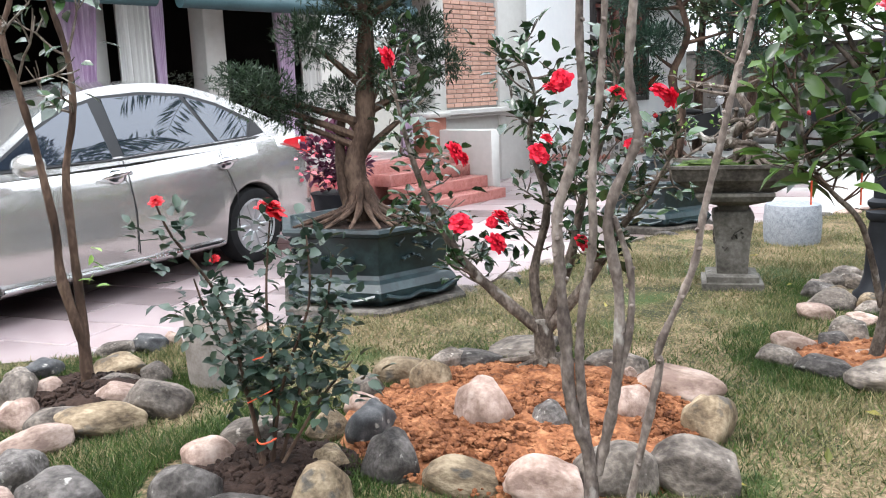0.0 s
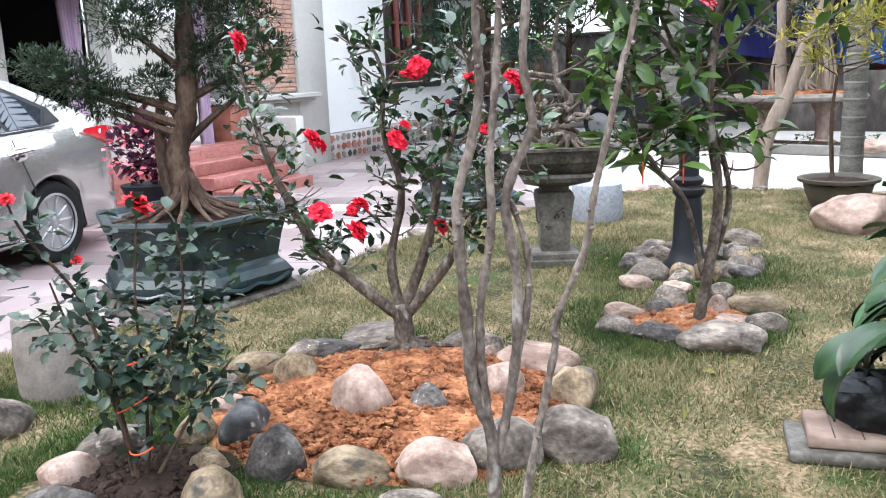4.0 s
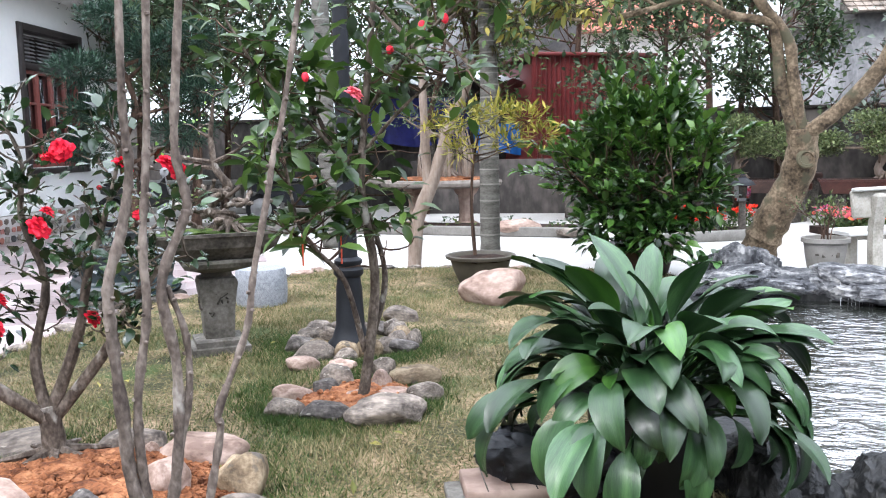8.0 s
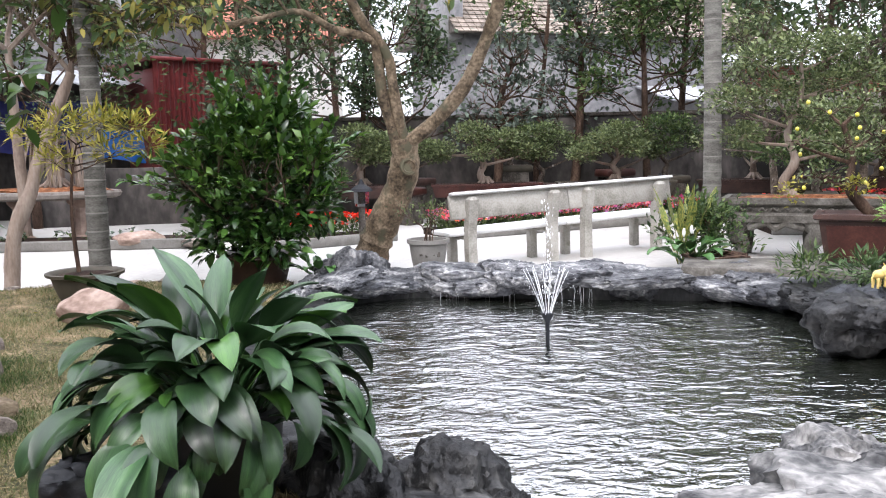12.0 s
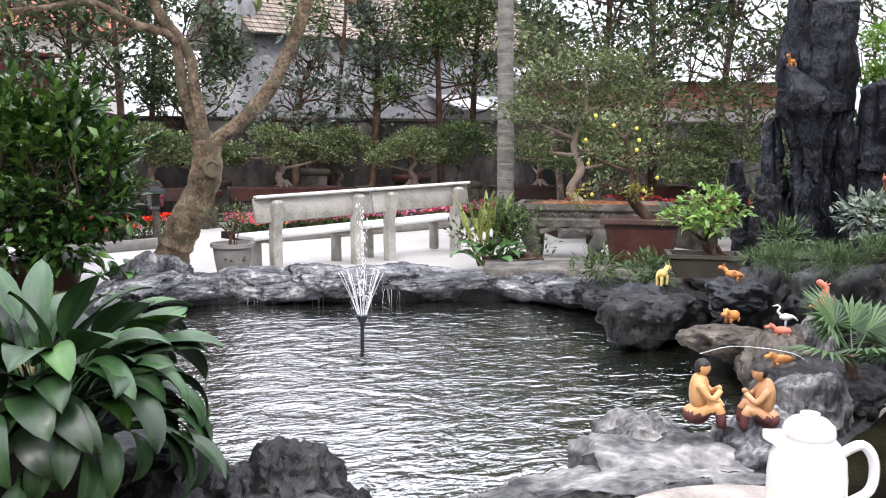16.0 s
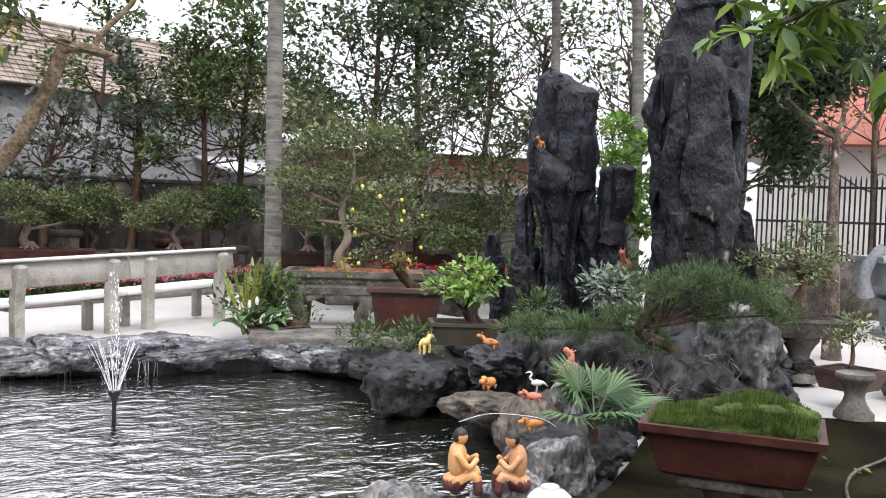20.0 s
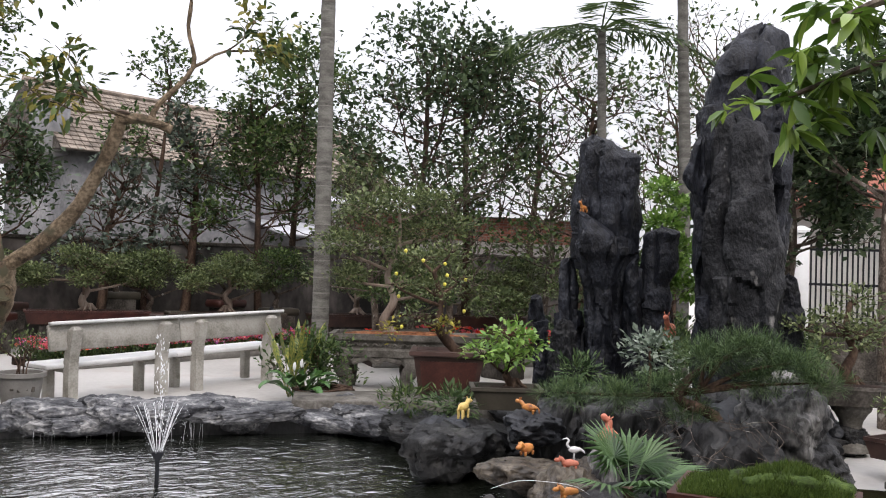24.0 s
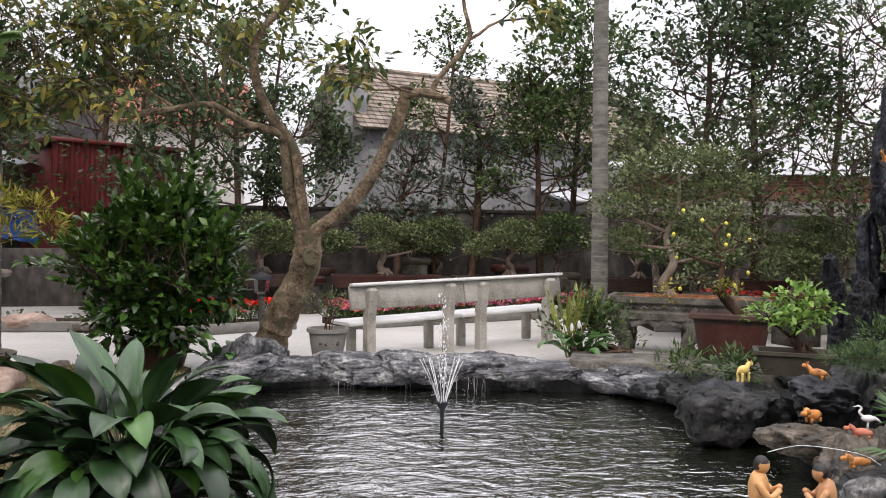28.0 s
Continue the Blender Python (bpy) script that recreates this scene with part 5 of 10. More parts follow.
# ---- the car ----
def car():
    root = thing("car", (-7.09, 2.19, -0.035), -68.3, "silver-beige four-door saloon car parked on the pavers", "car")
    AX = (-1.24, 1.36)

    def low(x):
        z = 0.2
        for a in AX:
            if abs(x - a) < 0.355:
                z = max(z, 0.30 + math.sqrt(0.355 ** 2 - (x - a) ** 2))
        return z

    def top(x):
        pts = [(-2.2, 0.80), (-2.16, 0.98), (-2.0, 1.03), (-1.6, 1.04), (-1.0, 0.98), (0.0, 0.93), (1.0, 0.93), (1.4, 0.90), (1.9, 0.80), (2.15, 0.66), (2.21, 0.5)]
        return float(np.interp(x, [p[0] for p in pts], [p[1] for p in pts]))

    def wide(x):
        return float(np.interp(x, [-2.21, -2.12, -1.9, -1.3, 0, 1.3, 1.8, 2.1, 2.21], [0.60, 0.72, 0.80, 0.85, 0.865, 0.85, 0.80, 0.66, 0.50]))

    xs = sorted(set(list(np.linspace(-2.21, 2.21, 34)) + [a + d for a in AX for d in np.linspace(-0.355, 0.355, 15)] + [a + d for a in AX for d in (-0.3551, 0.3551)]))
    rings = []
    for x in xs:
        w, zl, zt = wide(x), low(x), top(x)
        zm = max(zl + 0.02, 0.48)
        half = [(0.0, zl), (w * 0.8, zl), (w - 0.05, zl), (w - 0.012, zl + 0.03), (w, zm), (w + 0.004, max(zm + 0.02, 0.70)), (w - 0.012, max(zm + 0.04, zt - 0.13)),
                (w - 0.045, zt - 0.03), (w - 0.12, zt), (w * 0.5, zt + 0.012), (0.0, zt + 0.015)]
        ring = [(x, y, z) for y, z in half] + [(x, -y, z) for y, z in reversed(half[1:-1])]
        rings.append(ring)
    part("body", loft(Geo(), rings), PAINT, root, "metallic silver-beige bodywork", angle=50)
    roof = [(1.10, 0.95), (0.62, 1.23), (0.35, 1.37), (0.05, 1.45), (-0.35, 1.485), (-0.75, 1.465), (-1.10, 1.385), (-1.45, 1.25), (-1.90, 1.05)]
    roof = [(p.x, p.z) for p in smooth_line([(x, 0, z) for x, z in roof], 4)]
    sidew = lambda z: 0.80 - (z - 0.93) * 0.40  # noqa: E731
    rings = [[(x, sidew(z), z), (x, sidew(z) * 0.6, z + 0.025), (x, 0, z + 0.035), (x, -sidew(z) * 0.6, z + 0.025), (x, -sidew(z), z), (x, -sidew(z) - 0.005, 0.90), (x, sidew(z) + 0.005, 0.90)] for x, z in roof]
    vs = [p for r in rings for p in r]
    fs = []
    for i in range(len(rings) - 1):
        fs += [(i * 7 + k, i * 7 + k + 1, i * 7 + 8 + k, i * 7 + 7 + k) for k in range(4)]
    belt = [(1.10, 0.90), (-1.85, 0.98)]
    for s in (1, -1):
        b = len(vs)
        line = [(x, s * sidew(z), z) for x, z in roof] + [(x, s * sidew(z), z) for x, z in reversed(belt)]
        vs += line
        fs.append(tuple(range(b, b + len(line))) if s < 0 else tuple(range(b + len(line) - 1, b - 1, -1)))
    part("cabin", Geo().add(vs, fs), PAINT, root, angle=35)

    def side_glass(name, pts, mat, off, label=""):
        for s in (1, -1):
            ring = [(x, s * (sidew(z) + off), z) for x, z in pts]
            inner = [(x, s * (sidew(z) + off - 0.012), z) for x, z in pts]
            part(name, loft(Geo(), [inner, ring]), mat, root, label, smooth=False)

    side_glass("window_surround", [(1.02, 0.95), (0.60, 1.195), (0.33, 1.325), (0.02, 1.40), (-0.38, 1.425), (-0.78, 1.40), (-1.08, 1.32), (-1.42, 1.17), (-1.50, 1.06), (-1.35, 1.035)], BLACK_TRIM, 0.004, "black window surround")
    side_glass("front_side_window", [(0.95, 0.975), (0.58, 1.185), (0.32, 1.305), (0.10, 1.36), (0.06, 0.975)], CAR_GLASS, 0.008, "tinted front door window")
    side_glass("rear_side_window", [(-0.04, 0.98), (-0.02, 1.385), (-0.38, 1.40), (-0.72, 1.38), (-0.92, 1.02)], CAR_GLASS, 0.008, "tinted rear door window")
    side_glass("quarter_window", [(-0.96, 1.025), (-0.77, 1.375), (-1.06, 1.295), (-1.35, 1.16), (-1.28, 1.045)], CAR_GLASS, 0.008, "small tinted quarter window")
    side_glass("quarter_pillar", [(-1.31, 1.045), (-1.385, 1.15), (-1.44, 1.12), (-1.46, 1.07)], BLACK_TRIM, 0.008)
    for s in (1, -1):
        part("sill_strip", tube(Geo(), [(1.0, s * 0.852, 0.245), (-0.85, s * 0.852, 0.245)], [0.016, 0.016], 6), CHROME if s else CHROME, root, "bright sill strip")
        part("belt_strip", tube(Geo(), [(1.0, s * 0.796, 0.958), (0, s * 0.796, 0.968), (-1.4, s * 0.78, 1.03)], [0.007] * 3, 5), BLACK_TRIM, root)
        for xa, xb in ((-0.03, 0.0), (-1.02, -0.92)):
            part("door_seam", tube(Geo(), [(xa, s * 0.864, 0.30), (xa, s * 0.871, 0.6), (xb, s * 0.862, 0.85), (xb, s * 0.815, 0.955)], [0.0045] * 4, 4), BLACK_TRIM, root, "dark gap round the door")
        for x in (0.10, -0.93):
            h = part("handle_recess", blob(Geo(), (x, s * 0.862, 0.862), (0.085, 0.012, 0.055), 3, 0.02), CHROME, root, "bright cupped handle recess")
            part("door_handle", limb(Geo(), [(x - 0.11, s * 0.868, 0.872), (x - 0.06, s * 0.893, 0.880), (x + 0.06, s * 0.893, 0.872), (x + 0.11, s * 0.868, 0.860)], 0.019, 0.019, 8), CHROME, h, "chrome door handle")
        part("tail_lamp", loft(Geo(), [[(-1.70, s * 0.806, 0.985), (-1.66, s * 0.812, 0.965), (-1.70, s * 0.81, 0.95)],
                                        [(-1.92, s * 0.805, 1.0), (-1.92, s * 0.812, 0.93), (-1.92, s * 0.80, 0.88)],
                                        [(-2.12, s * 0.735, 0.98), (-2.13, s * 0.755, 0.90), (-2.12, s * 0.735, 0.82)],
                                        [(-2.20, s * 0.60, 0.96), (-2.215, s * 0.60, 0.90), (-2.21, s * 0.60, 0.83)]]), LAMP_RED, root, "red wrap-round tail lamp")
        part("lamp_inset", loft(Geo(), [[(-1.86, s * 0.816, 0.975), (-1.85, s * 0.818, 0.945), (-1.87, s * 0.814, 0.935)],
                                         [(-2.10, s * 0.757, 0.945), (-2.10, s * 0.765, 0.90), (-2.10, s * 0.757, 0.875)]]), LAMP_CLEAR, root, "clear reversing lamp")
        part("mirror", blob(Geo(), (0.82, s * 0.98, 1.0), (0.1, 0.11, 0.075), 2, 0.1), PAINT, root, "door mirror")
    part("aerial_fin", loft(Geo(), [[(-1.0, -0.03, 1.42), (-1.0, 0.03, 1.42), (-1.0, 0, 1.43)], [(-1.2, -0.035, 1.37), (-1.2, 0.035, 1.37), (-1.22, 0, 1.45)]]), PAINT, root)
    part("underbody", box(Geo(), (0.0, 0, 0.24), (3.9, 1.45, 0.1), 0.03), BLACK_TRIM, root)
    part("rear_bumper_lip", tube(Geo(), [(-2.0, 0.78, 0.42), (-2.17, 0.6, 0.42), (-2.24, 0, 0.42), (-2.17, -0.6, 0.42), (-2.0, -0.78, 0.42)], [0.02] * 5, 6), PAINT, root)
    tyre = Geo()
    lathe(tyre, [(0.20, -0.09), (0.26, -0.105), (0.295, -0.095), (0.312, -0.06), (0.315, 0.0), (0.312, 0.06), (0.295, 0.095), (0.26, 0.105), (0.20, 0.09), (0.20, -0.09)], 36)
    rim = Geo()
    lathe(rim, [(0.07, 0.06), (0.05, 0.075), (0.0, 0.08)], 20)
    lathe(rim, [(0.215, 0.07), (0.225, 0.095), (0.205, 0.10), (0.195, 0.06)], 36)
    for k in range(10):
        a = 6.283 * k / 10
        box(rim, (0.13 * math.cos(a), 0.13 * math.sin(a), 0.072), (0.16, 0.028, 0.022), 0.006, Euler((0, 0, a)).to_matrix())
    disc = lathe(Geo(), [(0.2, 0.0), (0.2, 0.03), (0.0, 0.03)], 28)
    mt, mr, md = mesh_of("tyre", tyre), mesh_of("rim", rim), mesh_of("wheel_well", disc)
    for x in AX:
        for s in (1, -1):
            w = new("wheel")
            w.parent = root
            w.matrix_local = pose(x, s * 0.74, 0.315, -90 * s, 0, 0)
            part("tyre", mt, RUBBER, w, "black tyre")
            part("rim", mr, ALLOY, w, "silver multi-spoke alloy rim")
            part("hub_back", md, BLACK_TRIM, w)


car()


# ---- trees and shrubs near the camera ----
def leaf_cluster(rng, tips, per, radius):
    out = []
    for p, d in tips:
        for _ in range(per):
            q = Vector((rng.gauss(0, radius), rng.gauss(0, radius), rng.gauss(0, radius)))
            out.append((tuple(Vector(p) + q), tuple(Vector(d) * 0.6 + q.normalized() * 0.6)))
    return out


def bloom(r=0.045, petals=22, seed=1):
    """A full double flower of cupped petals."""
    rng = random.Random(seed)
    g = Geo()
    for k in range(petals):
        tilt, a = 0.15 + 1.75 * (k / petals), k * 2.4
        d = Vector((math.sin(tilt) * math.cos(a), math.sin(tilt) * math.sin(a), math.cos(tilt)))
        s = d.cross(Vector((0, 0, 1))).normalized() if tilt > 0.05 else Vector((1, 0, 0))
        n = s.cross(d)
        ln, w = r * (0.7 + 0.5 * k / petals) * rng.uniform(0.85, 1.15), r * 0.5 * rng.uniform(0.8, 1.2)
        g.add([(0, 0, 0), d * ln * 0.6 + s * w, d * ln * 0.65 + n * w * 0.4, d * ln * 0.6 - s * w, d * ln + n * w * 0.1 + s * w * 0.5, d * ln * 1.05 - n * w * 0.2, d * ln + n * w * 0.1 - s * w * 0.5],
              [(0, 1, 2), (0, 2, 3), (1, 4, 2), (2, 4, 5), (2, 5, 6), (2, 6, 3)])
    return g


BLOOMS = [mesh_of("flower", bloom(0.05, 30, k)) for k in range(3)]


def flower(parent, at, material, size=1.0, seed=0, name="flower", label=""):
    rng = random.Random(seed)
    me = BLOOMS[seed % 3].copy()
    me.materials.append(material)
    part(name, me, material, parent, label, m=Matrix.Translation(at) @ pose(0, 0, 0, rng.uniform(20, 80), 0, rng.uniform(20, 160)) @ Matrix.Scale(size, 4))


def camellia():
    root = thing("camellia_tree", (0, 0, 0), 0, "camellia with dark glossy leaves and red flowers on clay", "tree")
    rng = random.Random(5)
    g = Geo()
    limb(g, [(-2.91, 3.20, 0.02), (-2.91, 3.20, 0.17), (-2.92, 3.19, 0.30)], 0.058, 0.036, 10, 4, 0.1)
    for a in range(7):
        x, y = math.cos(a * 0.9), math.sin(a * 0.9)
        limb(g, [(-2.91, 3.2, 0.12), (-2.91 + x * 0.09, 3.2 + y * 0.09, 0.10), (-2.91 + x * 0.22, 3.2 + y * 0.22, 0.08)], 0.03, 0.008, 6, 3)
    part("trunk", g, BARK, root, "dark brown trunk with spreading roots")
    lines = [([(-2.92, 3.18, 0.25), (-3.06, 3.07, 0.40), (-3.17, 2.96, 0.56), (-3.25, 2.89, 0.75), (-3.32, 2.84, 0.95), (-3.37, 2.80, 1.19), (-3.41, 2.78, 1.43)], 0.034),
             ([(-2.92, 3.19, 0.27), (-2.97, 3.20, 0.50), (-2.96, 3.28, 0.79), (-3.04, 3.26, 1.07), (-3.06, 3.31, 1.28), (-3.13, 3.30, 1.46)], 0.028),
             ([(-2.91, 3.20, 0.27), (-2.81, 3.27, 0.58), (-2.76, 3.30, 0.85), (-2.68, 3.35, 1.12), (-2.63, 3.38, 1.34)], 0.03),
             ([(-2.90, 3.21, 0.25), (-2.72, 3.29, 0.49), (-2.58, 3.33, 0.72), (-2.45, 3.35, 0.87), (-2.33, 3.36, 1.05)], 0.03)]
    tips = []
    twigs = Geo()
    for pts, r in lines:
        part("limb", limb(Geo(), pts, r * 0.95, 0.005, 8, 4, 0.12, 3), BARK, root)
        line = smooth_line(pts, 3)
        for i in range(4, len(line)):
            for _ in range(2):
                d = Vector((rng.gauss(0, 1), rng.gauss(0, 1), rng.gauss(0.35, 0.5)))
                grow(twigs, rng, line[i], d, 0.11, 0.0055, 1, tips, 0.6, 0.2, (2, 2), 4)
    part("twigwork", twigs, BARK, root)
    g = Geo()
    leafset(g, rng, [t for t in leaf_cluster(rng, tips, 2, 0.03) if rng.random() < 0.62], 0.066, 0.038, spread=0.7, fine=True)
    part("crown", g, LEAF_CAMELLIA, root, "dark glossy camellia leaves", smooth=True, angle=180)
    spots = [(-3.20, 2.62, 1.45), (-2.74, 3.10, 1.30), (-2.40, 3.42, 1.24), (-2.43, 3.39, 1.27), (-2.52, 3.32, 1.07), (-3.03, 2.82, 1.06), (-3.00, 2.84, 1.03), (-3.02, 2.83, 0.76),
             (-2.91, 2.96, 0.78), (-2.93, 2.93, 0.76), (-2.80, 3.08, 1.04), (-2.68, 3.20, 0.67), (-2.92, 2.94, 0.67), (-2.56, 3.29, 1.27), (-2.77, 3.10, 1.10), (-2.71, 3.13, 1.33)]
    for i, p in enumerate(spots):
        flower(root, p, PETAL_RED, (0.85, 0.62, 0.9, 0.75, 0.5)[i % 5], i, label="red double camellia flower")


camellia()


def thin_tree():
    root = thing("slender_tree", (0, 0, 0), 0, "slender grey-brown multi-stemmed young tree without low leaves", "tree")
    stems = [([(-1.80, 2.31, -0.02), (-1.80, 2.31, 0.26), (-1.84, 2.28, 0.43), (-1.85, 2.27, 0.63), (-1.86, 2.26, 0.86), (-1.86, 2.26, 0.98), (-1.83, 2.29, 1.12), (-1.81, 2.31, 1.28), (-1.81, 2.30, 1.48), (-1.80, 2.32, 2.1)], 0.024, 0.012),
             ([(-1.80, 2.32, 0.19), (-1.82, 2.30, 0.46), (-1.82, 2.30, 0.66), (-1.79, 2.32, 0.89), (-1.79, 2.32, 1.07), (-1.78, 2.34, 1.28), (-1.77, 2.35, 1.48), (-1.74, 2.36, 2.1)], 0.017, 0.010),
             ([(-1.79, 2.33, 0.22), (-1.75, 2.36, 0.46), (-1.74, 2.37, 0.73), (-1.76, 2.35, 0.96), (-1.71, 2.39, 1.13), (-1.70, 2.40, 1.19), (-1.72, 2.39, 1.32), (-1.71, 2.39, 1.48), (-1.66, 2.42, 2.1)], 0.019, 0.013),
             ([(-1.75, 2.36, 0.46), (-1.72, 2.39, 0.66), (-1.72, 2.39, 0.82), (-1.75, 2.36, 0.96)], 0.014, 0.009),
             ([(-1.74, 2.37, -0.02), (-1.70, 2.40, 0.26), (-1.66, 2.44, 0.53), (-1.66, 2.44, 0.60), (-1.59, 2.49, 0.82), (-1.57, 2.51, 0.98), (-1.53, 2.53, 1.18), (-1.51, 2.55, 1.32), (-1.48, 2.57, 1.46), (-1.38, 2.62, 2.1)], 0.014, 0.009)]
    for pts, a, b in stems:
        part("stem", limb(Geo(), pts, a * 0.88, b * 0.88, 9, 8, 0.17, len(pts)), BARK_STEM, root)
    rng = random.Random(12)
    knobs = Geo()
    for pts, a, b in stems:
        for p in smooth_line(pts, 3)[2::1]:
            blob(knobs, p + Vector((rng.uniform(-1, 1), rng.uniform(-1, 1), 0)) * a * 0.7, (0.008, 0.008, 0.007), 1, 0.2, 1, rng.randint(0, 50))
    part("bud_scarring", knobs, BARK_STEM, root, "knobbly bud scars")
    tips, g = [], Geo()
    for p in ((-1.66, 2.42, 2.1), (-1.74, 2.36, 2.1), (-1.80, 2.32, 2.1)):
        grow(g, rng, p, (0, 0, 1), 0.25, 0.01, 2, tips)
    part("twigwork", g, BARK_STEM, root)
    part("crown", leafset(Geo(), rng, leaf_cluster(rng, tips, 3, 0.05), 0.09, 0.05, fine=True), LEAF_MAGNOLIA, root, angle=180)


thin_tree()


def rose_bush():
    root = thing("rose_bush", (0, 0, 0), 0, "rose bush with bluish leaves, red roses and orange ties", "shrub")
    rng = random.Random(8)
    canes = [[(-2.85, 1.80, 0.02), (-2.87, 1.76, 0.34), (-2.89, 1.70, 0.66), (-2.94, 1.58, 0.88), (-2.95, 1.54, 0.99)],
             [(-2.84, 1.82, 0.02), (-2.83, 1.84, 0.31), (-2.83, 1.84, 0.65), (-2.82, 1.87, 0.91)],
             [(-2.83, 1.83, 0.02), (-2.79, 1.93, 0.34), (-2.75, 2.02, 0.60), (-2.73, 2.05, 0.78)],
             [(-2.86, 1.79, 0.02), (-2.92, 1.78, 0.3), (-2.98, 1.70, 0.55), (-3.0, 1.66, 0.72)],
             [(-2.84, 1.81, 0.02), (-2.78, 1.85, 0.35), (-2.74, 1.95, 0.62), (-2.78, 1.98, 0.85)],
             [(-2.82, 1.82, 0.02), (-2.72, 1.95, 0.28), (-2.66, 2.06, 0.42)]]
    tips = []
    for pts in canes:
        part("cane", limb(Geo(), pts, 0.008, 0.003, 6, 4, 0.1), BARK_DARK, root)
        line = smooth_line(pts, 4)
        for p in line[4:]:
            for _ in range(3):
                d = Vector((rng.gauss(0, 1), rng.gauss(0, 1), rng.gauss(0, 0.4))).normalized()
                tips.append((tuple(p + d * rng.uniform(0.03, 0.12)), tuple(d)))
    tips = [t for t in tips if t[0][2] < 0.93 and rng.random() < (1.0 if t[0][2] < 0.66 else 0.5)]
    tg = Geo()
    for p, d in tips:
        tube(tg, [Vector(p) - Vector(d) * 0.06, p], [0.0022, 0.0015], 3)
    part("stalk_work", tg, LEAF_ROSE, root)
    part("foliage", leafset(Geo(), rng, leaf_cluster(rng, tips, 7, 0.034), 0.05, 0.034, spread=0.6, fine=True), LEAF_ROSE, root, angle=180)
    flower(root, (-2.83, 1.88, 0.94), PETAL_ROSE, 0.95, 1, "rose", "open red rose")
    flower(root, (-2.95, 1.54, 1.00), PETAL_ROSE, 0.42, 4, "rosebud", "dark red rosebud")
    flower(root, (-2.88, 1.69, 0.80), PETAL_ROSE, 0.3, 7, "rosebud", "dark red rosebud")
    for i, (z, r) in enumerate(((0.2, 0.07), (0.33, 0.09), (0.42, 0.08))):
        pts = [(-2.83 + r * math.cos(a), 1.84 + r * math.sin(a), z + 0.05 * math.sin(a + i)) for a in (4.2, 4.6, 5.0, 5.4, 5.8)]
        part("ribbon", tube(Geo(), smooth_line(pts, 3), [0.0032] * 13, 4), RIBBON, root, "orange-red tie")


rose_bush()


def left_tree():
    root = thing("young_tree", (0, 0, 0), 0, "young two-stemmed tree ringed with stones", "tree")
    rng = random.Random(31)
    stems = [([(-4.26, 1.57, -0.02), (-4.25, 1.59, 0.21), (-4.26, 1.55, 0.43), (-4.27, 1.53, 0.59), (-4.27, 1.53, 0.79), (-4.28, 1.49, 1.17), (-4.28, 1.45, 1.41), (-4.29, 1.42, 1.62), (-4.28, 1.47, 1.78), (-4.24, 1.5, 2.1)], 0.036, 0.010),
             ([(-4.25, 1.59, 0.10), (-4.27, 1.60, 0.37), (-4.28, 1.60, 0.70), (-4.30, 1.61, 1.01), (-4.30, 1.67, 1.28), (-4.32, 1.68, 1.53), (-4.34, 1.63, 1.80), (-4.34, 1.6, 2.1)], 0.03, 0.012)]
    tips, tw = [], Geo()
    for pts, a, b in stems:
        part("stem", limb(Geo(), pts, a * 0.78, b * 0.85, 9, 6, 0.16, 2), BARK_DARK, root)
        for p in pts[-4:]:
            for _ in range(2):
                grow(tw, rng, p, (rng.gauss(0, 1), rng.gauss(0, 1), 0.5), 0.2, 0.007, 1, tips)
    part("twigwork", tw, BARK, root)
    part("crown", leafset(Geo(), rng, [t for t in leaf_cluster(rng, tips, 1, 0.05) if rng.random() < 0.6], 0.085, 0.045, fine=True, lift=-0.3), LEAF_CAMELLIA, root, angle=180)
    part("shootwork", leafset(Geo(), rng, [((-4.22, 1.66, 0.5 + 0.03 * k), (0.4, 0.5, 0)) for k in range(7)], 0.06, 0.03, fine=True), LEAF_BRIGHT, root, angle=180)


left_tree()


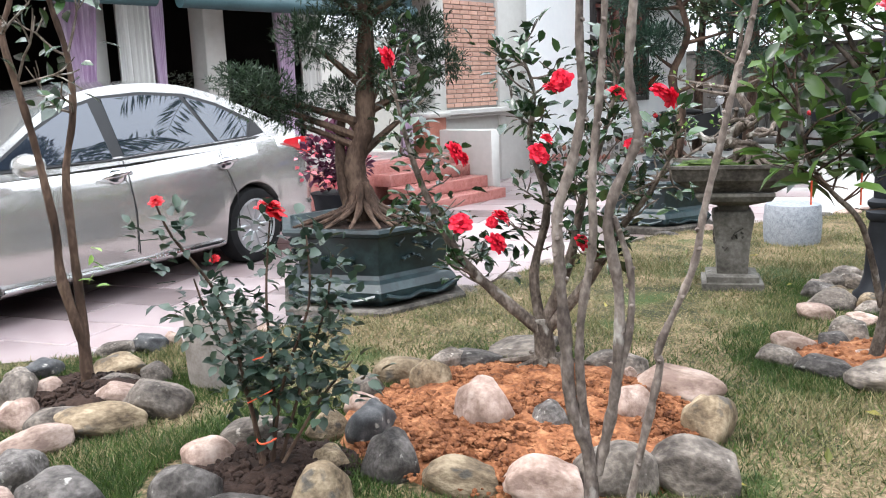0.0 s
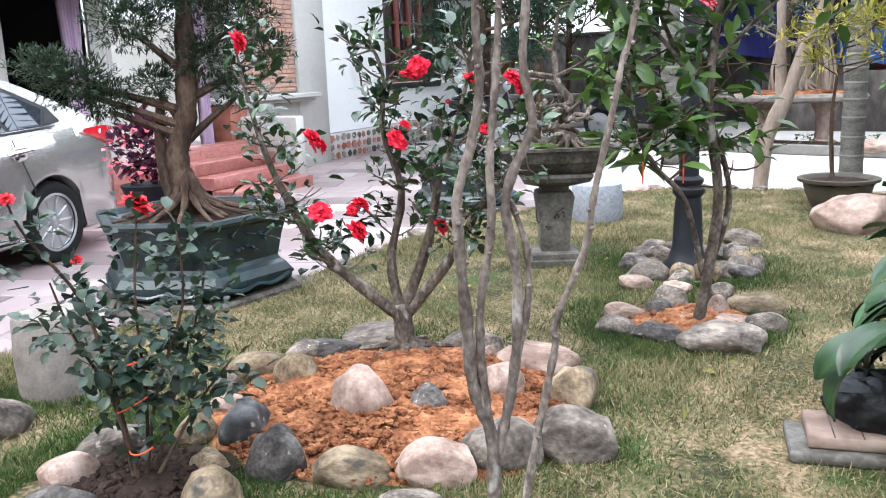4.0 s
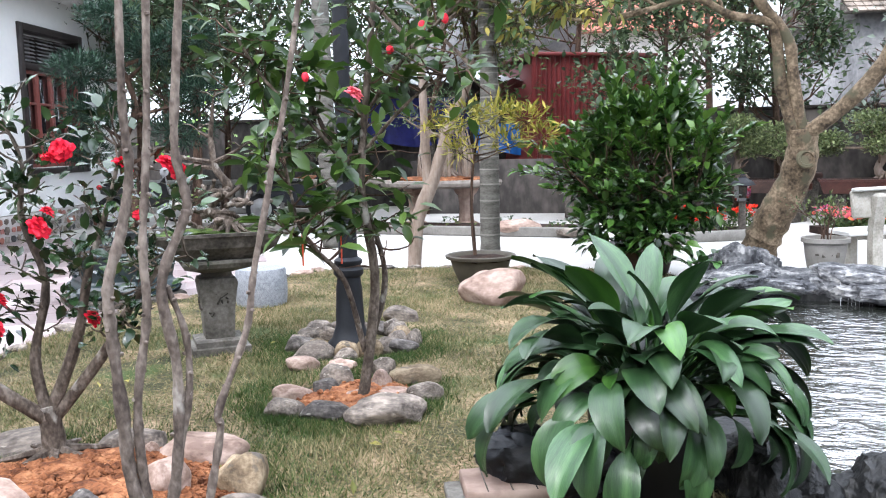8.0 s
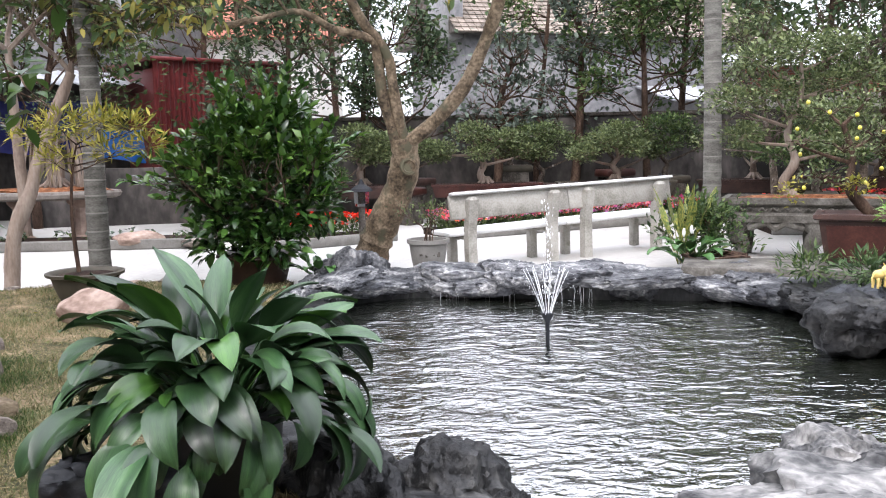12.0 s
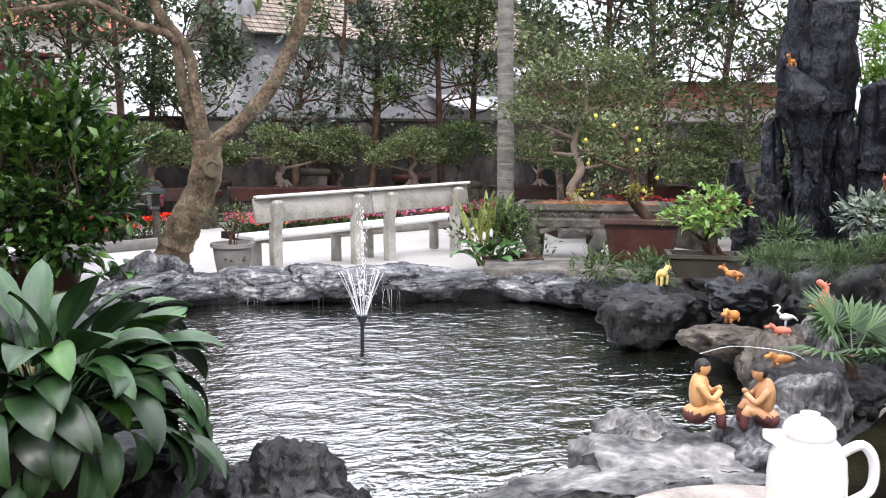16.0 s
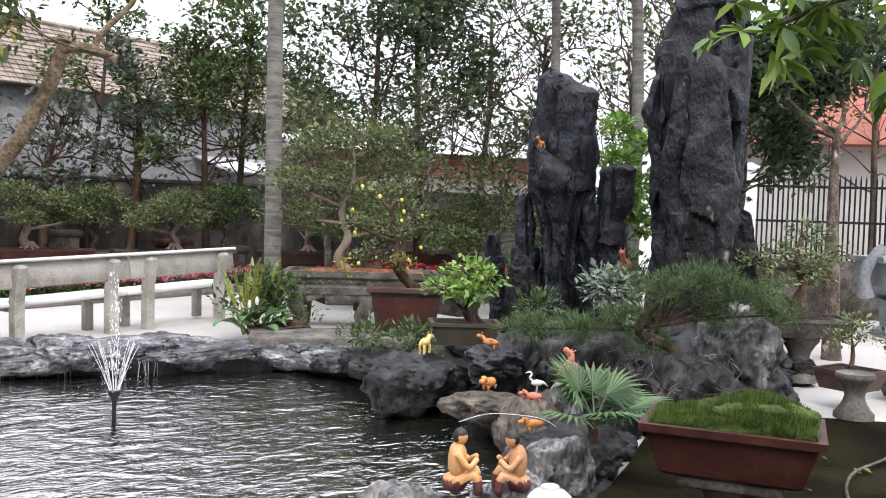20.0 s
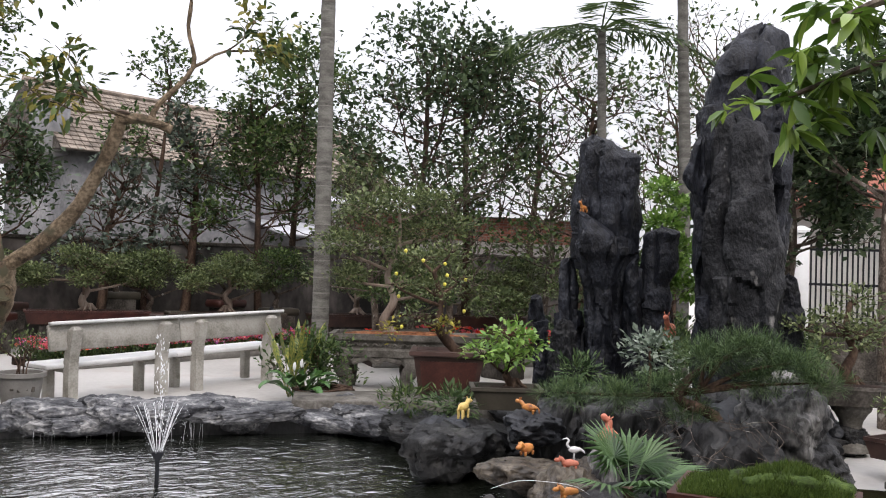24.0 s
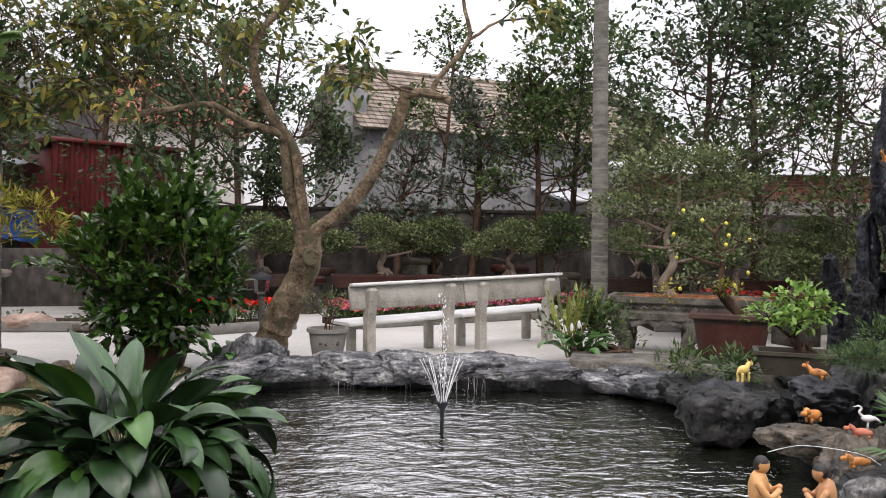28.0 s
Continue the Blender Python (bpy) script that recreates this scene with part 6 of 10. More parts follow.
def second_camellia():
    root = thing("broadleaf_camellia", (0, 0, 0), 0, "broad-leaved camellia with one pink bud beside the lamp post", "tree")
    rng = random.Random(17)
    stems = [([(-2.04, 4.41, 0.0), (-1.99, 4.43, 0.34), (-1.96, 4.44, 0.69), (-2.01, 4.42, 1.12), (-1.97, 4.44, 1.63), (-1.93, 4.45, 2.03), (-1.9, 4.45, 2.5)], 0.042, 0.014),
             ([(-2.02, 4.42, 0.28), (-2.07, 4.32, 0.65), (-2.15, 4.20, 0.81), (-2.20, 4.09, 0.96), (-2.21, 4.00, 1.23)], 0.022, 0.008),
             ([(-2.00, 4.43, 0.30), (-1.94, 4.51, 0.57), (-1.97, 4.55, 0.80), (-2.12, 4.54, 1.21), (-2.29, 4.52, 1.50), (-2.4, 4.5, 1.9)], 0.024, 0.010),
             ([(-2.00, 4.42, 1.1), (-2.2, 4.35, 1.4), (-2.45, 4.3, 1.65), (-2.6, 4.2, 1.95)], 0.018, 0.008),
             ([(-1.97, 4.44, 1.5), (-1.75, 4.4, 1.75), (-1.5, 4.35, 1.95), (-1.3, 4.3, 2.1)], 0.016, 0.007),
             ([(-1.99, 4.43, 1.3), (-1.8, 4.4, 1.48), (-1.6, 4.35, 1.62), (-1.42, 4.3, 1.66)], 0.014, 0.006),
             ([(-2.01, 4.42, 1.0), (-2.2, 4.4, 1.15), (-2.4, 4.38, 1.38), (-2.52, 4.35, 1.66)], 0.014, 0.006)]
    tips, tw = [], Geo()
    for i, (pts, a, b) in enumerate(stems):
        part("limb", limb(Geo(), pts, a * 0.72, b * 0.8, 9, 4, 0.1, i), BARK, root)
        line = smooth_line(pts, 3)
        for p in line[(8 if i == 0 else 5):]:
            for _ in range(2):
                grow(tw, rng, p, (rng.gauss(0, 1), rng.gauss(0, 1), rng.gauss(0.3, 0.5)), 0.16, 0.006, 1, tips, 0.5, 0.1, (1, 2), 4)
    part("twigwork", tw, BARK_DARK, root)
    part("crown", leafset(Geo(), rng, [t for t in leaf_cluster(rng, tips, 2, 0.035) if t[0][2] > 0.85 and rng.random() < 0.62], 0.125, 0.058, spread=0.6, lift=-0.1, fine=True), LEAF_MAGNOLIA, root, "broad glossy leaves", angle=180)
    flower(root, (-1.93, 4.17, 1.56), PETAL_PINK, 0.85, 3, "pink_bud", "opening pink bud")
    for i, p in enumerate(((-1.79, 4.29, 1.77), (-2.16, 4.14, 1.65), (-1.6, 4.2, 1.86), (-1.52, 4.3, 1.9))):
        part("bud", blob(Geo(), p, (0.018, 0.018, 0.024), 2, 0.1), PETAL_RED, root, "small closed red bud")
    for p in ((-2.2, 4.12, 0.92), (-2.1, 4.35, 0.9)):
        part("ribbon", tube(Geo(), [p, (p[0], p[1], p[2] - 0.16)], [0.004, 0.004], 4), RIBBON, root, "thin red tie")


second_camellia()


def lamp_post():
    root = thing("lamp_post", (-2.58, 5.56, 0.0), 0, "black fluted cast-iron lamp post standing among stones", "lamp post")
    part("base", lathe(Geo(), [(0.15, 0.0), (0.15, 0.05), (0.12, 0.08), (0.095, 0.16), (0.085, 0.40), (0.075, 0.48)], 20), BLACK_IRON, root)
    part("collar", lathe(Geo(), [(0.08, 0.48), (0.098, 0.50), (0.098, 0.53), (0.075, 0.55), (0.092, 0.57), (0.092, 0.59), (0.065, 0.61)], 20), BLACK_IRON, root, "ringed collar")
    part("shaft", lathe(Geo(), [(0.062, 0.61), (0.055, 1.2), (0.048, 2.3), (0.045, 2.9)], 16), BLACK_IRON, root)
    part("upper_collar", lathe(Geo(), [(0.05, 2.9), (0.075, 2.93), (0.05, 2.98), (0.09, 3.05)], 16), BLACK_IRON, root)
    part("globe", blob(Geo(), (0, 0, 3.22), (0.17, 0.17, 0.18), 3, 0.0), WHITE_ENAMEL, root, "white glass globe")


lamp_post()


# ---- planters, pedestals, seats ----
def hex_planter(at, turn, label, s=1.0, squash=1.0):
    root = thing("glazed_planter", at, turn, label, "planter", "hexagonal glazed planters")
    part("slab", lathe(Geo(), [(0.66 * s, 0.0), (0.66 * s, 0.06), (0.64 * s, 0.075)], 6, squash=squash), STONE_DARK, root, "dark stone slab", smooth=False)
    prof = [(0.50, 0.075), (0.56, 0.085), (0.60, 0.12), (0.605, 0.17), (0.57, 0.215), (0.535, 0.235), (0.52, 0.26), (0.555, 0.40), (0.59, 0.50), (0.635, 0.515), (0.645, 0.535), (0.635, 0.555), (0.58, 0.555), (0.56, 0.52), (0.5, 0.50)]
    part("pot", lathe(Geo(), [(r * s, z * s) for r, z in prof], 6, squash=squash), GLAZE, root, "blue-green glazed pot", smooth=False)
    soil = Geo()
    blob(soil, (0, 0, 0.49 * s), (0.5 * s, 0.5 * s * squash, 0.05), 3, 0.2, 3, 4)
    part("soil", soil, SOIL_DARK, root)
    rng = random.Random(3)
    for f in range(6):
        a0, a1 = math.radians(60 * f), math.radians(60 * f + 60)
        mid = lambda q, r, z: (r * s * ((1 - q) * math.cos(a0) + q * math.cos(a1)), r * s * squash * ((1 - q) * math.sin(a0) + q * math.sin(a1)), z * s)  # noqa: E731
        g = Geo()
        for k in range(9):
            q, z = rng.uniform(0.25, 0.75), rng.uniform(0.31, 0.45)
            tube(g, [mid(q, 0.547 + (z - 0.3) * 0.25, z), mid(q + rng.uniform(-0.12, 0.12), 0.552 + (z - 0.3) * 0.25, z + rng.uniform(-0.03, 0.04))], [0.006, 0.003], 4)
            blob(g, mid(q, 0.55 + (z - 0.3) * 0.25, z), (0.018, 0.018, 0.014), 1, 0.3)
        part("reliefwork", g, GLAZE, root, "raised flower relief")
        g = Geo()
        limb(g, [mid(0.06, 0.612, 0.15), mid(0.3, 0.617, 0.115), mid(0.5, 0.617, 0.135), mid(0.7, 0.617, 0.115), mid(0.94, 0.612, 0.15)], 0.014 * s, 0.014 * s, 6)
        part("apron", g, GLAZE, root, "moulded scrolled apron")
    return root


hex_planter((-5.0, 3.62, -0.04), 33, "large blue-green hexagonal glazed planter holding a podocarpus", 1.0)
hex_planter((-5.42, 7.02, -0.03), 20, "blue-green hexagonal planter at the lawn edge", 0.86)


def podocarpus():
    root = thing("podocarpus_bonsai", (0, 0, 0), 0, "old podocarpus with flared roots and cloud-pruned needle pads", "bonsai tree")
    rng = random.Random(14)
    g = Geo()
    limb(g, [(-4.98, 3.60, 0.40), (-4.99, 3.58, 0.62), (-5.03, 3.56, 0.85), (-4.98, 3.62, 1.09), (-4.97, 3.64, 1.43), (-4.95, 3.66, 1.88), (-4.98, 3.64, 2.4)], 0.082, 0.045, 12, 6, 0.16, 6)
    limb(g, [(-5.02, 3.54, 0.45), (-5.07, 3.50, 0.7), (-5.10, 3.50, 0.95), (-5.08, 3.52, 1.2)], 0.05, 0.03, 9, 4, 0.1, 7)
    part("trunk", g, BARK_DARK, root, "rough red-brown trunk")
    for k in range(20):
        a = 6.283 * k / 20 + 0.2 + 0.15 * math.sin(k * 5.0)
        c, s, q = math.cos(a), math.sin(a), 0.24 + 0.12 * abs(math.sin(k * 2.3))
        part("root", limb(Geo(), [(-4.99 + c * 0.04, 3.58 + s * 0.04, 0.70 + 0.06 * math.sin(k * 3.1)), (-4.99 + c * 0.11, 3.58 + s * 0.11, 0.59), (-4.99 + c * q * 0.75, 3.58 + s * q * 0.75, 0.535), (-4.99 + c * q * 1.3, 3.58 + s * q * 1.3, 0.49)], 0.030, 0.009, 7, 4, 0.25, k), BARK_DARK, root)
    pads = [(-5.29, 3.10, 1.32, 0.26), (-5.13, 3.40, 1.66, 0.30), (-4.98, 3.65, 1.86, 0.34), (-4.80, 3.93, 1.68, 0.28), (-4.70, 4.05, 1.48, 0.20), (-5.08, 3.50, 1.30, 0.18),
            (-5.22, 3.25, 1.20, 0.20), (-4.92, 3.72, 1.43, 0.24), (-5.40, 2.98, 1.42, 0.2), (-4.95, 3.66, 2.3, 0.45), (-5.25, 3.4, 2.1, 0.3), (-4.65, 3.95, 2.05, 0.3), (-4.78, 3.85, 1.25, 0.16)]
    leaves, br = Geo(), Geo()
    for x, y, z, r in pads:
        start = Vector((-4.98, 3.62, max(0.95, z - 0.3)))
        limb(br, [start, start.lerp(Vector((x, y, z - 0.1)), 0.6) + Vector((0, 0, 0.03)), (x, y, z - 0.06)], 0.03, 0.012, 6, 3, 0.1)
        pts = cloud(rng, (x, y, z), (r, r, r * 0.62), int(84 * (r / 0.1) ** 2), 0.25)
        for p, d in pts:
            for _ in range(4):
                leafset(leaves, rng, [(p, d)], 0.048, 0.009, spread=0.75, lift=0.25)
    part("branchwork", br, BARK_DARK, root)
    part("needle_mass", leaves, LEAF_PODO, root, "dense narrow grey-green needles", smooth=False)


podocarpus()


def bonsai(name, at, label, seed, trunk, pads, material, leaf=(0.035, 0.02), density=14, bark=BARK, thick=0.05, category="bonsai tree", fine=False, roots=6, turn=0, group=""):
    """A small trained tree: trunk line, branches and pads of leaves in its own coordinates."""
    root = thing(name, at, turn, label, category, group)
    rng = random.Random(seed)
    g = Geo()
    limb(g, trunk, thick, thick * 0.35, 9, 4, 0.12, seed)
    part("trunk", g, bark, root)
    base = Vector(trunk[0])
    g = Geo()
    for k in range(roots):
        a = 6.283 * k / max(1, roots) + seed
        c, s = math.cos(a) * thick, math.sin(a) * thick
        limb(g, [base + Vector((c * 0.5, s * 0.5, thick * 1.6)), base + Vector((c * 1.6, s * 1.6, thick * 0.5)), base + Vector((c * 2.8, s * 2.8, 0.0))], thick * 0.45, thick * 0.16, 6, 3)
    if roots:
        part("rootwork", g, bark, root, "exposed spreading roots")
    line = smooth_line(trunk, 5)
    br, lv = Geo(), Geo()
    for x, y, z, r in pads:
        c = Vector((x, y, z))
        s = min(line, key=lambda p: (p - c).length + 0.6 * abs(p.z - c.z + r))
        limb(br, [s, s.lerp(c, 0.55) + Vector((0, 0, -r * 0.15)), c - Vector((0, 0, r * 0.2))], thick * 0.38, thick * 0.12, 6, 3, 0.12, seed)
        for k in range(5):
            a = 6.283 * k / 5 + seed
            e = c + Vector((math.cos(a) * r * 0.7, math.sin(a) * r * 0.7, r * 0.05))
            tube(br, [c - Vector((0, 0, r * 0.2)), c.lerp(e, 0.5), e], [thick * 0.12, thick * 0.08, thick * 0.04], 4)
        leafset(lv, rng, cloud(rng, (x, y, z), (r, r, r * 0.5), int(density * (r / 0.1) ** 2), 0.3), leaf[0], leaf[1], spread=0.8, lift=0.3, fine=fine)
    part("branchwork", br, bark, root)
    part("foliage", lv, material, root, smooth=fine, angle=180)
    return root


def pedestal(at, turn, s, label, top=0.62):
    root = thing("stone_pedestal", at, turn, label, "pedestal")

    def sq(r, z):
        return [(-r, -r, z), (r, -r, z), (r, r, z), (-r, r, z)]

    part("foot", loft(Geo(), [sq(0.20 * s, 0.0), sq(0.20 * s, 0.045), sq(0.17 * s, 0.05), sq(0.17 * s, 0.085), sq(0.13 * s, 0.095)]), STONE_CARVED, root, smooth=False)
    part("shaft", loft(Geo(), [sq(0.100 * s, 0.095), sq(0.112 * s, 0.30), sq(0.135 * s, 0.46), sq(0.125 * s, 0.49), sq(0.095 * s, 0.50), sq(0.10 * s, 0.53)]), STONE_CARVED, root, "tapered carved shaft", smooth=False)
    part("capital", loft(Geo(), [sq(0.10 * s, 0.53), sq(0.23 * s, 0.57), sq(0.25 * s, 0.60), sq(0.25 * s, top)]), STONE_CARVED, root, smooth=False)
    rng = random.Random(2)
    for f in range(4):
        rot = Matrix.Rotation(radians(90 * f), 3, "Z")
        g = Geo()
        for _ in range(8):
            p = Vector((rng.uniform(-0.07, 0.07) * s, -0.118 * s, rng.uniform(0.27, 0.40)))
            q = p + Vector((rng.uniform(-0.05, 0.05), 0, rng.uniform(-0.04, 0.05)))
            tube(g, [rot @ p, rot @ q], [0.009, 0.005], 5)
        part("carved_work", g, STONE_DARK, root, "carved leaf relief")
    return root


MOSS_GREEN = surface("green_moss", [(0.02, 0.03, 0.008), (0.045, 0.075, 0.016), (0.09, 0.13, 0.03)], 0.95, 14, 70, 1.0, 0.02)
pedestal((-3.44, 5.36, 0.0), 38, 0.92, "weathered carved stone pedestal carrying a tray bonsai")
tray = thing("stone_tray", (-3.44, 5.36, 0.622), 38, "dark rectangular stone bonsai tray", "tray")
part("body", loft(Geo(), [[(-a, -b, z), (a, -b, z), (a, b, z), (-a, b, z)] for a, b, z in ((0.24, 0.18, 0.0), (0.36, 0.26, 0.08), (0.39, 0.285, 0.15), (0.40, 0.295, 0.155), (0.40, 0.295, 0.175), (0.37, 0.265, 0.175), (0.36, 0.255, 0.14))]), STONE_DARK, tray, smooth=False)
part("moss", blob(Geo(), (0, 0, 0.15), (0.345, 0.24, 0.035), 4, 0.45, 3, 8), MOSS_GREEN, tray, "bright green moss", angle=180)
drift = bonsai("driftwood_bonsai", (-3.44, 5.36, 0.78), "gnarled grey-brown bonsai with sparse leaves in a stone tray", 3,
               [(0.12, 0.0, 0.0), (0.05, 0.02, 0.10), (-0.05, 0.0, 0.16), (0.04, 0.03, 0.24), (0.12, 0.02, 0.30), (0.04, 0.0, 0.42), (0.0, 0.02, 0.62)],
               [(-0.3, 0, 0.5, 0.14), (0.22, 0.02, 0.58, 0.14), (-0.08, 0, 0.70, 0.15), (-0.5, 0.1, 0.56, 0.12), (0.05, 0, 0.9, 0.13)], LEAF_BRIGHT, (0.035, 0.02), 5, BARK, 0.05, roots=9)
rng = random.Random(33)
for k in range(13):
    p = Vector((rng.uniform(-0.08, 0.16), rng.uniform(-0.06, 0.06), 0.02 + 0.022 * k))
    pts = [p]
    a = rng.uniform(0, 6.283)
    for _ in range(5):
        a += rng.uniform(-1.4, 1.4)
        pts.append(pts[-1] + Vector((0.05 * math.cos(a), 0.04 * math.sin(a), rng.uniform(-0.03, 0.04))))
    part("snag", limb(Geo(), pts, 0.036 - 0.002 * k, 0.012, 7, 4, 0.35, k), BARK, drift, "twisted dead snag")


def drum_seat(at, r, h, mat, label):
    root = thing("drum_seat", at, 0, label, "stone seat", "stone drum seats")
    part("drum", lathe(Geo(), [(r * 0.97, 0), (r, 0.03), (r * 1.03, h * 0.5), (r * 0.99, h - 0.02), (r * 0.95, h)], 32), mat, root)
    return root


drum_seat((-3.98, 6.95, 0), 0.215, 0.31, GRANITE, "speckled blue-grey granite drum seat on the lawn")
drum_seat((-3.99, 2.14, 0), 0.165, 0.36, GRANITE_WARM, "worn beige granite drum seat beside the rose bush")
part("worn_top", lathe(Geo(), [(0.152, 0.0), (0.152, 0.006)], 28, (-3.99, 2.14, 0.36)), GRANITE_WARM, bpy.data.objects["drum_seat.001"], m=Matrix.Translation((3.99, -2.14, 0.0)))


def basin():
    root = thing("clay_basin", (-2.39, 8.3, 0.0), 0, "wide olive-grey clay basin planted with a yellow-leaved shrub", "planter")
    part("bowl", lathe(Geo(), [(0.19, 0.0), (0.21, 0.025), (0.26, 0.14), (0.29, 0.24), (0.33, 0.25), (0.335, 0.275), (0.315, 0.282), (0.28, 0.268), (0.26, 0.23)], 36), POT_OLIVE, root)
    part("soil", blob(Geo(), (0, 0, 0.235), (0.27, 0.27, 0.035), 3, 0.2, 3, 2), SOIL_DARK, root)


basin()
bonsai("yellow_shrub", (-2.39, 8.3, 0.24), "multi-stemmed shrub with a flat crown of narrow yellow-green leaves", 7,
       [(-0.05, 0, 0), (-0.08, 0, 0.5), (-0.06, 0.02, 0.9), (0.0, 0, 1.15)],
       [(-0.32, 0, 1.22, 0.24), (-0.08, -0.1, 1.32, 0.26), (0.22, 0, 1.34, 0.26), (0.45, 0.05, 1.30, 0.24), (0.60, 0, 1.15, 0.18), (-0.15, -0.1, 1.02, 0.18), (0.3, -0.1, 1.08, 0.2)],
       LEAF_MING, (0.12, 0.022), 22, BARK_DARK, 0.022, "shrub", roots=0)
bedded(-2.06, 7.42, 0.60, 0.44, 0.26, 13, "p", "large garden rocks", 0.0, 2)


def leaning_trunk():
    root = thing("bare_trunk", (0, 0, 0), 0, "bare forked pinkish-grey trunk leaning over the path", "tree")
    part("trunk", limb(Geo(), [(-3.39, 9.29, -0.03), (-3.34, 9.31, 0.51), (-3.18, 9.36, 0.93), (-3.03, 9.41, 1.41), (-2.91, 9.44, 1.71), (-2.75, 9.5, 2.1)], 0.085, 0.05, 12, 4, 0.12, 4), BARK_PALE, root)
    part("fork", limb(Geo(), [(-3.23, 9.35, 0.82), (-3.25, 9.34, 1.36), (-3.26, 9.34, 1.78), (-3.27, 9.33, 2.3)], 0.052, 0.035, 10, 4, 0.12, 5), BARK_PALE, root)
    rng = random.Random(4)
    tips, g = [], Geo()
    for p in ((-2.75, 9.5, 2.1), (-3.27, 9.33, 2.3)):
        for _ in range(3):
            grow(g, rng, p, (rng.gauss(0, 0.6), rng.gauss(0, 0.6), 1), 0.5, 0.03, 3, tips)
    part("branchwork", g, BARK_PALE, root)
    part("crown", leafset(Geo(), rng, leaf_cluster(rng, tips, 3, 0.09), 0.10, 0.045), LEAF_TREE, root, smooth=False)
    drape, twigs = Geo(), Geo()
    for x, y, z, r in ((-2.9, 9.4, 2.75, 0.5), (-2.3, 9.3, 2.6, 0.5), (-1.75, 9.3, 2.75, 0.45), (-1.2, 9.3, 2.95, 0.45), (-2.4, 9.4, 3.2, 0.6), (-1.7, 9.4, 3.4, 0.5), (-3.1, 9.4, 3.3, 0.6), (-2.6, 9.4, 3.9, 0.6), (-2.5, 9.3, 2.3, 0.3)):
        limb(twigs, [(-2.75, 9.5, 2.2), ((x - 2.75) / 2, 9.45, (z + 2.2) / 2 + 0.2), (x, y, z)], 0.02, 0.005, 6, 4, 0.15)
        for p, d in cloud(rng, (x, y, z), (r, r * 0.7, r * 0.6), int(240 * r), 0.1):
            tube(twigs, [p, Vector(p) + Vector((rng.gauss(0, 0.05), rng.gauss(0, 0.05), -0.12))], [0.003, 0.0015], 3)
            leafset(drape, rng, [(p, Vector((d.x, d.y, -0.4)))] * 5, 0.075, 0.022, spread=0.6, lift=-0.35)
    part("drooping_twigwork", twigs, BARK_DARK, root)
    part("drooping_foliage", drape, LEAF_OLIVE, root, "fine olive-brown drooping leaves", smooth=False)


leaning_trunk()


def palm(name, pts, r, label, fronds=0):
    root = thing(name, (0, 0, 0), 0, label, "palm tree", "areca palms")
    line = smooth_line(pts, 14)
    g = Geo()
    tube(g, line, [r * (1.0 if i % 2 else 1.045) * (1 - 0.25 * i / len(line)) for i in range(len(line))], 14)
    part("trunk", g, PALM, root, "grey trunk ringed with leaf scars", angle=180)
    g = Geo()
    for i in range(2, len(line) - 1, 2):
        d = (line[i + 1] - line[i]).normalized()
        tube(g, [line[i] - d * 0.008, line[i] + d * 0.008], [r * 1.05 * (1 - 0.25 * i / len(line))] * 2, 14)
    part("scar_ringing", g, POT_GREY, root, "pale raised rings")
    rng = random.Random(6)
    top = line[-1]
    for k in range(fronds):
        a, b = 6.283 * k / fronds + 0.3, rng.uniform(0.1, 0.9)
        d = Vector((math.cos(a), math.sin(a), b))
        g = Geo()
        rib = [top + d * (s * 1.7) + Vector((0, 0, -0.9 * s * s)) for s in (0, 0.25, 0.5, 0.75, 1.0)]
        rib = smooth_line(rib, 4)
        tube(g, rib, [0.018 * (1 - 0.8 * i / len(rib)) for i in range(len(rib))], 4)
        for i, p in enumerate(rib[2:]):
            side = d.cross(Vector((0, 0, 1))).normalized()
            for s in (1, -1):
                leafset(g, rng, [(p, side * s * 1.2 + d * 0.5 + Vector((0, 0, -0.4)))] * 3, 0.5, 0.035, spread=0.12, lift=-0.2)
        part("frond", g, LEAF_TREE, root, smooth=False)
    return root


palm("areca_palm", [(-2.53, 9.28, -0.03), (-2.53, 9.28, 1.05), (-2.52, 9.29, 1.92), (-2.54, 9.28, 2.9), (-2.56, 9.28, 5.5)], 0.105, "areca palm with a grey ringed trunk behind the basin", 9)
palm("areca_palm", [(4.74, 11.55, -0.03), (4.76, 11.56, 0.9), (4.74, 11.57, 2.6), (4.72, 11.58, 4.7), (4.70, 11.6, 7.5)], 0.125, "areca palm with a grey ringed trunk beside the benches", 9)
palm("areca_palm", [(9.14, 10.7, -0.03), (9.12, 10.7, 3.0), (9.08, 10.75, 5.4)], 0.085, "slim areca palm behind the rock garden", 10)
palm("areca_palm", [(10.05, 9.8, -0.03), (10.03, 9.8, 3.0), (9.97, 9.85, 5.0), (9.9, 9.9, 8.0)], 0.10, "tall areca palm behind the rock garden", 9)
palm("areca_palm", [(-5.2, 11.2, -0.03), (-5.25, 11.2, 2.5), (-5.3, 11.2, 6.0)], 0.13, "pale areca palm beside the house", 8)


# a brighter leaf colour for the outer sprigs than for the core
LEAF_CITRUS_BRIGHT = foliage("bright_citrus_leaves", [(0.0252, 0.072, 0.0128), (0.0588, 0.136, 0.024), (0.126, 0.224, 0.04)], 0.25, 0.22, 0.7)


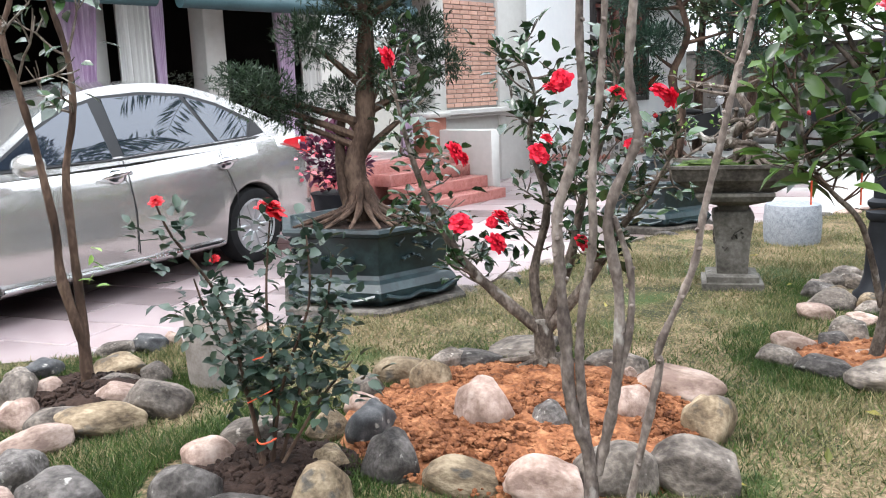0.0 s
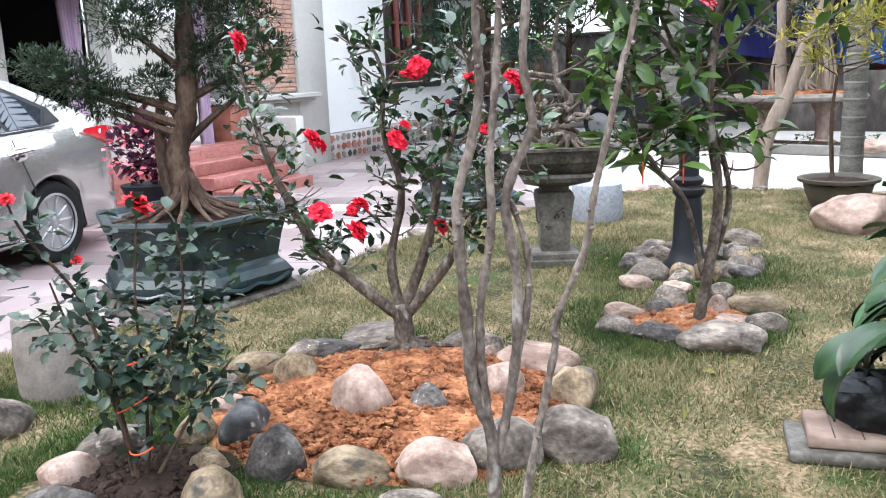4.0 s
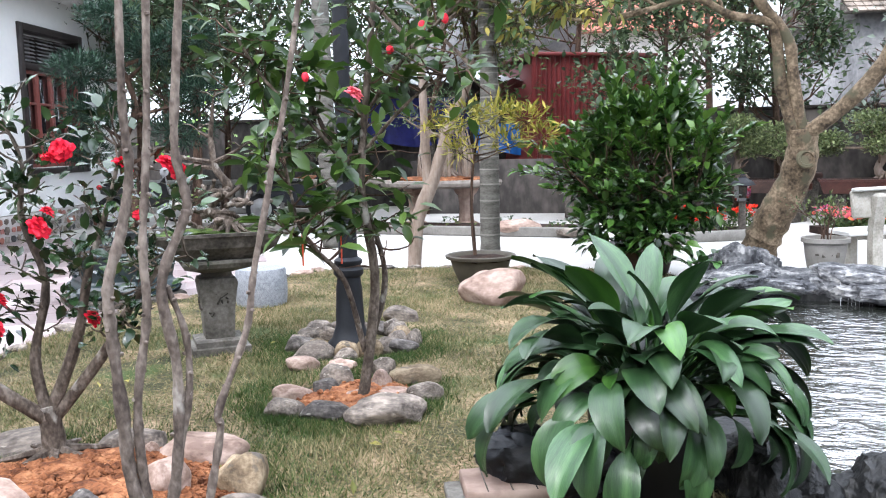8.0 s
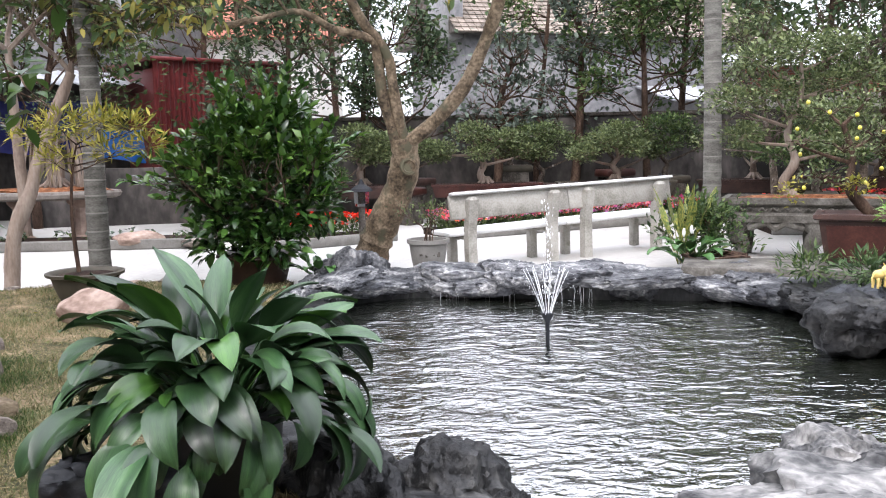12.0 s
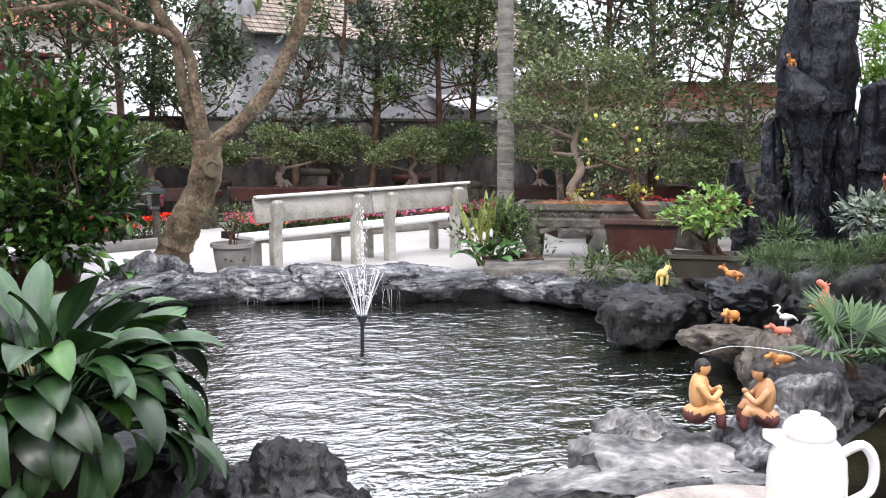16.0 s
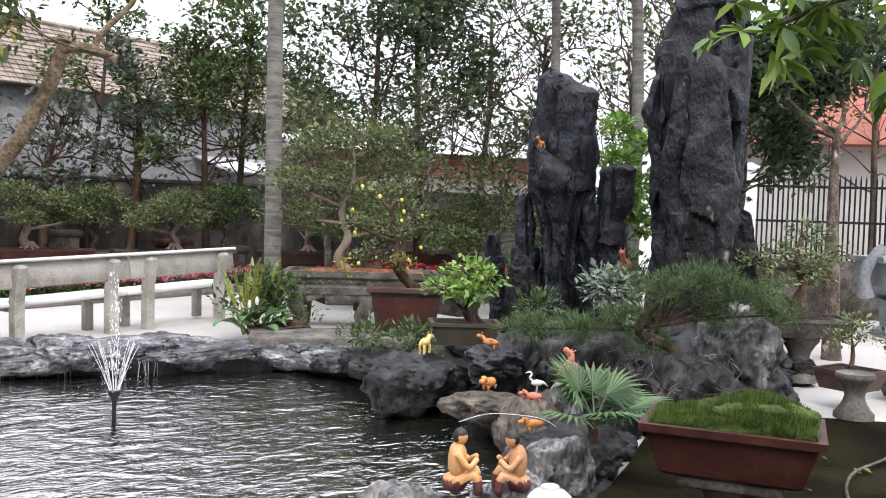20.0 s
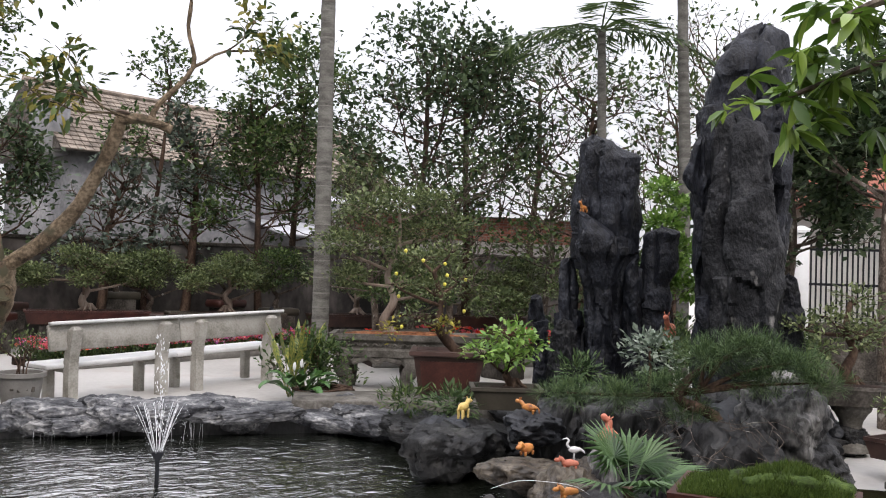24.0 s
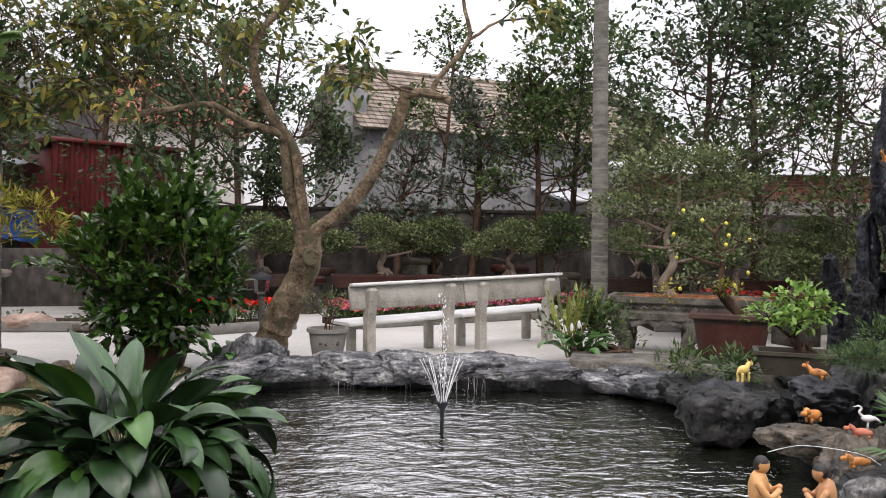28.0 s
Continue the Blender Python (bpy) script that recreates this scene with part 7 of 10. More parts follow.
def citrus():
    root = thing("citrus_bush", (-1.0, 9.2, -0.04), 0, "dense dark green citrus bush in a tub", "shrub")
    rng = random.Random(19)
    part("tub", lathe(Geo(), [(0.26, 0.0), (0.30, 0.05), (0.36, 0.28), (0.39, 0.30), (0.38, 0.33), (0.33, 0.31)], 28), CLAY_DARK, root)
    part("soil", blob(Geo(), (0, 0, 0.29), (0.31, 0.31, 0.03), 2, 0.2), SOIL_DARK, root)
    tips, g = [], Geo()
    for k in range(9):
        a = k * 0.7
        grow(g, rng, (0.05 * math.cos(a), 0.05 * math.sin(a), 0.28), (math.cos(a) * 0.8, math.sin(a) * 0.8, 1.2), 0.5, 0.022, 3, tips, 0.55, 0.1)
    part("branchwork", g, BARK_DARK, root)
    lv = Geo()
    pads = [(0.05, 0, 1.0, 0.62), (-0.42, -0.1, 1.0, 0.36), (0.5, 0, 1.25, 0.38), (0.0, -0.1, 1.5, 0.34), (-0.1, -0.3, 0.76, 0.42), (0.3, -0.2, 0.74, 0.38), (-0.28, -0.28, 0.50, 0.33), (0.2, -0.34, 0.50, 0.33), (0.62, -0.1, 0.8, 0.3), (0.35, 0, 1.62, 0.24), (-0.35, 0, 1.42, 0.24)] 
    for x, y, z, r in pads:
        leafset(lv, rng, cloud(rng, (x, y, z), (r, r, r * 0.85), int(820 * r), 0.35), 0.125, 0.06, spread=0.6, lift=0.25, fine=True)
    sprig, shoots = Geo(), Geo()
    for k in range(165):
        a, b = rng.uniform(0, 6.283), rng.uniform(-0.3, 1.35)
        d = Vector((math.cos(a) * math.cos(b), math.sin(a) * math.cos(b), math.sin(b) * 0.9))
        base = Vector((0.05, 0, 1.0)) + Vector((d.x * 0.74, d.y * 0.6, d.z * 0.66)) * rng.uniform(0.65, 1.1)
        way = (d + Vector((rng.gauss(0, 0.35), rng.gauss(0, 0.35), 0.35))).normalized()
        n = rng.choice((3, 4, 5, 7, 11))
        tube(shoots, [base - way * 0.15, base + way * 0.05 * n], [0.006, 0.002], 4)
        for i in range(n):
            leafset(sprig, rng, [(base + way * 0.05 * i, way)] * 3, 0.125, 0.058, spread=0.62, lift=0.25, fine=True)
    part("shootwork", shoots, BARK_DARK, root)
    part("crown", lv, LEAF_CITRUS, root, "glossy green leaves", angle=180)
    part("young_crown", sprig, LEAF_CITRUS_BRIGHT, root, "brighter leaves on the outer shoots", angle=180)


citrus()


# ---- the aspidistra at the pond's near corner ----
def blade(length, width, bend, twist, seed):
    """A broad pleated leaf on a stalk that arches over."""
    n, m = 20, 6
    vs = []
    p, ang = Vector((0, 0, 0)), radians(84)
    for i in range(n + 1):
        q = i / n
        k = max(0.0, (q - 0.52) / 0.48)
        w = 0.005 * (1 - k) + 0.001 + (width * 0.5 * (math.sin(math.pi * k ** 0.86) ** 0.72 if 0 < k < 1 else 0.0))
        for j in range(m + 1):
            s = (j / m - 0.5) * 2
            cup = 0.22 * w * abs(s) + 0.004 * math.sin(s * 12) * (w / width) + 0.012 * math.sin(q * 9 + seed + s) * abs(s)
            vs.append((p.x - math.sin(ang) * cup, s * w + twist * q * q * 0.2, p.z + math.cos(ang) * cup))
        p = p + Vector((math.cos(ang), 0, math.sin(ang))) * (length / n)
        ang -= bend / n * (0.25 + 1.5 * q)
    fs = [(i * (m + 1) + k, i * (m + 1) + k + 1, (i + 1) * (m + 1) + k + 1, (i + 1) * (m + 1) + k) for i in range(n) for k in range(m)]
    return Geo().add(vs, fs)


def aspidistra():
    root = thing("aspidistra", (-0.55, 3.62, 0.0), 0, "large aspidistra with broad arching glossy green leaves in a dark pot", "potted plant")
    part("pot", lathe(Geo(), [(0.17, 0.0), (0.19, 0.02), (0.22, 0.18), (0.235, 0.34), (0.26, 0.35), (0.26, 0.385), (0.22, 0.385), (0.20, 0.34)], 30), BLACK_TRIM, root, "near-black round pot")
    part("soil", blob(Geo(), (0, 0, 0.34), (0.2, 0.2, 0.03), 2, 0.2), SOIL_DARK, root)
    rng = random.Random(33)
    kinds = [mesh_of("leaf", blade(0.80 - 0.014 * k, 0.128 + 0.010 * (k % 3), 0.35 + 0.27 * k, (-1) ** k * 0.25, k), True, 180) for k in range(12)]
    young = [me.copy() for me in kinds]
    for k in range(205):
        outer = min(1.0, k / 155)
        a = k * 2.39996 + rng.uniform(-0.8, 0.8)
        kind = min(11, max(3, int(3.4 + 7.4 * outer + rng.gauss(0, 1.7))))
        r = 0.02 + 0.15 * outer
        fresh = outer < 0.65 and rng.random() < 0.24
        part("leaf", young[kind] if fresh else kinds[kind], LEAF_ASPI_NEW if fresh else LEAF_ASPI, root, m=Matrix.Translation((r * math.cos(a), r * math.sin(a), 0.31 + 0.05 * rng.random()))
             @ pose(0, 0, 0, rng.uniform(-32, 32), 2 + 26 * outer + (22 if k > 155 else 0) + rng.uniform(-14, 14), math.degrees(a)) @ Matrix.Scale(rng.uniform(0.62, 0.98), 4) @ Matrix.Diagonal((1, rng.uniform(0.75, 1.1), 1, 1)))


aspidistra()
slab = thing("paving_slab", (-1.05, 3.40, 0.0), 22, "pair of pale scored paving slabs stacked on the lawn edge", "slab")
part("upper_slab", box(Geo(), (0, 0, 0.065), (0.34, 0.24, 0.045), 0.006), COBBLE_PINK, slab)
part("lower_slab", box(Geo(), (-0.04, -0.02, 0.021), (0.38, 0.28, 0.038), 0.006), STONE_CARVED, slab)
for k in range(3):
    part("score", box(Geo(), (-0.09 + 0.09 * k, 0, 0.0885), (0.005, 0.24, 0.002), 0.0005), STONE_DARK, slab)
g = Geo()
blob(g, (0, 0, 0), (0.27, 0.17, 0.14), 5, 0.42, 1.25, 44, True, 0.0, 0.5, 0.42)
ob = solo("slate_rock", g, SLATE, "rough dark slate rock lying on the paving slabs", "rock", angle=60)
ob.matrix_world = pose(-0.90, 3.50, 0.14, 0, 0, -10)

# ---- rocks round the pond ----
ROUGH = [mesh_of("rough_rock", blob(Geo(), (0, 0, 0), (0.5, 0.5, 0.5), 5, 0.5, 1.25, 40 + k, True, 0.0, 0.5, 0.42), True, 60) for k in range(8)]
ROUGH_TALL = [mesh_of("rough_rock", blob(Geo(), (0, 0, 0), (0.5, 0.5, 0.5), 5, 0.40, 1.25, 60 + k, True), True, 50) for k in range(8)]
ROUGH_SET = {}


def rough_rock(x, y, z, sx, sy, sz, turn, k, mat=KARST, label="weathered grey limestone rock at the pond edge", group="limestone rocks round the pond"):
    """A broken rock; z is where its top lies."""
    if mat == KARST and ((x > 2.8 and y < 7.4) or (x < 0.6 and y < 4.6)):
        mat = KARST_WET
    tall = sz > 0.55 * max(sx, sy)
    key = (k % 8, mat.name, tall)
    if key not in ROUGH_SET:
        me = (ROUGH_TALL if tall else ROUGH)[k % 8].copy()
        me.materials.append(mat)
        ROUGH_SET[key] = me
    ob = new("pond_rock", ROUGH_SET[key])
    ob.matrix_world = Matrix.Translation((x, y, z - sz * 0.5)) @ pose(0, 0, 0, 6 * math.sin(k), 6 * math.cos(k * 2.0), turn) @ Matrix.Diagonal((sx, sy, sz, 1))
    return tagged(ob, label, "rock", group)


rng = random.Random(77)
for i in range(0, len(POND_LINE), 2):
    (x0, y0), (x1, y1) = POND_LINE[i], POND_LINE[(i + 2) % len(POND_LINE)]
    d = Vector((x1 - x0, y1 - y0, 0))
    out = Vector((d.y, -d.x, 0)).normalized()
    if inside((x0 + x1) / 2 + out.x * 0.1, (y0 + y1) / 2 + out.y * 0.1, POND_LINE):
        out = -out
    cx, cy = (x0 + x1) / 2, (y0 + y1) / 2
    if (cy < 4.5 and cx < 3.0) or (cx < 0.3 and cy < 8.2) or (cx > 3.2 and cy < 6.2):
        continue
    for k in range(2):
        q = rng.uniform(-0.25, 0.25)
        if k == 0 and rng.random() < 0.3:
            continue
        rough_rock(cx + d.x * q + out.x * (0.26 * k - 0.03), cy + d.y * q + out.y * (0.26 * k - 0.03), rng.uniform(0.09, 0.21) + 0.02 * k, rng.uniform(0.6, 1.0), rng.uniform(0.46, 0.62),
                   rng.uniform(0.15, 0.24) if k == 0 else rng.uniform(0.26, 0.36), math.degrees(math.atan2(d.y, d.x)) + rng.uniform(-22, 22), rng.randint(0, 7))
for x, y, z, sx, sy, sz, t, k in ((-0.10, 3.74, 0.17, 0.50, 0.62, 0.5, 20, 1), (0.32, 3.76, 0.13, 0.52, 0.46, 0.5, 15, 2), (0.56, 3.58, -0.02, 0.24, 0.2, 0.3, 70, 4), (-0.38, 4.25, 0.02, 0.5, 0.4, 0.4, 60, 3),
                                  (1.44, 3.26, 0.10, 0.92, 0.54, 0.36, -12, 5), (1.0, 3.38, -0.03, 0.22, 0.18, 0.25, 5, 3), (1.98, 3.74, 0.10, 0.46, 0.30, 0.36, -15, 6), (2.12, 3.38, 0.11, 1.0, 0.76, 0.4, -20, 0),
                                  (1.2, 2.9, 0.02, 1.0, 0.7, 0.4, 30, 2), (0.45, 3.05, -0.02, 0.9, 0.6, 0.4, 60, 7), (2.0, 2.9, 0.02, 0.9, 0.6, 0.4, 10, 1), (2.86, 3.60, 0.26, 0.40, 0.36, 0.46, 60, 1)):
    rough_rock(x, y, z, sx, sy, sz, t, k, PALE_ROCK if x > 0.9 else KARST_WET)
for x, y, z, sx, sy, sz, t, k in ((2.42, 3.40, 0.14, 0.6, 0.5, 0.4, 30, 7), (3.15, 3.95, 0.10, 0.5, 0.4, 0.5, 40, 3), (-0.05, 8.95, 0.30, 0.7, 0.5, 0.5, 10, 2), (-0.35, 8.75, 0.12, 0.45, 0.35, 0.3, 40, 4)):
    rough_rock(x, y, z, sx, sy, sz, t, k)
for x, y, z, sx, sy, sz, t, k in ((3.42, 5.86, 0.33, 0.86, 0.6, 0.44, 15, 3), (3.66, 6.35, 0.24, 0.6, 0.5, 0.5, 60, 4), (3.92, 5.50, 0.40, 0.46, 0.42, 0.26, 20, 6), (4.62, 5.15, 0.52, 0.9, 0.9, 1.0, 10, 1),
                                  (4.30, 5.62, 0.42, 0.7, 0.6, 0.9, 40, 3), (3.98, 4.92, -0.02, 0.6, 0.5, 0.3, 10, 5), (4.55, 4.15, 0.46, 0.8, 0.6, 0.9, -20, 3), (4.3, 3.75, 0.26, 0.8, 0.6, 0.6, 0, 7), (4.9, 4.05, 0.18, 0.7, 0.5, 0.5, 50, 0),
                                  (4.02, 4.40, 0.30, 0.42, 0.40, 0.6, 80, 5), (3.62, 4.05, 0.12, 0.5, 0.4, 0.4, 10, 6), (5.75, 4.45, 0.22, 0.7, 0.5, 0.5, 80, 1), (5.1, 4.6, 0.5, 1.0, 0.8, 0.9, 0, 2)):
    rough_rock(x, y, z, sx, sy, sz, t, k, KARST_WET if k % 2 else SLATE, "dark broken rock of the rock garden", "rock garden boulders")
for x, y, z, sx, sy, sz, t, k in ((3.50, 5.02, 0.20, 0.66, 0.46, 0.24, 10, 6), (3.44, 4.52, 0.21, 0.46, 0.40, 0.44, 15, 5), (3.22, 4.22, 0.12, 0.42, 0.34, 0.4, 20, 2), (3.62, 4.66, 0.22, 0.34, 0.30, 0.4, 50, 0)):
    rough_rock(x, y, z, sx, sy, sz, t, k, LEDGE, "flat brown wet ledge rock below the rock garden", "ledges of the rock garden")
for x, y, z, sx, sy, sz, t, k in ((3.78, 4.55, 0.32, 0.30, 0.28, 0.5, 40, 3), (5.30, 4.36, 0.74, 0.74, 0.6, 0.62, 30, 5)):
    rough_rock(x, y, z, sx, sy, sz, t, k, PALE_ROCK, "pale worn boulder of the rock garden", "rock garden boulders")


def crag(at, near, profile, seed, label, mat=CRAG, deep_by=0.85, turn=-42.0):
    """A tall fluted standing rock; profile rows hold a height, a left edge and a right edge."""
    n, m = 92, 110
    zs, ls, rs = [p[0] for p in profile], [p[1] for p in profile], [p[2] for p in profile]
    rings = []
    rng = random.Random(seed)
    planes = []
    for k in range(9):
        a = rng.uniform(0, 6.283)
        planes.append((math.cos(a), math.sin(a), rng.uniform(-0.35, 0.35), rng.uniform(0.86, 1.08)))
    for j in range(m + 1):
        q = j / m
        z = zs[0] + (zs[-1] - zs[0]) * q
        a0, a1 = float(np.interp(z, zs, ls)), float(np.interp(z, zs, rs))
        cx, w = (a0 + a1) / 2, (a1 - a0) / 2
        d = max(0.12, w * deep_by)
        close = 1.0 if q < 0.97 else 1.0 - 0.75 * ((q - 0.97) / 0.03) ** 2
        ring = []
        for i in range(n):
            a = 6.283 * i / n
            c, s = math.cos(a), math.sin(a)
            c, s = math.copysign(abs(c) ** 0.62, c), math.copysign(abs(s) ** 0.62, s)
            p = Vector((cx + c * w + seed * 1.7, s * d + seed, z + seed * 3.3))
            cut = min([1.0] + [v / max(0.01, c * e + s * h + (2 * q - 1) * l) for e, h, l, v in planes])
            warp = noise.noise(p * 2.0) * 0.5
            r = 0.035 * noise.noise(Vector((p.x * 2.2, p.y * 2.2, p.z * 1.3)))
            r -= 0.07 * max(0.0, 0.22 - abs(noise.noise(Vector((p.x * 2.6 + warp, p.y * 2.6, p.z * 0.6))))) / 0.22
            r += 0.05 * (noise.cell(Vector((p.x * 3.2 + warp, p.y * 3.2, p.z * 1.2 + warp))) - 0.35)
            r += 0.032 * noise.fractal(p * 4, 0.85, 2.2, 6) - 0.018 * abs(noise.noise(Vector((p.x * 9, p.y * 9, p.z * 4))))
            k = close * cut * (1 + 0.6 * r / max(0.12, w)) + 0.02
            ring.append((cx + c * w * k + 0.4 * r * c, s * d * k + 0.4 * r * s, z + (0.06 * noise.noise(Vector((c * 1.7, s * 1.7, seed * 2.0))) * q ** 4)))
        rings.append(ring)
    root = thing("standing_rock", (at[0] - near * 0.675, at[1] - near * 0.738, 0), turn, label, "rock", "standing rocks of the rock garden")
    part("rock_body", loft(Geo(), rings), mat, root, angle=28)
    return root


LEFT_PEAK, RIGHT_PEAK = (6.05, 7.15), (6.35, 5.58)
crag(LEFT_PEAK, 0.0, ((0.1, -0.2, 0.30), (1.06, -0.23, 0.31), (1.72, -0.27, 0.37), (2.17, -0.38, 0.41), (2.5, -0.39, 0.40), (2.68, -0.38, 0.38), (2.80, -0.37, 0.20), (2.93, -0.32, 0.02)), 1, "tall dark standing rock with a slanting head")
crag(LEFT_PEAK, 0.28, ((0.1, -0.17, 0.14), (1.1, -0.19, 0.13), (1.34, -0.22, 0.14), (1.6, -0.29, 0.19), (1.70, -0.34, 0.23), (1.86, -0.35, 0.22), (1.98, -0.34, 0.04), (2.12, -0.33, -0.22)), 4, "dark fluted rock with an overhanging lump")
crag(LEFT_PEAK, 0.15, ((0.1, -0.46, -0.20), (0.9, -0.47, -0.20), (1.4, -0.48, -0.21), (1.62, -0.47, -0.24)), 6, "narrow dark standing rock")
crag(LEFT_PEAK, 0.10, ((0.1, -0.72, -0.54), (0.9, -0.73, -0.55), (1.22, -0.72, -0.58)), 7, "short dark standing rock")
crag(LEFT_PEAK, 0.55, ((0.05, -0.60, -0.20), (0.6, -0.58, -0.22), (0.88, -0.55, -0.24), (1.0, -0.46, -0.29)), 9, "low dark rock with a pale worn face", CRAG_BROWN)
crag(LEFT_PEAK, 0.12, ((0.1, 0.34, 0.72), (1.2, 0.36, 0.72), (1.62, 0.39, 0.74), (1.88, 0.40, 0.74), (1.96, 0.42, 0.71)), 11, "blunt dark slab standing between the peaks", CRAG, 0.6)
crag(LEFT_PEAK, 0.20, ((0.1, 0.19, 0.42), (1.3, 0.19, 0.41), (1.5, 0.21, 0.39), (1.63, 0.30, 0.37)), 13, "dark standing rock between the peaks")
crag(RIGHT_PEAK, -0.2, ((0.1, -0.44, 0.42), (1.3, -0.43, 0.40), (1.9, -0.43, 0.41), (2.43, -0.47, 0.49), (2.95, -0.40, 0.47), (3.2, -0.38, 0.42), (3.5, -0.31, 0.37), (3.72, -0.12, 0.35), (3.86, 0.02, 0.30)), 15, "tallest dark standing rock, broad and deeply fluted", turn=-51.0)
crag(RIGHT_PEAK, 0.2, ((0.1, -0.40, 0.36), (1.36, -0.40, 0.34), (1.88, -0.40, 0.27), (2.4, -0.42, 0.22), (2.74, -0.40, 0.18), (2.92, -0.37, 0.12)), 17, "grey front slab of the tallest rock", CRAG_BROWN, 0.6, turn=-51.0)
crag(RIGHT_PEAK, 0.1, ((0.1, -0.47, -0.24), (1.2, -0.46, -0.25), (1.77, -0.48, -0.30), (2.1, -0.45, -0.33), (2.4, -0.52, -0.35), (2.76, -0.45, -0.37)), 19, "dark upright flank of the tallest rock", turn=-51.0)
crag(RIGHT_PEAK, 0.05, ((0.1, 0.28, 0.54), (1.2, 0.28, 0.50), (1.5, 0.28, 0.42)), 21, "dark low flank of the tallest rock", turn=-51.0)
g = Geo()
blob(g, (6.0, 6.3, -0.02), (1.4, 1.7, 0.30), 5, 0.35, 2.2, 23, True, low=0.3)
solo("rock_island", g, KARST_WET, "low rocky island that carries the standing rocks", "rock", angle=60)
rng = random.Random(83)
for k in range(26):
    a, q = rng.uniform(2.6, 5.6), rng.uniform(0.35, 1.0)
    x, y, w = 5.75 + 1.55 * q * math.cos(a), 6.0 + 1.75 * q * math.sin(a), rng.uniform(0.35, 0.7)
    if x < 4.35 or math.hypot(x - 4.42, y - 6.58) < 0.4:
        continue
    rough_rock(x, y, 0.46 - 0.22 * q + rng.uniform(-0.1, 0.16), w, w * rng.uniform(0.7, 1), w * rng.uniform(0.7, 1.1), rng.uniform(0, 180), rng.randint(0, 7), (KARST_WET, SLATE, KARST, KARST_WET)[k % 4], "dark broken rock of the rock garden", "rock garden boulders")


# ---- fountain ----
def fountain():
    root = thing("fountain", (1.38, 6.57, -0.15), 0, "pond fountain with a black nozzle and spreading jets", "fountain")
    part("pipe", lathe(Geo(), [(0.016, -0.3), (0.016, 0.18)], 10), BLACK_IRON, root, "black standpipe")
    part("nozzle", lathe(Geo(), [(0.016, 0.16), (0.022, 0.18), (0.045, 0.215), (0.048, 0.235), (0.03, 0.24)], 16), BLACK_IRON, root, "flared black nozzle")
    rng = random.Random(2)
    for k in range(16):
        a, v = 6.283 * k / 16, 1.0
        r = 0.10 + 0.025 * (k % 3)
        pts = [(0.03 * math.cos(a) + r * s * math.cos(a), 0.03 * math.sin(a) + r * s * math.sin(a), 0.235 + 0.40 * s - 0.07 * s * s) for s in (0, 0.25, 0.5, 0.75, 1.0)]
        line = smooth_line(pts, 3)
        part("jet", tube(Geo(), line, [0.0013 * (1 + 0.5 * rng.random()) for _ in line], 5), JET, root, "thin white jet of water")
    core = Geo()
    for k in range(150):
        z = 0.35 + 0.72 * rng.random()
        s = rng.uniform(0.0016, 0.0038)
        blob(core, (rng.gauss(0, 0.018 + 0.02 * (z > 0.95)), rng.gauss(0, 0.018), z), (s, s, s * 3.4), 1, 0.2)
    tagged(part("central_plume", core, JET, root, "central plume of drops"), kind="stuff")
    drops = Geo()
    for k in range(190):
        a, q = rng.uniform(0, 6.283), rng.uniform(0.05, 0.24)
        s = rng.uniform(0.0012, 0.0028)
        blob(drops, (q * math.cos(a), q * math.sin(a), rng.uniform(0.05, 0.62)), (s, s, s * 1.6), 1, 0.1)
    tagged(part("spray", drops, JET, root, "falling spray"), kind="stuff")


fountain()
rng = random.Random(6)
falls = thing("rock_trickles", (0, 0, 0), 0, "thin trickles of water falling over the far rocks", "water")
for x0, y0, n in ((0.95, 8.62, 9), (1.35, 8.55, 9), (2.05, 8.28, 7)):
    g = Geo()
    for k in range(n):
        x = x0 + rng.uniform(-0.16, 0.16)
        tube(g, [(x, y0, 0.04), (x + rng.uniform(-0.02, 0.02), y0 - 0.05, -0.05), (x, y0 - 0.06, -0.16)], [0.0012, 0.002, 0.001], 4)
    part("trickle", g, JET, falls, "white threads of falling water")


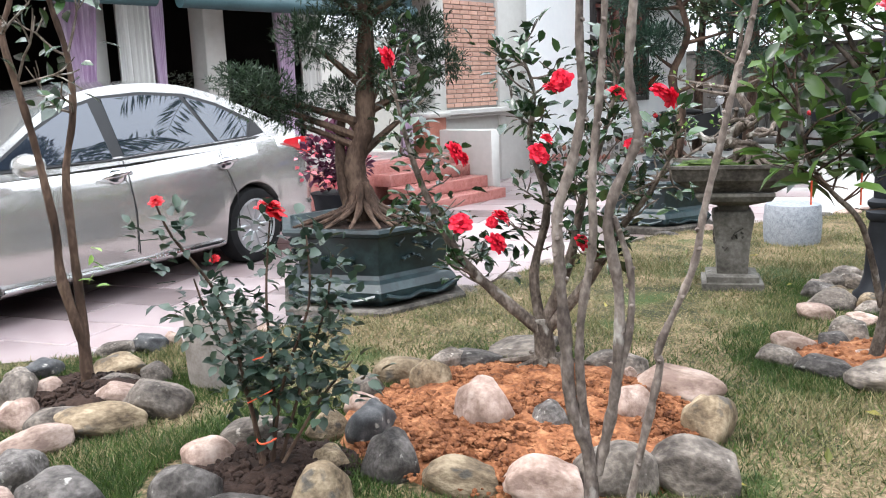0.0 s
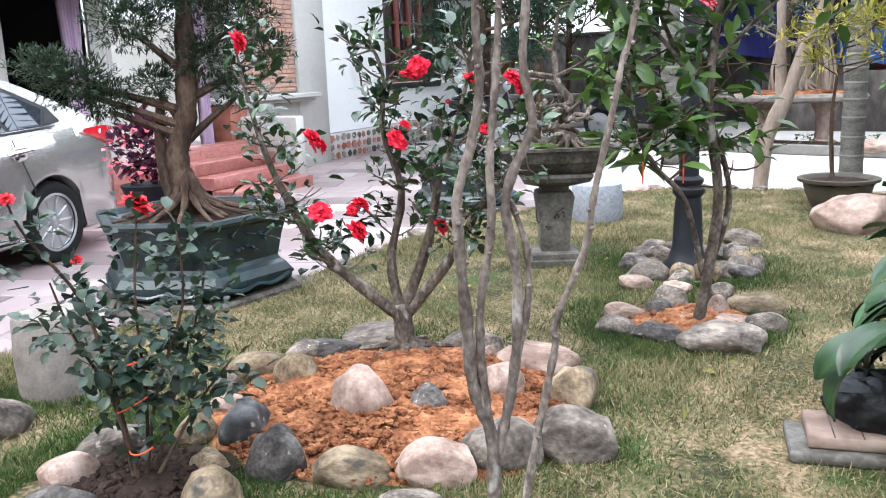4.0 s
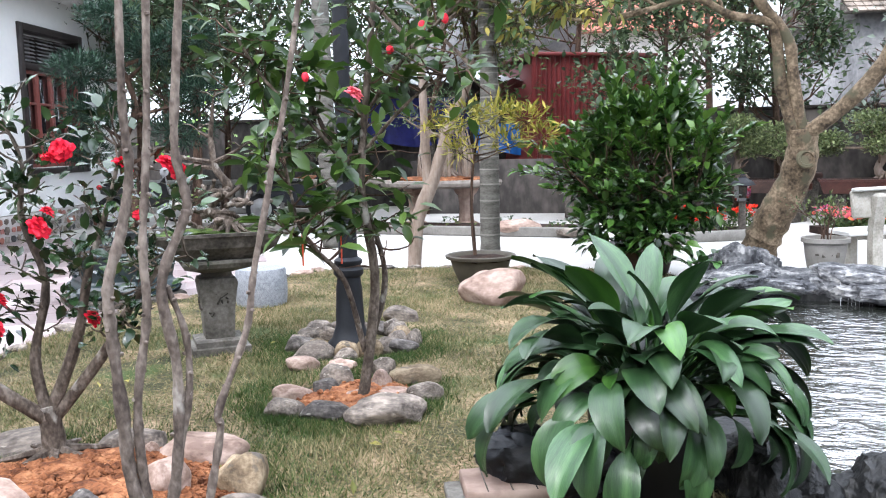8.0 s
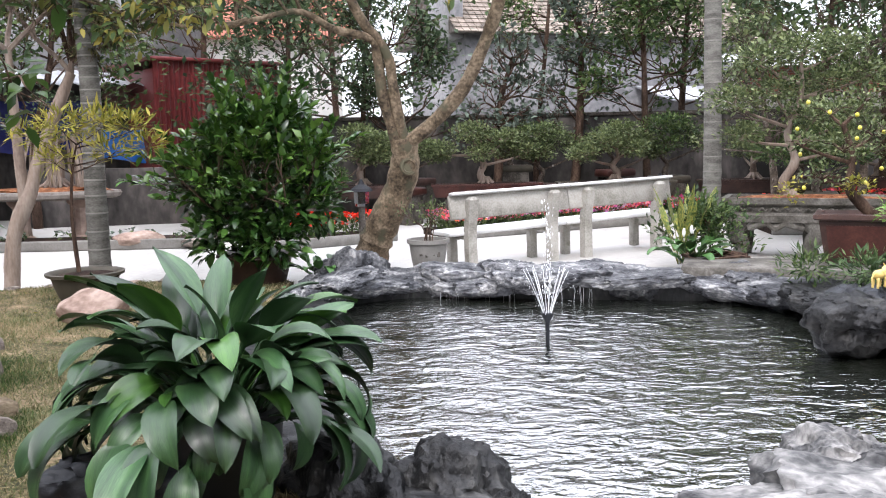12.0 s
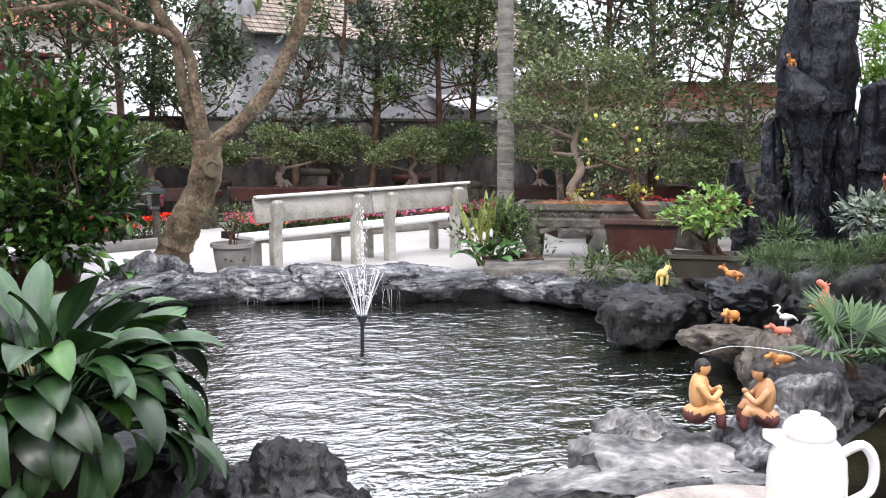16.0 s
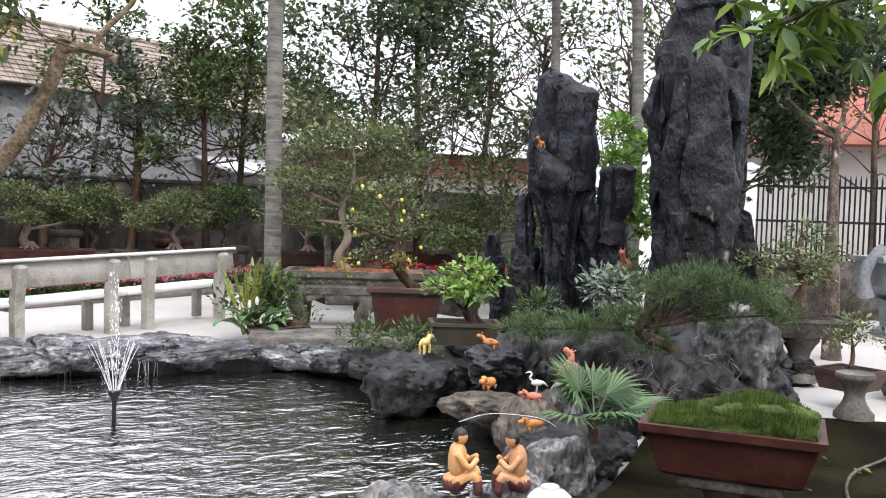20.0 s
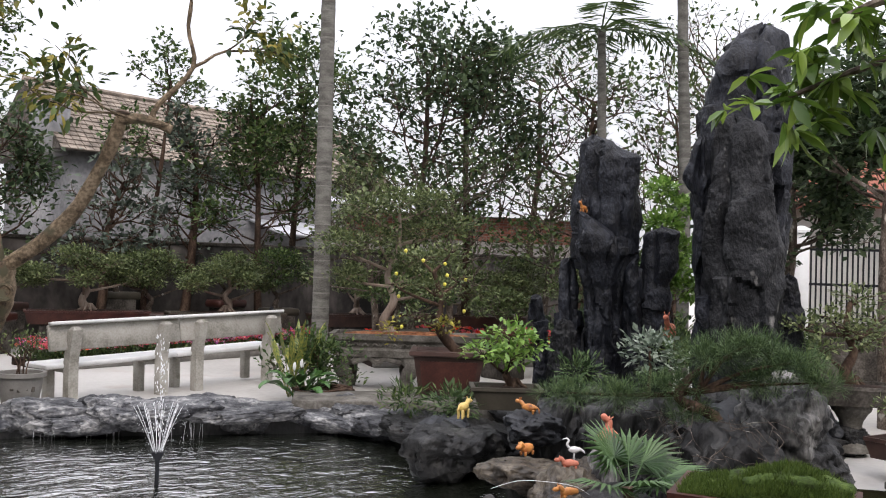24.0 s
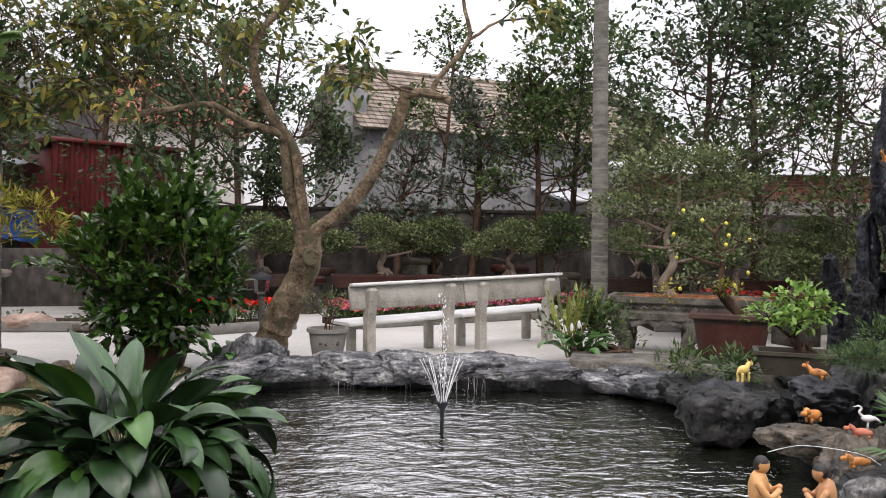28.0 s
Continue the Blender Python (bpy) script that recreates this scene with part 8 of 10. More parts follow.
# ---- the big pruned tree behind the pond ----
def pruned_tree():
    root = thing("pruned_tree", (0, 0, 0), 0, "old mottled tree with heavy pruned limbs and sparse yellowing leaves", "tree")
    part("trunk", limb(Geo(), [(0.14, 10.04, -0.06), (0.20, 10.0, 0.2), (0.30, 9.94, 0.45), (0.50, 9.83, 0.88), (0.56, 9.72, 1.19), (0.53, 9.65, 1.42)], 0.205, 0.135, 16, 5, 0.09, 3), BARK_TAN, root, "thick leaning mottled trunk")
    part("knot", lathe(Geo(), [(0.085, 0.0), (0.10, 0.02), (0.09, 0.04), (0.065, 0.045), (0.055, 0.025)], 14), BARK_TAN, root, "sawn stub healing over", m=pose(0.58, 9.60, 1.10, 80, 0, 10))
    limbs = [([(0.49, 9.65, 1.30), (0.34, 9.60, 1.80), (0.29, 9.57, 2.22), (0.22, 9.53, 2.42), (-0.15, 9.50, 2.51), (-0.47, 9.45, 2.68), (-0.83, 9.40, 2.62), (-1.31, 9.31, 2.50), (-1.82, 9.19, 2.55)], 0.095, 0.02),
             ([(0.55, 9.64, 1.32), (0.45, 9.59, 1.86), (0.39, 9.56, 2.25), (0.14, 9.53, 2.60), (-0.01, 9.50, 2.92), (-0.05, 9.46, 3.27), (0.07, 9.42, 3.53), (0.24, 9.38, 3.74), (0.35, 9.34, 4.15), (0.3, 9.3, 4.8)], 0.09, 0.042),
             ([(0.55, 9.64, 1.32), (0.87, 9.50, 1.58), (1.15, 9.36, 1.90), (1.33, 9.24, 2.28), (1.44, 9.12, 2.58), (1.50, 9.00, 2.84)], 0.115, 0.085),
             ([(1.46, 9.02, 2.80), (1.67, 8.92, 2.83), (1.93, 8.82, 2.74)], 0.075, 0.06),
             ([(1.75, 8.90, 2.80), (1.81, 8.91, 2.98), (2.11, 8.81, 3.38), (2.04, 8.79, 3.78), (2.1, 8.8, 4.3)], 0.05, 0.018)]
    rng = random.Random(41)
    tips, tw = [], Geo()
    for i, (pts, a, b) in enumerate(limbs):
        part("limb", limb(Geo(), pts, a * 0.68, b * 0.72, 12, 4, 0.09, i + 2), BARK_TAN, root)
    for p, d, ln in (((-0.47, 9.45, 2.68), (-0.3, -0.2, 0.9), 0.45), ((-0.83, 9.40, 2.62), (-0.8, -0.2, 0.4), 0.5), ((-1.31, 9.31, 2.5), (-0.9, 0, 0.2), 0.5), ((-1.82, 9.19, 2.55), (-1, 0, 0.1), 0.5),
                     ((-0.2, 9.5, 2.5), (-0.5, 0.3, 1), 0.5), ((-0.05, 9.46, 3.27), (-0.8, 0, 0.6), 0.5), ((0.07, 9.42, 3.53), (0.8, 0, 0.5), 0.5), ((0.3, 9.3, 4.6), (0, 0, 1), 0.6), ((0.24, 9.38, 3.74), (-0.6, 0, 0.7), 0.55),
                     ((2.04, 8.79, 3.78), (0.3, 0, 1), 0.45), ((2.11, 8.81, 3.38), (0.9, 0, 0.4), 0.4), ((1.9, 8.8, 2.78), (-1, 0, 0.1), 0.5), ((-1.0, 9.35, 2.6), (-0.4, -0.3, -0.1), 0.4), ((-0.6, 9.42, 2.66), (-0.5, 0.2, 1), 0.6), ((-1.1, 9.35, 2.55), (-0.2, 0.3, 1), 0.6), ((-1.6, 9.25, 2.52), (-0.6, -0.3, 0.8), 0.6), ((-0.02, 9.48, 3.0), (-1, 0.1, 0.5), 0.6), ((0.3, 9.36, 4.0), (1, 0, 0.6), 0.6), ((0.1, 9.4, 3.6), (-1, 0.3, 0.7), 0.65)):
        grow(tw, rng, p, d, ln, 0.02, 3, tips, 0.55, 0.05, (2, 3), 5, 0.75)
    part("twigwork", tw, BARK_TAN, root)
    some = [t for t in tips if rng.random() < 0.5]
    part("crown", leafset(Geo(), rng, leaf_cluster(rng, some, 4, 0.10), 0.12, 0.05, spread=0.5, lift=-0.5, fine=True), LEAF_TREE, root, "drooping green leaves", angle=180)
    few = [t for t in tips if rng.random() < 0.6]
    part("yellow_foliage", leafset(Geo(), rng, leaf_cluster(rng, few, 2, 0.08), 0.13, 0.055, spread=0.5, lift=-0.5, fine=True), LEAF_YELLOW, root, "yellowing leaves", angle=180)
    part("saw_cut", lathe(Geo(), [(0.088, 0.0), (0.09, 0.012), (0.05, 0.016)], 14), BARK_PALE, root, "pale saw cut", m=pose(1.50, 9.0, 2.86, -15, 10, 0))


pruned_tree()
pot = thing("cement_pot", (0.76, 9.42, -0.04), 0, "grey cement flowerpot with a thin twiggy shrub", "potted plant")
part("pot", lathe(Geo(), [(0.13, 0.0), (0.15, 0.03), (0.185, 0.22), (0.20, 0.34), (0.225, 0.35), (0.225, 0.39), (0.19, 0.39), (0.17, 0.34)], 28), POT_GREY, pot)
for k in range(4):
    part("mark", box(Geo(), (-0.09 + 0.06 * k, -0.183 + 0.012 * abs(k - 1.5), 0.24), (0.035, 0.012, 0.02 + 0.03 * (k % 2)), 0.003), STONE_DARK, pot, "dark painted mark")
part("soil", blob(Geo(), (0, 0, 0.34), (0.17, 0.17, 0.03), 2, 0.2), SOIL_DARK, pot)
rng = random.Random(51)
tips, g = [], Geo()
for k in range(5):
    grow(g, rng, (0.02 * k - 0.04, 0, 0.34), (rng.gauss(0, 0.5), rng.gauss(0, 0.5), 1), 0.22, 0.009, 2, tips, 0.7, 0.1, (2, 2), 4)
part("twigwork", g, BARK_DARK, pot)
part("foliage", leafset(Geo(), rng, leaf_cluster(rng, tips, 3, 0.04), 0.045, 0.02), LEAF_BONSAI, pot, smooth=False)


# ---- benches ----
def bench(at, turn):
    root = thing("garden_bench", at, turn, "worn terrazzo garden bench with a slab seat and panel back", "bench", "pair of terrazzo benches by the pond")
    root.matrix_world = pose(*at, 0, -1.5, turn)
    for u in (0.25, 1.35):
        part("back_post", loft(Geo(), [[(u - 0.055, -0.05 - dy, z), (u + 0.055, -0.05 - dy, z), (u + 0.055, 0.05 - dy, z), (u - 0.055, 0.05 - dy, z)] for z, dy in ((-0.05, 0.0), (0.42, 0.0), (0.76, 0.07))] +
                           [[(u - 0.03, -0.10, 0.79), (u + 0.03, -0.10, 0.79), (u + 0.03, -0.05, 0.79), (u - 0.03, -0.05, 0.79)]]), BENCH, root, smooth=False)
        part("front_leg", box(Geo(), (u - 0.01, 0.40, 0.145), (0.10, 0.10, 0.39), 0.012), BENCH, root)
        part("seat_bearer", box(Geo(), (u, 0.22, 0.335), (0.08, 0.36, 0.05), 0.008), BENCH, root)
    part("seat", box(Geo(), (0.80, 0.245, 0.385), (1.585, 0.42, 0.05), 0.012), BENCH_TOP, root, "whitish slab seat")
    part("backrest", box(Geo(), (0.80, 0.02, 0.68), (1.585, 0.05, 0.27), 0.012, Euler((radians(-10), 0, 0)).to_matrix()), BENCH, root, "terrazzo back panel")
    part("top_rail", box(Geo(), (0.80, -0.012, 0.83), (1.59, 0.075, 0.035), 0.008, Euler((radians(-10), 0, 0)).to_matrix()), BENCH_TOP, root, "pale top edge")


bench((1.04, 9.72, -0.04), 23.0)
bench((2.51, 10.345, 0.0), 23.0)


# ---- flower beds and the bonsai row behind the path ----
def strip(name, a, b, width, mats, label, seed, n, height=0.16, category="flower bed"):
    root = thing(name, (0, 0, 0), 0, label, category)
    a, b = Vector((*a, 0)), Vector((*b, 0))
    d = (b - a)
    s = Vector((-d.y, d.x, 0)).normalized()
    rng = random.Random(seed)
    g = Geo()
    bed = [a - s * width / 2, b - s * width / 2, b + s * width / 2, a + s * width / 2]
    loft(g, [[(p.x, p.y, -0.06) for p in bed], [(p.x, p.y, 0.06) for p in bed]])
    part("soil", g, SOIL_DARK, root, smooth=False)
    turn = math.atan2(d.y, d.x)
    e = Geo()
    c = (a + b) / 2 - s * (width / 2 + 0.05)
    box(e, c + Vector((0, 0, 0.03)), (d.length, 0.09, 0.14), 0.012, Euler((0, 0, turn)).to_matrix())
    part("kerb", e, POT_GREY, root, "low cement kerb")
    lv, blooms = Geo(), [Geo() for _ in mats]
    for _ in range(n):
        p = a + d * rng.random() + s * width * rng.uniform(-0.48, 0.48)
        h = height * rng.uniform(0.5, 1.1)
        leafset(lv, rng, [((p.x + rng.gauss(0, 0.04), p.y + rng.gauss(0, 0.04), 0.06 + h * rng.random()), (0, 0, 0.5)) for _ in range(7)], 0.07, 0.04)
        which = int(abs(noise.noise(Vector((p.x * 0.9, p.y * 0.9, seed)))) * 2.99 * len(mats)) % len(mats)
        leafset(blooms[which], rng, [((p.x + rng.gauss(0, 0.025), p.y + rng.gauss(0, 0.025), 0.08 + h), (0, -0.3, 0.6)) for _ in range(4)], 0.055, 0.06, spread=0.8)
    tagged(part("leaf_mat", lv, LEAF_TREE, root, smooth=False), kind="stuff")
    for gg, m in zip(blooms, mats):
        if gg.f:
            tagged(part("blossom_mass", gg, m, root, smooth=False), kind="stuff")


strip("bedding_flowers", (1.25, 13.25), (6.3, 15.35), 0.95, [PETAL_MIX, PETAL_MIX, PETAL_PINK, PETAL_MIX], "bed of white, pink and orange bedding flowers", 3, 1100, 0.22)
strip("scarlet_flowers", (-1.3, 12.35), (0.4, 13.25), 0.8, [PETAL_SCARLET], "bed of scarlet flowers beside the path", 4, 120, 0.26)
strip("salmon_flowers", (6.0, 12.6), (9.2, 11.9), 0.9, [PETAL_PEACH, PETAL_SCARLET], "raised bed of salmon-red flowers", 5, 420, 0.42)
strip("shrub_bed", (-8.5, 13.6), (-1.9, 13.2), 0.9, [LEAF_GREY], "bare kerbed bed with fallen leaves", 8, 60, 0.08)


def long_trough(at, turn, ln, w, h, z, mat, label):
    root = thing("trough", (at[0], at[1], z), turn, label, "trough", "long bonsai troughs")
    part("body", loft(Geo(), [[(-a, -b, q), (a, -b, q), (a, b, q), (-a, b, q)] for a, b, q in ((ln / 2 * 0.92, w / 2 * 0.8, 0), (ln / 2 * 0.98, w / 2 * 0.97, h * 0.85), (ln / 2, w / 2, h * 0.86), (ln / 2, w / 2, h), (ln / 2 - 0.04, w / 2 - 0.04, h), (ln / 2 - 0.05, w / 2 - 0.05, h * 0.85))]), mat, root, smooth=False)
    part("soil", blob(Geo(), (0, 0, h * 0.86), (ln / 2 - 0.06, w / 2 - 0.06, 0.05), 3, 0.2, 3, 5), SOIL_DARK, root)
    for u in (-ln * 0.33, ln * 0.33):
        part("support", box(Geo(), (u, 0, -z / 2), (0.18, w * 0.7, z), 0.01), STONE_DARK, root, "dark stone support")


LEAF_PADS = foliage("pale_pad_leaves", [(0.055, 0.080, 0.032), (0.12, 0.155, 0.065), (0.235, 0.275, 0.12)], 0.5, 0.25)
TRUNK_A = [(0, 0, 0), (0.05, 0, 0.12), (-0.03, 0.02, 0.24), (0.06, 0, 0.36), (0.0, 0, 0.5)]
TRUNK_B = [(0, 0, 0), (-0.08, 0, 0.15), (-0.02, 0.03, 0.30), (-0.14, 0, 0.45), (-0.05, 0, 0.62)]
PADS_A = [(-0.55, 0, 0.42, 0.26), (-0.25, -0.05, 0.60, 0.30), (0.1, 0, 0.74, 0.30), (0.42, 0, 0.58, 0.28), (0.70, 0.05, 0.42, 0.24), (0.1, -0.25, 0.48, 0.26)]
PADS_B = [(-0.6, 0, 0.5, 0.28), (-0.2, -0.1, 0.75, 0.30), (0.25, 0, 0.66, 0.28), (0.55, 0, 0.48, 0.26), (-0.1, -0.2, 0.46, 0.25)]
for i, (x, y, ln, mat) in enumerate(((2.3, 15.3, 1.9, CLAY), (4.5, 15.0, 2.0, POT_OLIVE), (0.2, 15.6, 1.7, CLAY_DARK), (6.8, 14.6, 1.8, CLAY_DARK), (-2.0, 15.4, 1.7, POT_OLIVE), (8.9, 14.3, 1.8, CLAY))):
    long_trough((x, y), -5, ln, 0.55, 0.22, 0.42, mat, ("red-brown", "olive", "dark")[i % 3] + " clay trough holding a spreading bonsai")
    bonsai("spreading_bonsai", (x, y, 0.62), "spreading bonsai with flat pale green leaf pads", 60 + i, [(a * 1.2, b * 1.2, c * 1.2) for a, b, c in (TRUNK_A if i % 2 else TRUNK_B)], [(a * 1.3, b * 1.3, c * 1.2, r * 1.22) for a, b, c, r in (PADS_A if i % 2 else PADS_B)], LEAF_PADS,
           (0.058, 0.04), 62, BARK_PALE, 0.075, roots=9, turn=i * 25, group="bonsai row along the wall")


def stone_lantern(at):
    root = thing("garden_lantern", at, 0, "small dark garden lantern on a post", "lantern", "small garden lanterns")
    part("post", lathe(Geo(), [(0.10, 0), (0.09, 0.05), (0.05, 0.10), (0.045, 0.5), (0.08, 0.52)], 12), STONE_DARK, root)
    part("housing", lathe(Geo(), [(0.085, 0.52), (0.10, 0.56), (0.11, 0.72), (0.09, 0.74)], 6), PANE, root, "glazed housing", smooth=False)
    part("cap", lathe(Geo(), [(0.17, 0.73), (0.14, 0.77), (0.05, 0.83), (0.015, 0.90)], 6), BLACK_IRON, root, smooth=False)


stone_lantern((0.12, 12.7, -0.04))
stone_lantern((4.35, 12.4, -0.04))


# ---- stone tables with bonsai on the left of the path ----
def stone_table(at, turn, label):
    root = thing("stone_table", at, turn, label, "table", "stone bonsai tables")
    part("top", lathe(Geo(), [(0.92, 0.66), (1.0, 0.69), (1.02, 0.74), (1.0, 0.78), (0.9, 0.785)], 8, squash=0.6), GRANITE_WARM, root, "octagonal stone top", smooth=False)
    for u in (-0.42, 0.42):
        part("leg", lathe(Geo(), [(0.22, 0.0), (0.22, 0.07), (0.13, 0.12), (0.11, 0.3), (0.13, 0.52), (0.2, 0.6), (0.22, 0.66)], 8, (u, 0, 0)), COBBLE_PINK, root, "turned pinkish stone leg", smooth=False)
    part("soil", blob(Geo(), (0, 0, 0.78), (0.85, 0.48, 0.07), 3, 0.25, 3, 3), SOIL_RED, root)


stone_table((-4.5, 14.0, -0.04), 5, "pale octagonal stone table carrying an aerial-rooted bonsai")
stone_table((-6.9, 15.2, -0.04), -10, "pale octagonal stone table in the shade")
rng = random.Random(9)
fig = bonsai("banyan_bonsai", (-4.4, 14.0, 0.80), "banyan bonsai with many hanging aerial roots", 81, [(0, 0, 0), (0.05, 0, 0.35), (-0.05, 0, 0.7), (0.1, 0, 1.1)],
             [(-0.6, 0, 0.95, 0.35), (0.0, 0, 1.25, 0.45), (0.6, 0, 1.0, 0.4), (0.2, -0.2, 0.8, 0.3)], LEAF_DARK, (0.06, 0.03), 14, BARK_PALE, 0.10, roots=10)
g = Geo()
for k in range(26):
    x, y = rng.uniform(-0.55, 0.55), rng.uniform(-0.25, 0.25)
    limb(g, [(x, y, 0.0), (x + rng.uniform(-0.05, 0.05), y, 0.3), (x * 0.8, y * 0.8, 0.75)], 0.022, 0.012, 5, 3, 0.2, k)
part("aerial_rootwork", g, BARK_PALE, fig, "hanging aerial roots")
bonsai("dark_bonsai", (-6.9, 15.2, 0.80), "dark leaved bonsai on a stone table", 82, TRUNK_B, [(x, y, z, r * 1.25) for x, y, z, r in PADS_B], LEAF_DARK, (0.06, 0.03), 14, BARK, 0.08, roots=8)
stone(-3.0, 12.9, 0.75, 10, "p", "large garden rocks", 0.8, 0.0, 4)
stone(-2.2, 12.7, 0.45, 40, "g", "large garden rocks", 0.6, 0.0, 1)


# ---- pine and potted plants near the house ----
LEAF_PINE = foliage("blue_green_pine_needles", [(0.012, 0.035, 0.022), (0.03, 0.07, 0.045), (0.06, 0.12, 0.075)], 0.5, 0.15)
bonsai("pine_bonsai", (-7.2, 9.6, 0.35), "dark cloud-pruned pine in a blue pot near the house", 83, [(0, 0, 0), (0.1, 0, 0.5), (-0.05, 0, 1.0), (0.1, 0.1, 1.5), (0.0, 0, 2.0)],
       [(-0.55, -0.2, 1.0, 0.42), (0.55, 0.4, 1.2, 0.45), (-0.25, -0.2, 1.45, 0.45), (0.75, 0.5, 1.7, 0.45), (-0.4, -0.2, 1.95, 0.45), (0.25, 0.2, 2.2, 0.45), (0.7, 0.5, 2.4, 0.4), (-0.1, 0, 2.6, 0.4)], LEAF_PINE, (0.10, 0.018), 90, BARK_DARK, 0.08)
hex_planter((-7.2, 9.6, -0.04), 10, "blue-green hexagonal planter of the pine by the house", 0.72)
bonsai("shrub_bonsai", (-5.42, 7.02, 0.40), "thin bright-leaved bonsai in the second glazed planter", 84, [(0, 0, 0), (0.15, 0.1, 0.15), (0.3, 0.3, 0.3)],
       [(0.2, 0.2, 0.45, 0.2), (-0.1, 0.1, 0.35, 0.2), (0.45, 0.4, 0.5, 0.16)], LEAF_BRIGHT, (0.05, 0.028), 6, BARK, 0.03)
stand = thing("plant_stand", (-9.55, 4.25, -0.04), 20, "low stone stand behind the car", "stand")
part("top", box(Geo(), (0, 0, 1.02), (1.0, 0.5, 0.08), 0.015), GRANITE_WARM, stand)
for u in (-0.35, 0.35):
    part("leg", box(Geo(), (u, 0, 0.49), (0.16, 0.36, 0.98), 0.015), GRANITE_WARM, stand)
bonsai("pruned_bonsai", (-9.55, 4.25, 1.02), "small grey-green cloud-pruned bonsai on a stand behind the car", 85, [(0, 0, 0), (0.04, 0, 0.14), (-0.03, 0, 0.3)],
       [(-0.3, 0.0, 0.32, 0.2), (0.0, 0, 0.5, 0.24), (0.25, 0.1, 0.36, 0.2), (-0.15, 0, 0.16, 0.16)], LEAF_GREY, (0.035, 0.02), 34, BARK, 0.04)
pot = thing("purple_plant", (-6.1, 4.05, -0.04), 0, "purple-leaved plant in a black pot behind the large planter", "potted plant")
part("pot", lathe(Geo(), [(0.13, 0), (0.17, 0.3), (0.2, 0.55), (0.22, 0.6), (0.19, 0.6)], 20), BLACK_IRON, pot)
part("foliage", leafset(Geo(), rng, cloud(rng, (0, 0, 0.86), (0.26, 0.26, 0.3), 620, 0.3), 0.075, 0.045, spread=0.8), LEAF_PURPLE, pot, smooth=False)
part("blossom", leafset(Geo(), rng, cloud(rng, (0.15, -0.1, 0.85), (0.3, 0.3, 0.22), 60, 0.6), 0.05, 0.05), PETAL_PINK, pot, smooth=False)


def motorbike(at, turn, mat, label):
    root = thing("motorbike", at, turn, label, "motorbike", "parked motorbikes")
    tyre = lathe(Geo(), [(0.19, -0.035), (0.255, -0.04), (0.275, 0.0), (0.255, 0.04), (0.19, 0.035), (0.19, -0.035)], 28)
    for x in (-0.62, 0.62):
        w = part("wheel", tyre, RUBBER, root, m=pose(x, 0, 0.275, 90, 0, 0))
        part("rim", lathe(Geo(), [(0.19, -0.02), (0.195, 0.02), (0.03, 0.03), (0.03, -0.03), (0.19, -0.02)], 20), ALLOY, w)
    part("fairing", loft(Geo(), [[(0.48, -0.07, 0.35), (0.48, 0.07, 0.35), (0.42, 0.05, 0.85), (0.42, -0.05, 0.85)], [(0.2, -0.11, 0.3), (0.2, 0.11, 0.3), (0.3, 0.06, 0.75), (0.3, -0.06, 0.75)],
                                  [(-0.2, -0.12, 0.38), (-0.2, 0.12, 0.38), (-0.2, 0.09, 0.66), (-0.2, -0.09, 0.66)], [(-0.75, -0.08, 0.6), (-0.75, 0.08, 0.6), (-0.78, 0.05, 0.74), (-0.78, -0.05, 0.74)]]), mat, root)
    part("seat", blob(Geo(), (-0.3, 0, 0.76), (0.42, 0.12, 0.06), 3, 0.05), BLACK_TRIM, root)
    part("handlebar", limb(Geo(), [(0.36, -0.34, 1.0), (0.40, -0.1, 0.98), (0.40, 0.1, 0.98), (0.36, 0.34, 1.0)], 0.014, 0.014, 6), CHROME, root)
    part("fork", tube(Geo(), [(0.62, 0.0, 0.28), (0.40, 0, 0.95)], [0.035, 0.03], 8), ALLOY, root)
    part("headlamp", blob(Geo(), (0.44, 0, 0.95), (0.08, 0.1, 0.09), 2, 0.05), LAMP_CLEAR, root)
    part("tail_lamp", blob(Geo(), (-0.8, 0, 0.72), (0.05, 0.07, 0.05), 2, 0.05), LAMP_RED, root)
    part("rear_plate", box(Geo(), (-0.86, 0, 0.55), (0.01, 0.16, 0.12), 0.003), WHITE_PAINT, root, "small white plate with a dark bar")
    for s in (0.3, -0.3):
        part("mirror", blob(Geo(), (0.4, s, 1.14), (0.02, 0.05, 0.04), 2, 0.05), BLACK_TRIM, root)


motorbike((-10.3, 14.2, -0.04), 60, BLACK_TRIM, "black motorbike parked beside the balustrade")
motorbike((-7.4, 14.6, -0.04), 20, BLACK_IRON, "black motorbike parked in the shade")
bal = thing("balustrade", (-13.2, 16.6, -0.04), 0, "low cement balustrade with turned balusters", "balustrade")
part("rail", box(Geo(), (2.6, 0, 0.66), (5.4, 0.2, 0.1), 0.015), POT_GREY, bal)
part("base_rail", box(Geo(), (2.6, 0, 0.06), (5.4, 0.2, 0.12), 0.015), POT_GREY, bal)
bl = mesh_of("baluster", lathe(Geo(), [(0.06, 0.12), (0.04, 0.18), (0.075, 0.32), (0.05, 0.48), (0.035, 0.52), (0.06, 0.61)], 10))
for k in range(26):
    part("baluster", bl, POT_GREY, bal, m=Matrix.Translation((0.1 + 0.2 * k, 0, 0)))


